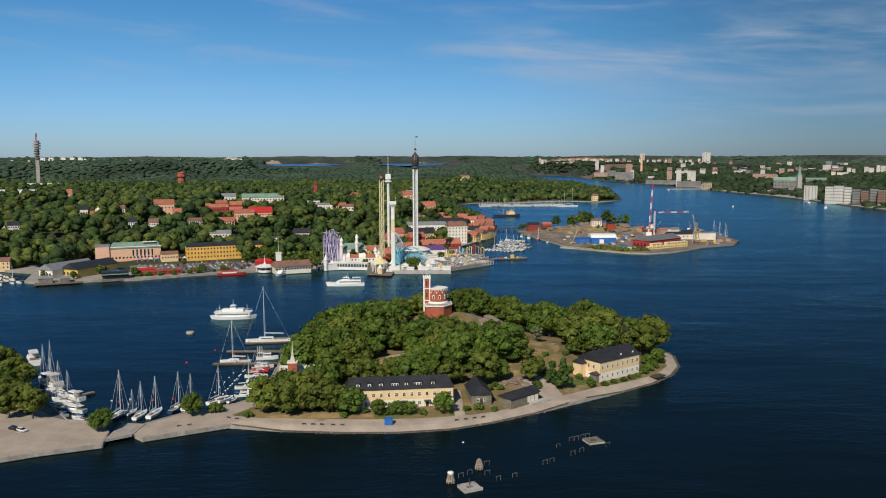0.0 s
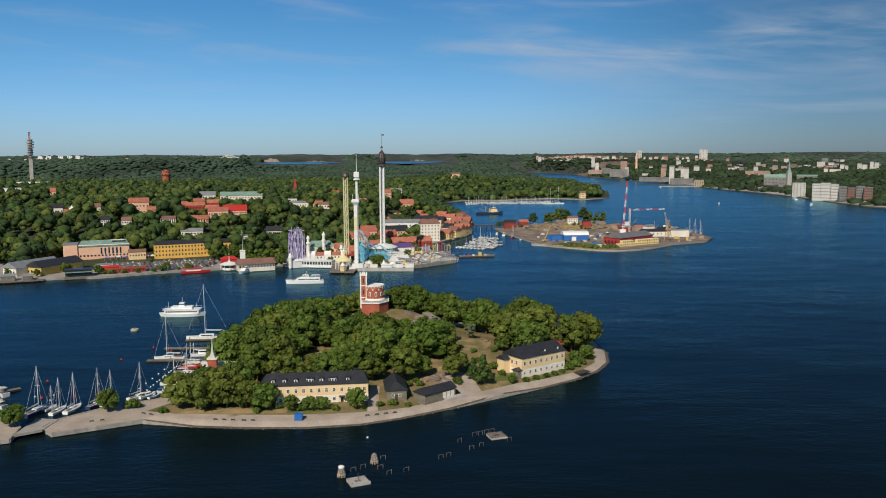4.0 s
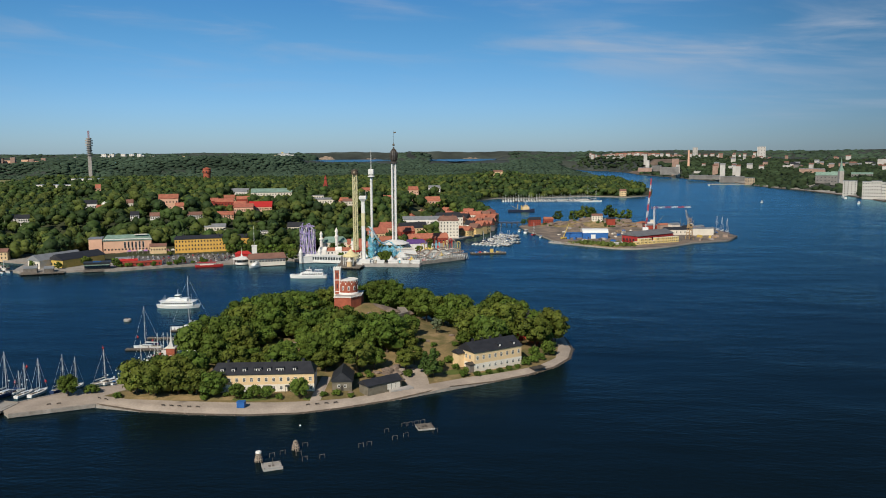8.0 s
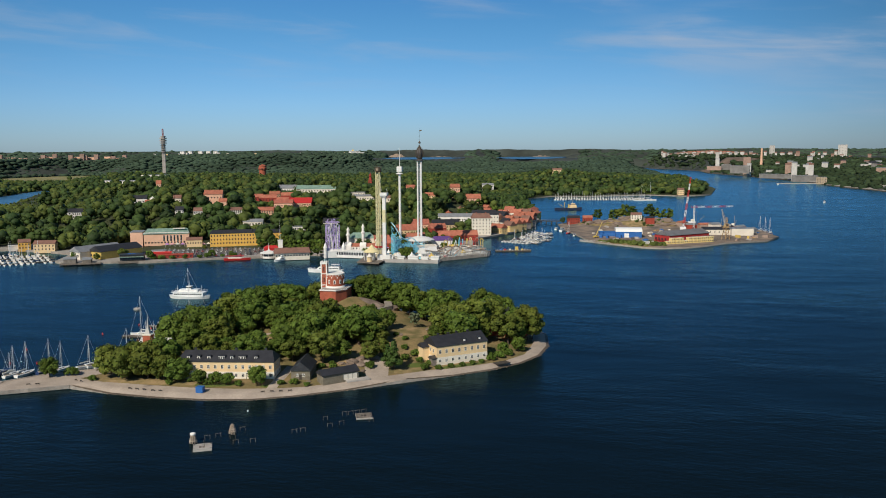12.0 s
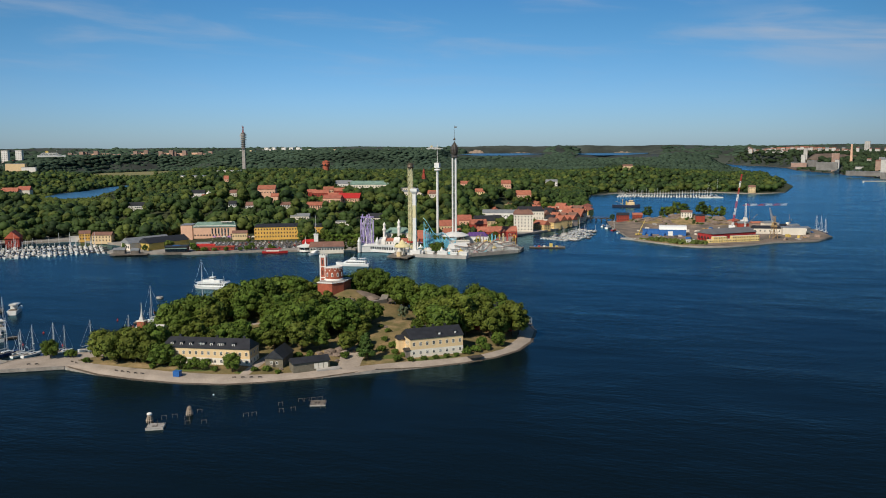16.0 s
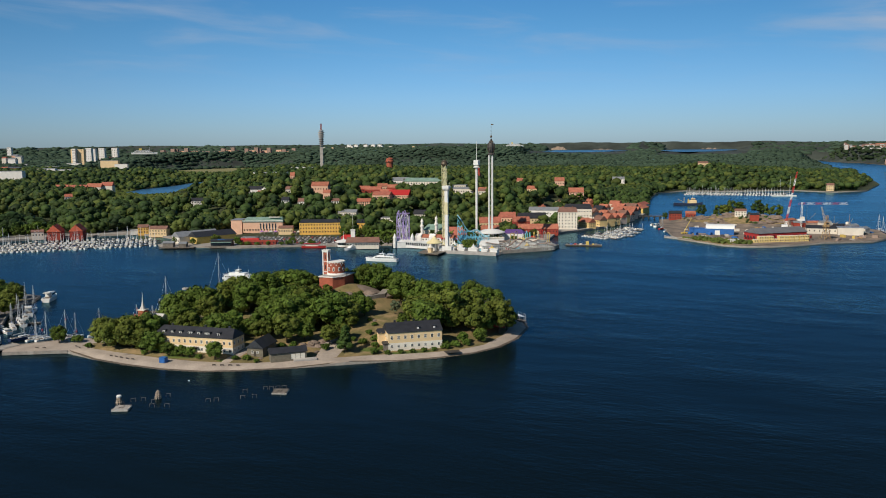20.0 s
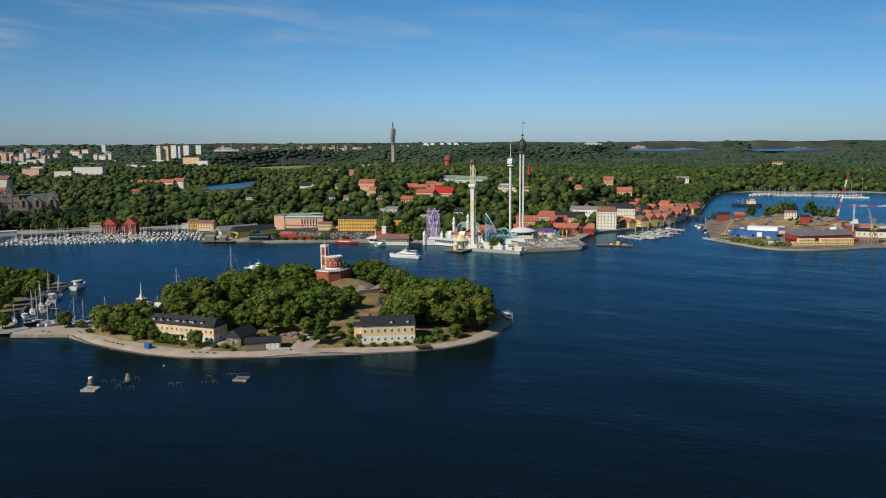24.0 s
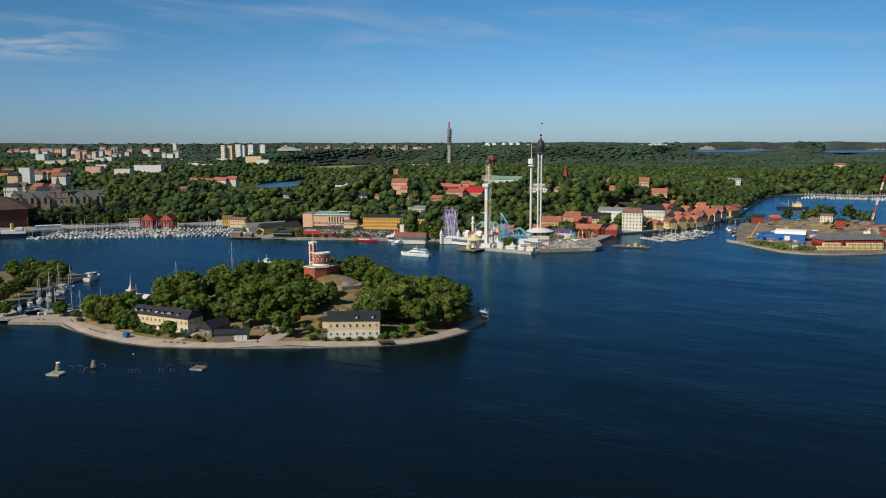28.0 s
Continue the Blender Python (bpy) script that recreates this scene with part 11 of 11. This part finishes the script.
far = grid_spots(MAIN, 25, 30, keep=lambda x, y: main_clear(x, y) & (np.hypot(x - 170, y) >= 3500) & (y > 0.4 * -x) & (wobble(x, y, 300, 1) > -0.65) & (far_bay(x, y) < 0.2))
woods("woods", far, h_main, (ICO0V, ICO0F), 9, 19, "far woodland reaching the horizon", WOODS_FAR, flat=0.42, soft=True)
south_spots = grid_spots(SOUTH, 19, 8, (500, 1200, 1700, 3400), keep=lambda x, y: keep_clear(x, y) & (wobble(x, y, 140, 7) < 0.62)) + grid_spots(SOUTH, 25, 20, (380, 2400, 1200, 4400), keep=lambda x, y: keep_clear(x, y) & (wobble(x, y, 140, 7) < 0.6) & ((y > 3400) | (x > 1700)))
woods("woods", south_spots, h_south, (ICO0V, ICO0F), 10, 12, "wooded slopes of the far shore", WOODS_SHORE, flat=0.6, tufts=3, soft=True)
hill_spots = []
for i in range(4200):
    a, r = g.uniform(-1.35, 0.95), g.uniform(4400, 4670)
    hill_spots.append((170 + r * math.sin(a), r * math.cos(a)))
hill_spots = [p for p in hill_spots if far_bay(np.array(p[0]), np.array(p[1])) < 0.3]
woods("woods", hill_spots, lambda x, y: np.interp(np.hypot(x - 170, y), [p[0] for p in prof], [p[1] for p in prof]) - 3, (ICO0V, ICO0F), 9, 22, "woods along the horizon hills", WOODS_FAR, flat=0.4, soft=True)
museum_side = [(-598 + 0.52 * i + 9 * (k - 1), 614 + 0.855 * i - 6 * (k - 1)) for i in range(-66, 90, 9) for k in range(3)]
woods("woods", museum_side, h_main, (ICO0V, ICO0F), 19, 8, "row of dark trees before the stone museum", WOODS_DARK, tufts=12, flat=0.85, heads=5)
for x, y, h in ((-201, 362, 14), (-209, 372, 13), (-190, 350, 13), (-181, 340, 12), (-157, 300, 13), (-163, 306, 14)):
    plant("olive1", x, y, float(h_skepps(x, y)), h / 12.5, (x * 31) % 360, "leafy tree beside the gravel quay", "quay trees")

# the patterns that were copied are not part of the place
for t in PROTOS:
    for o in [*t.children_recursive, t]:
        bpy.data.objects.remove(o)
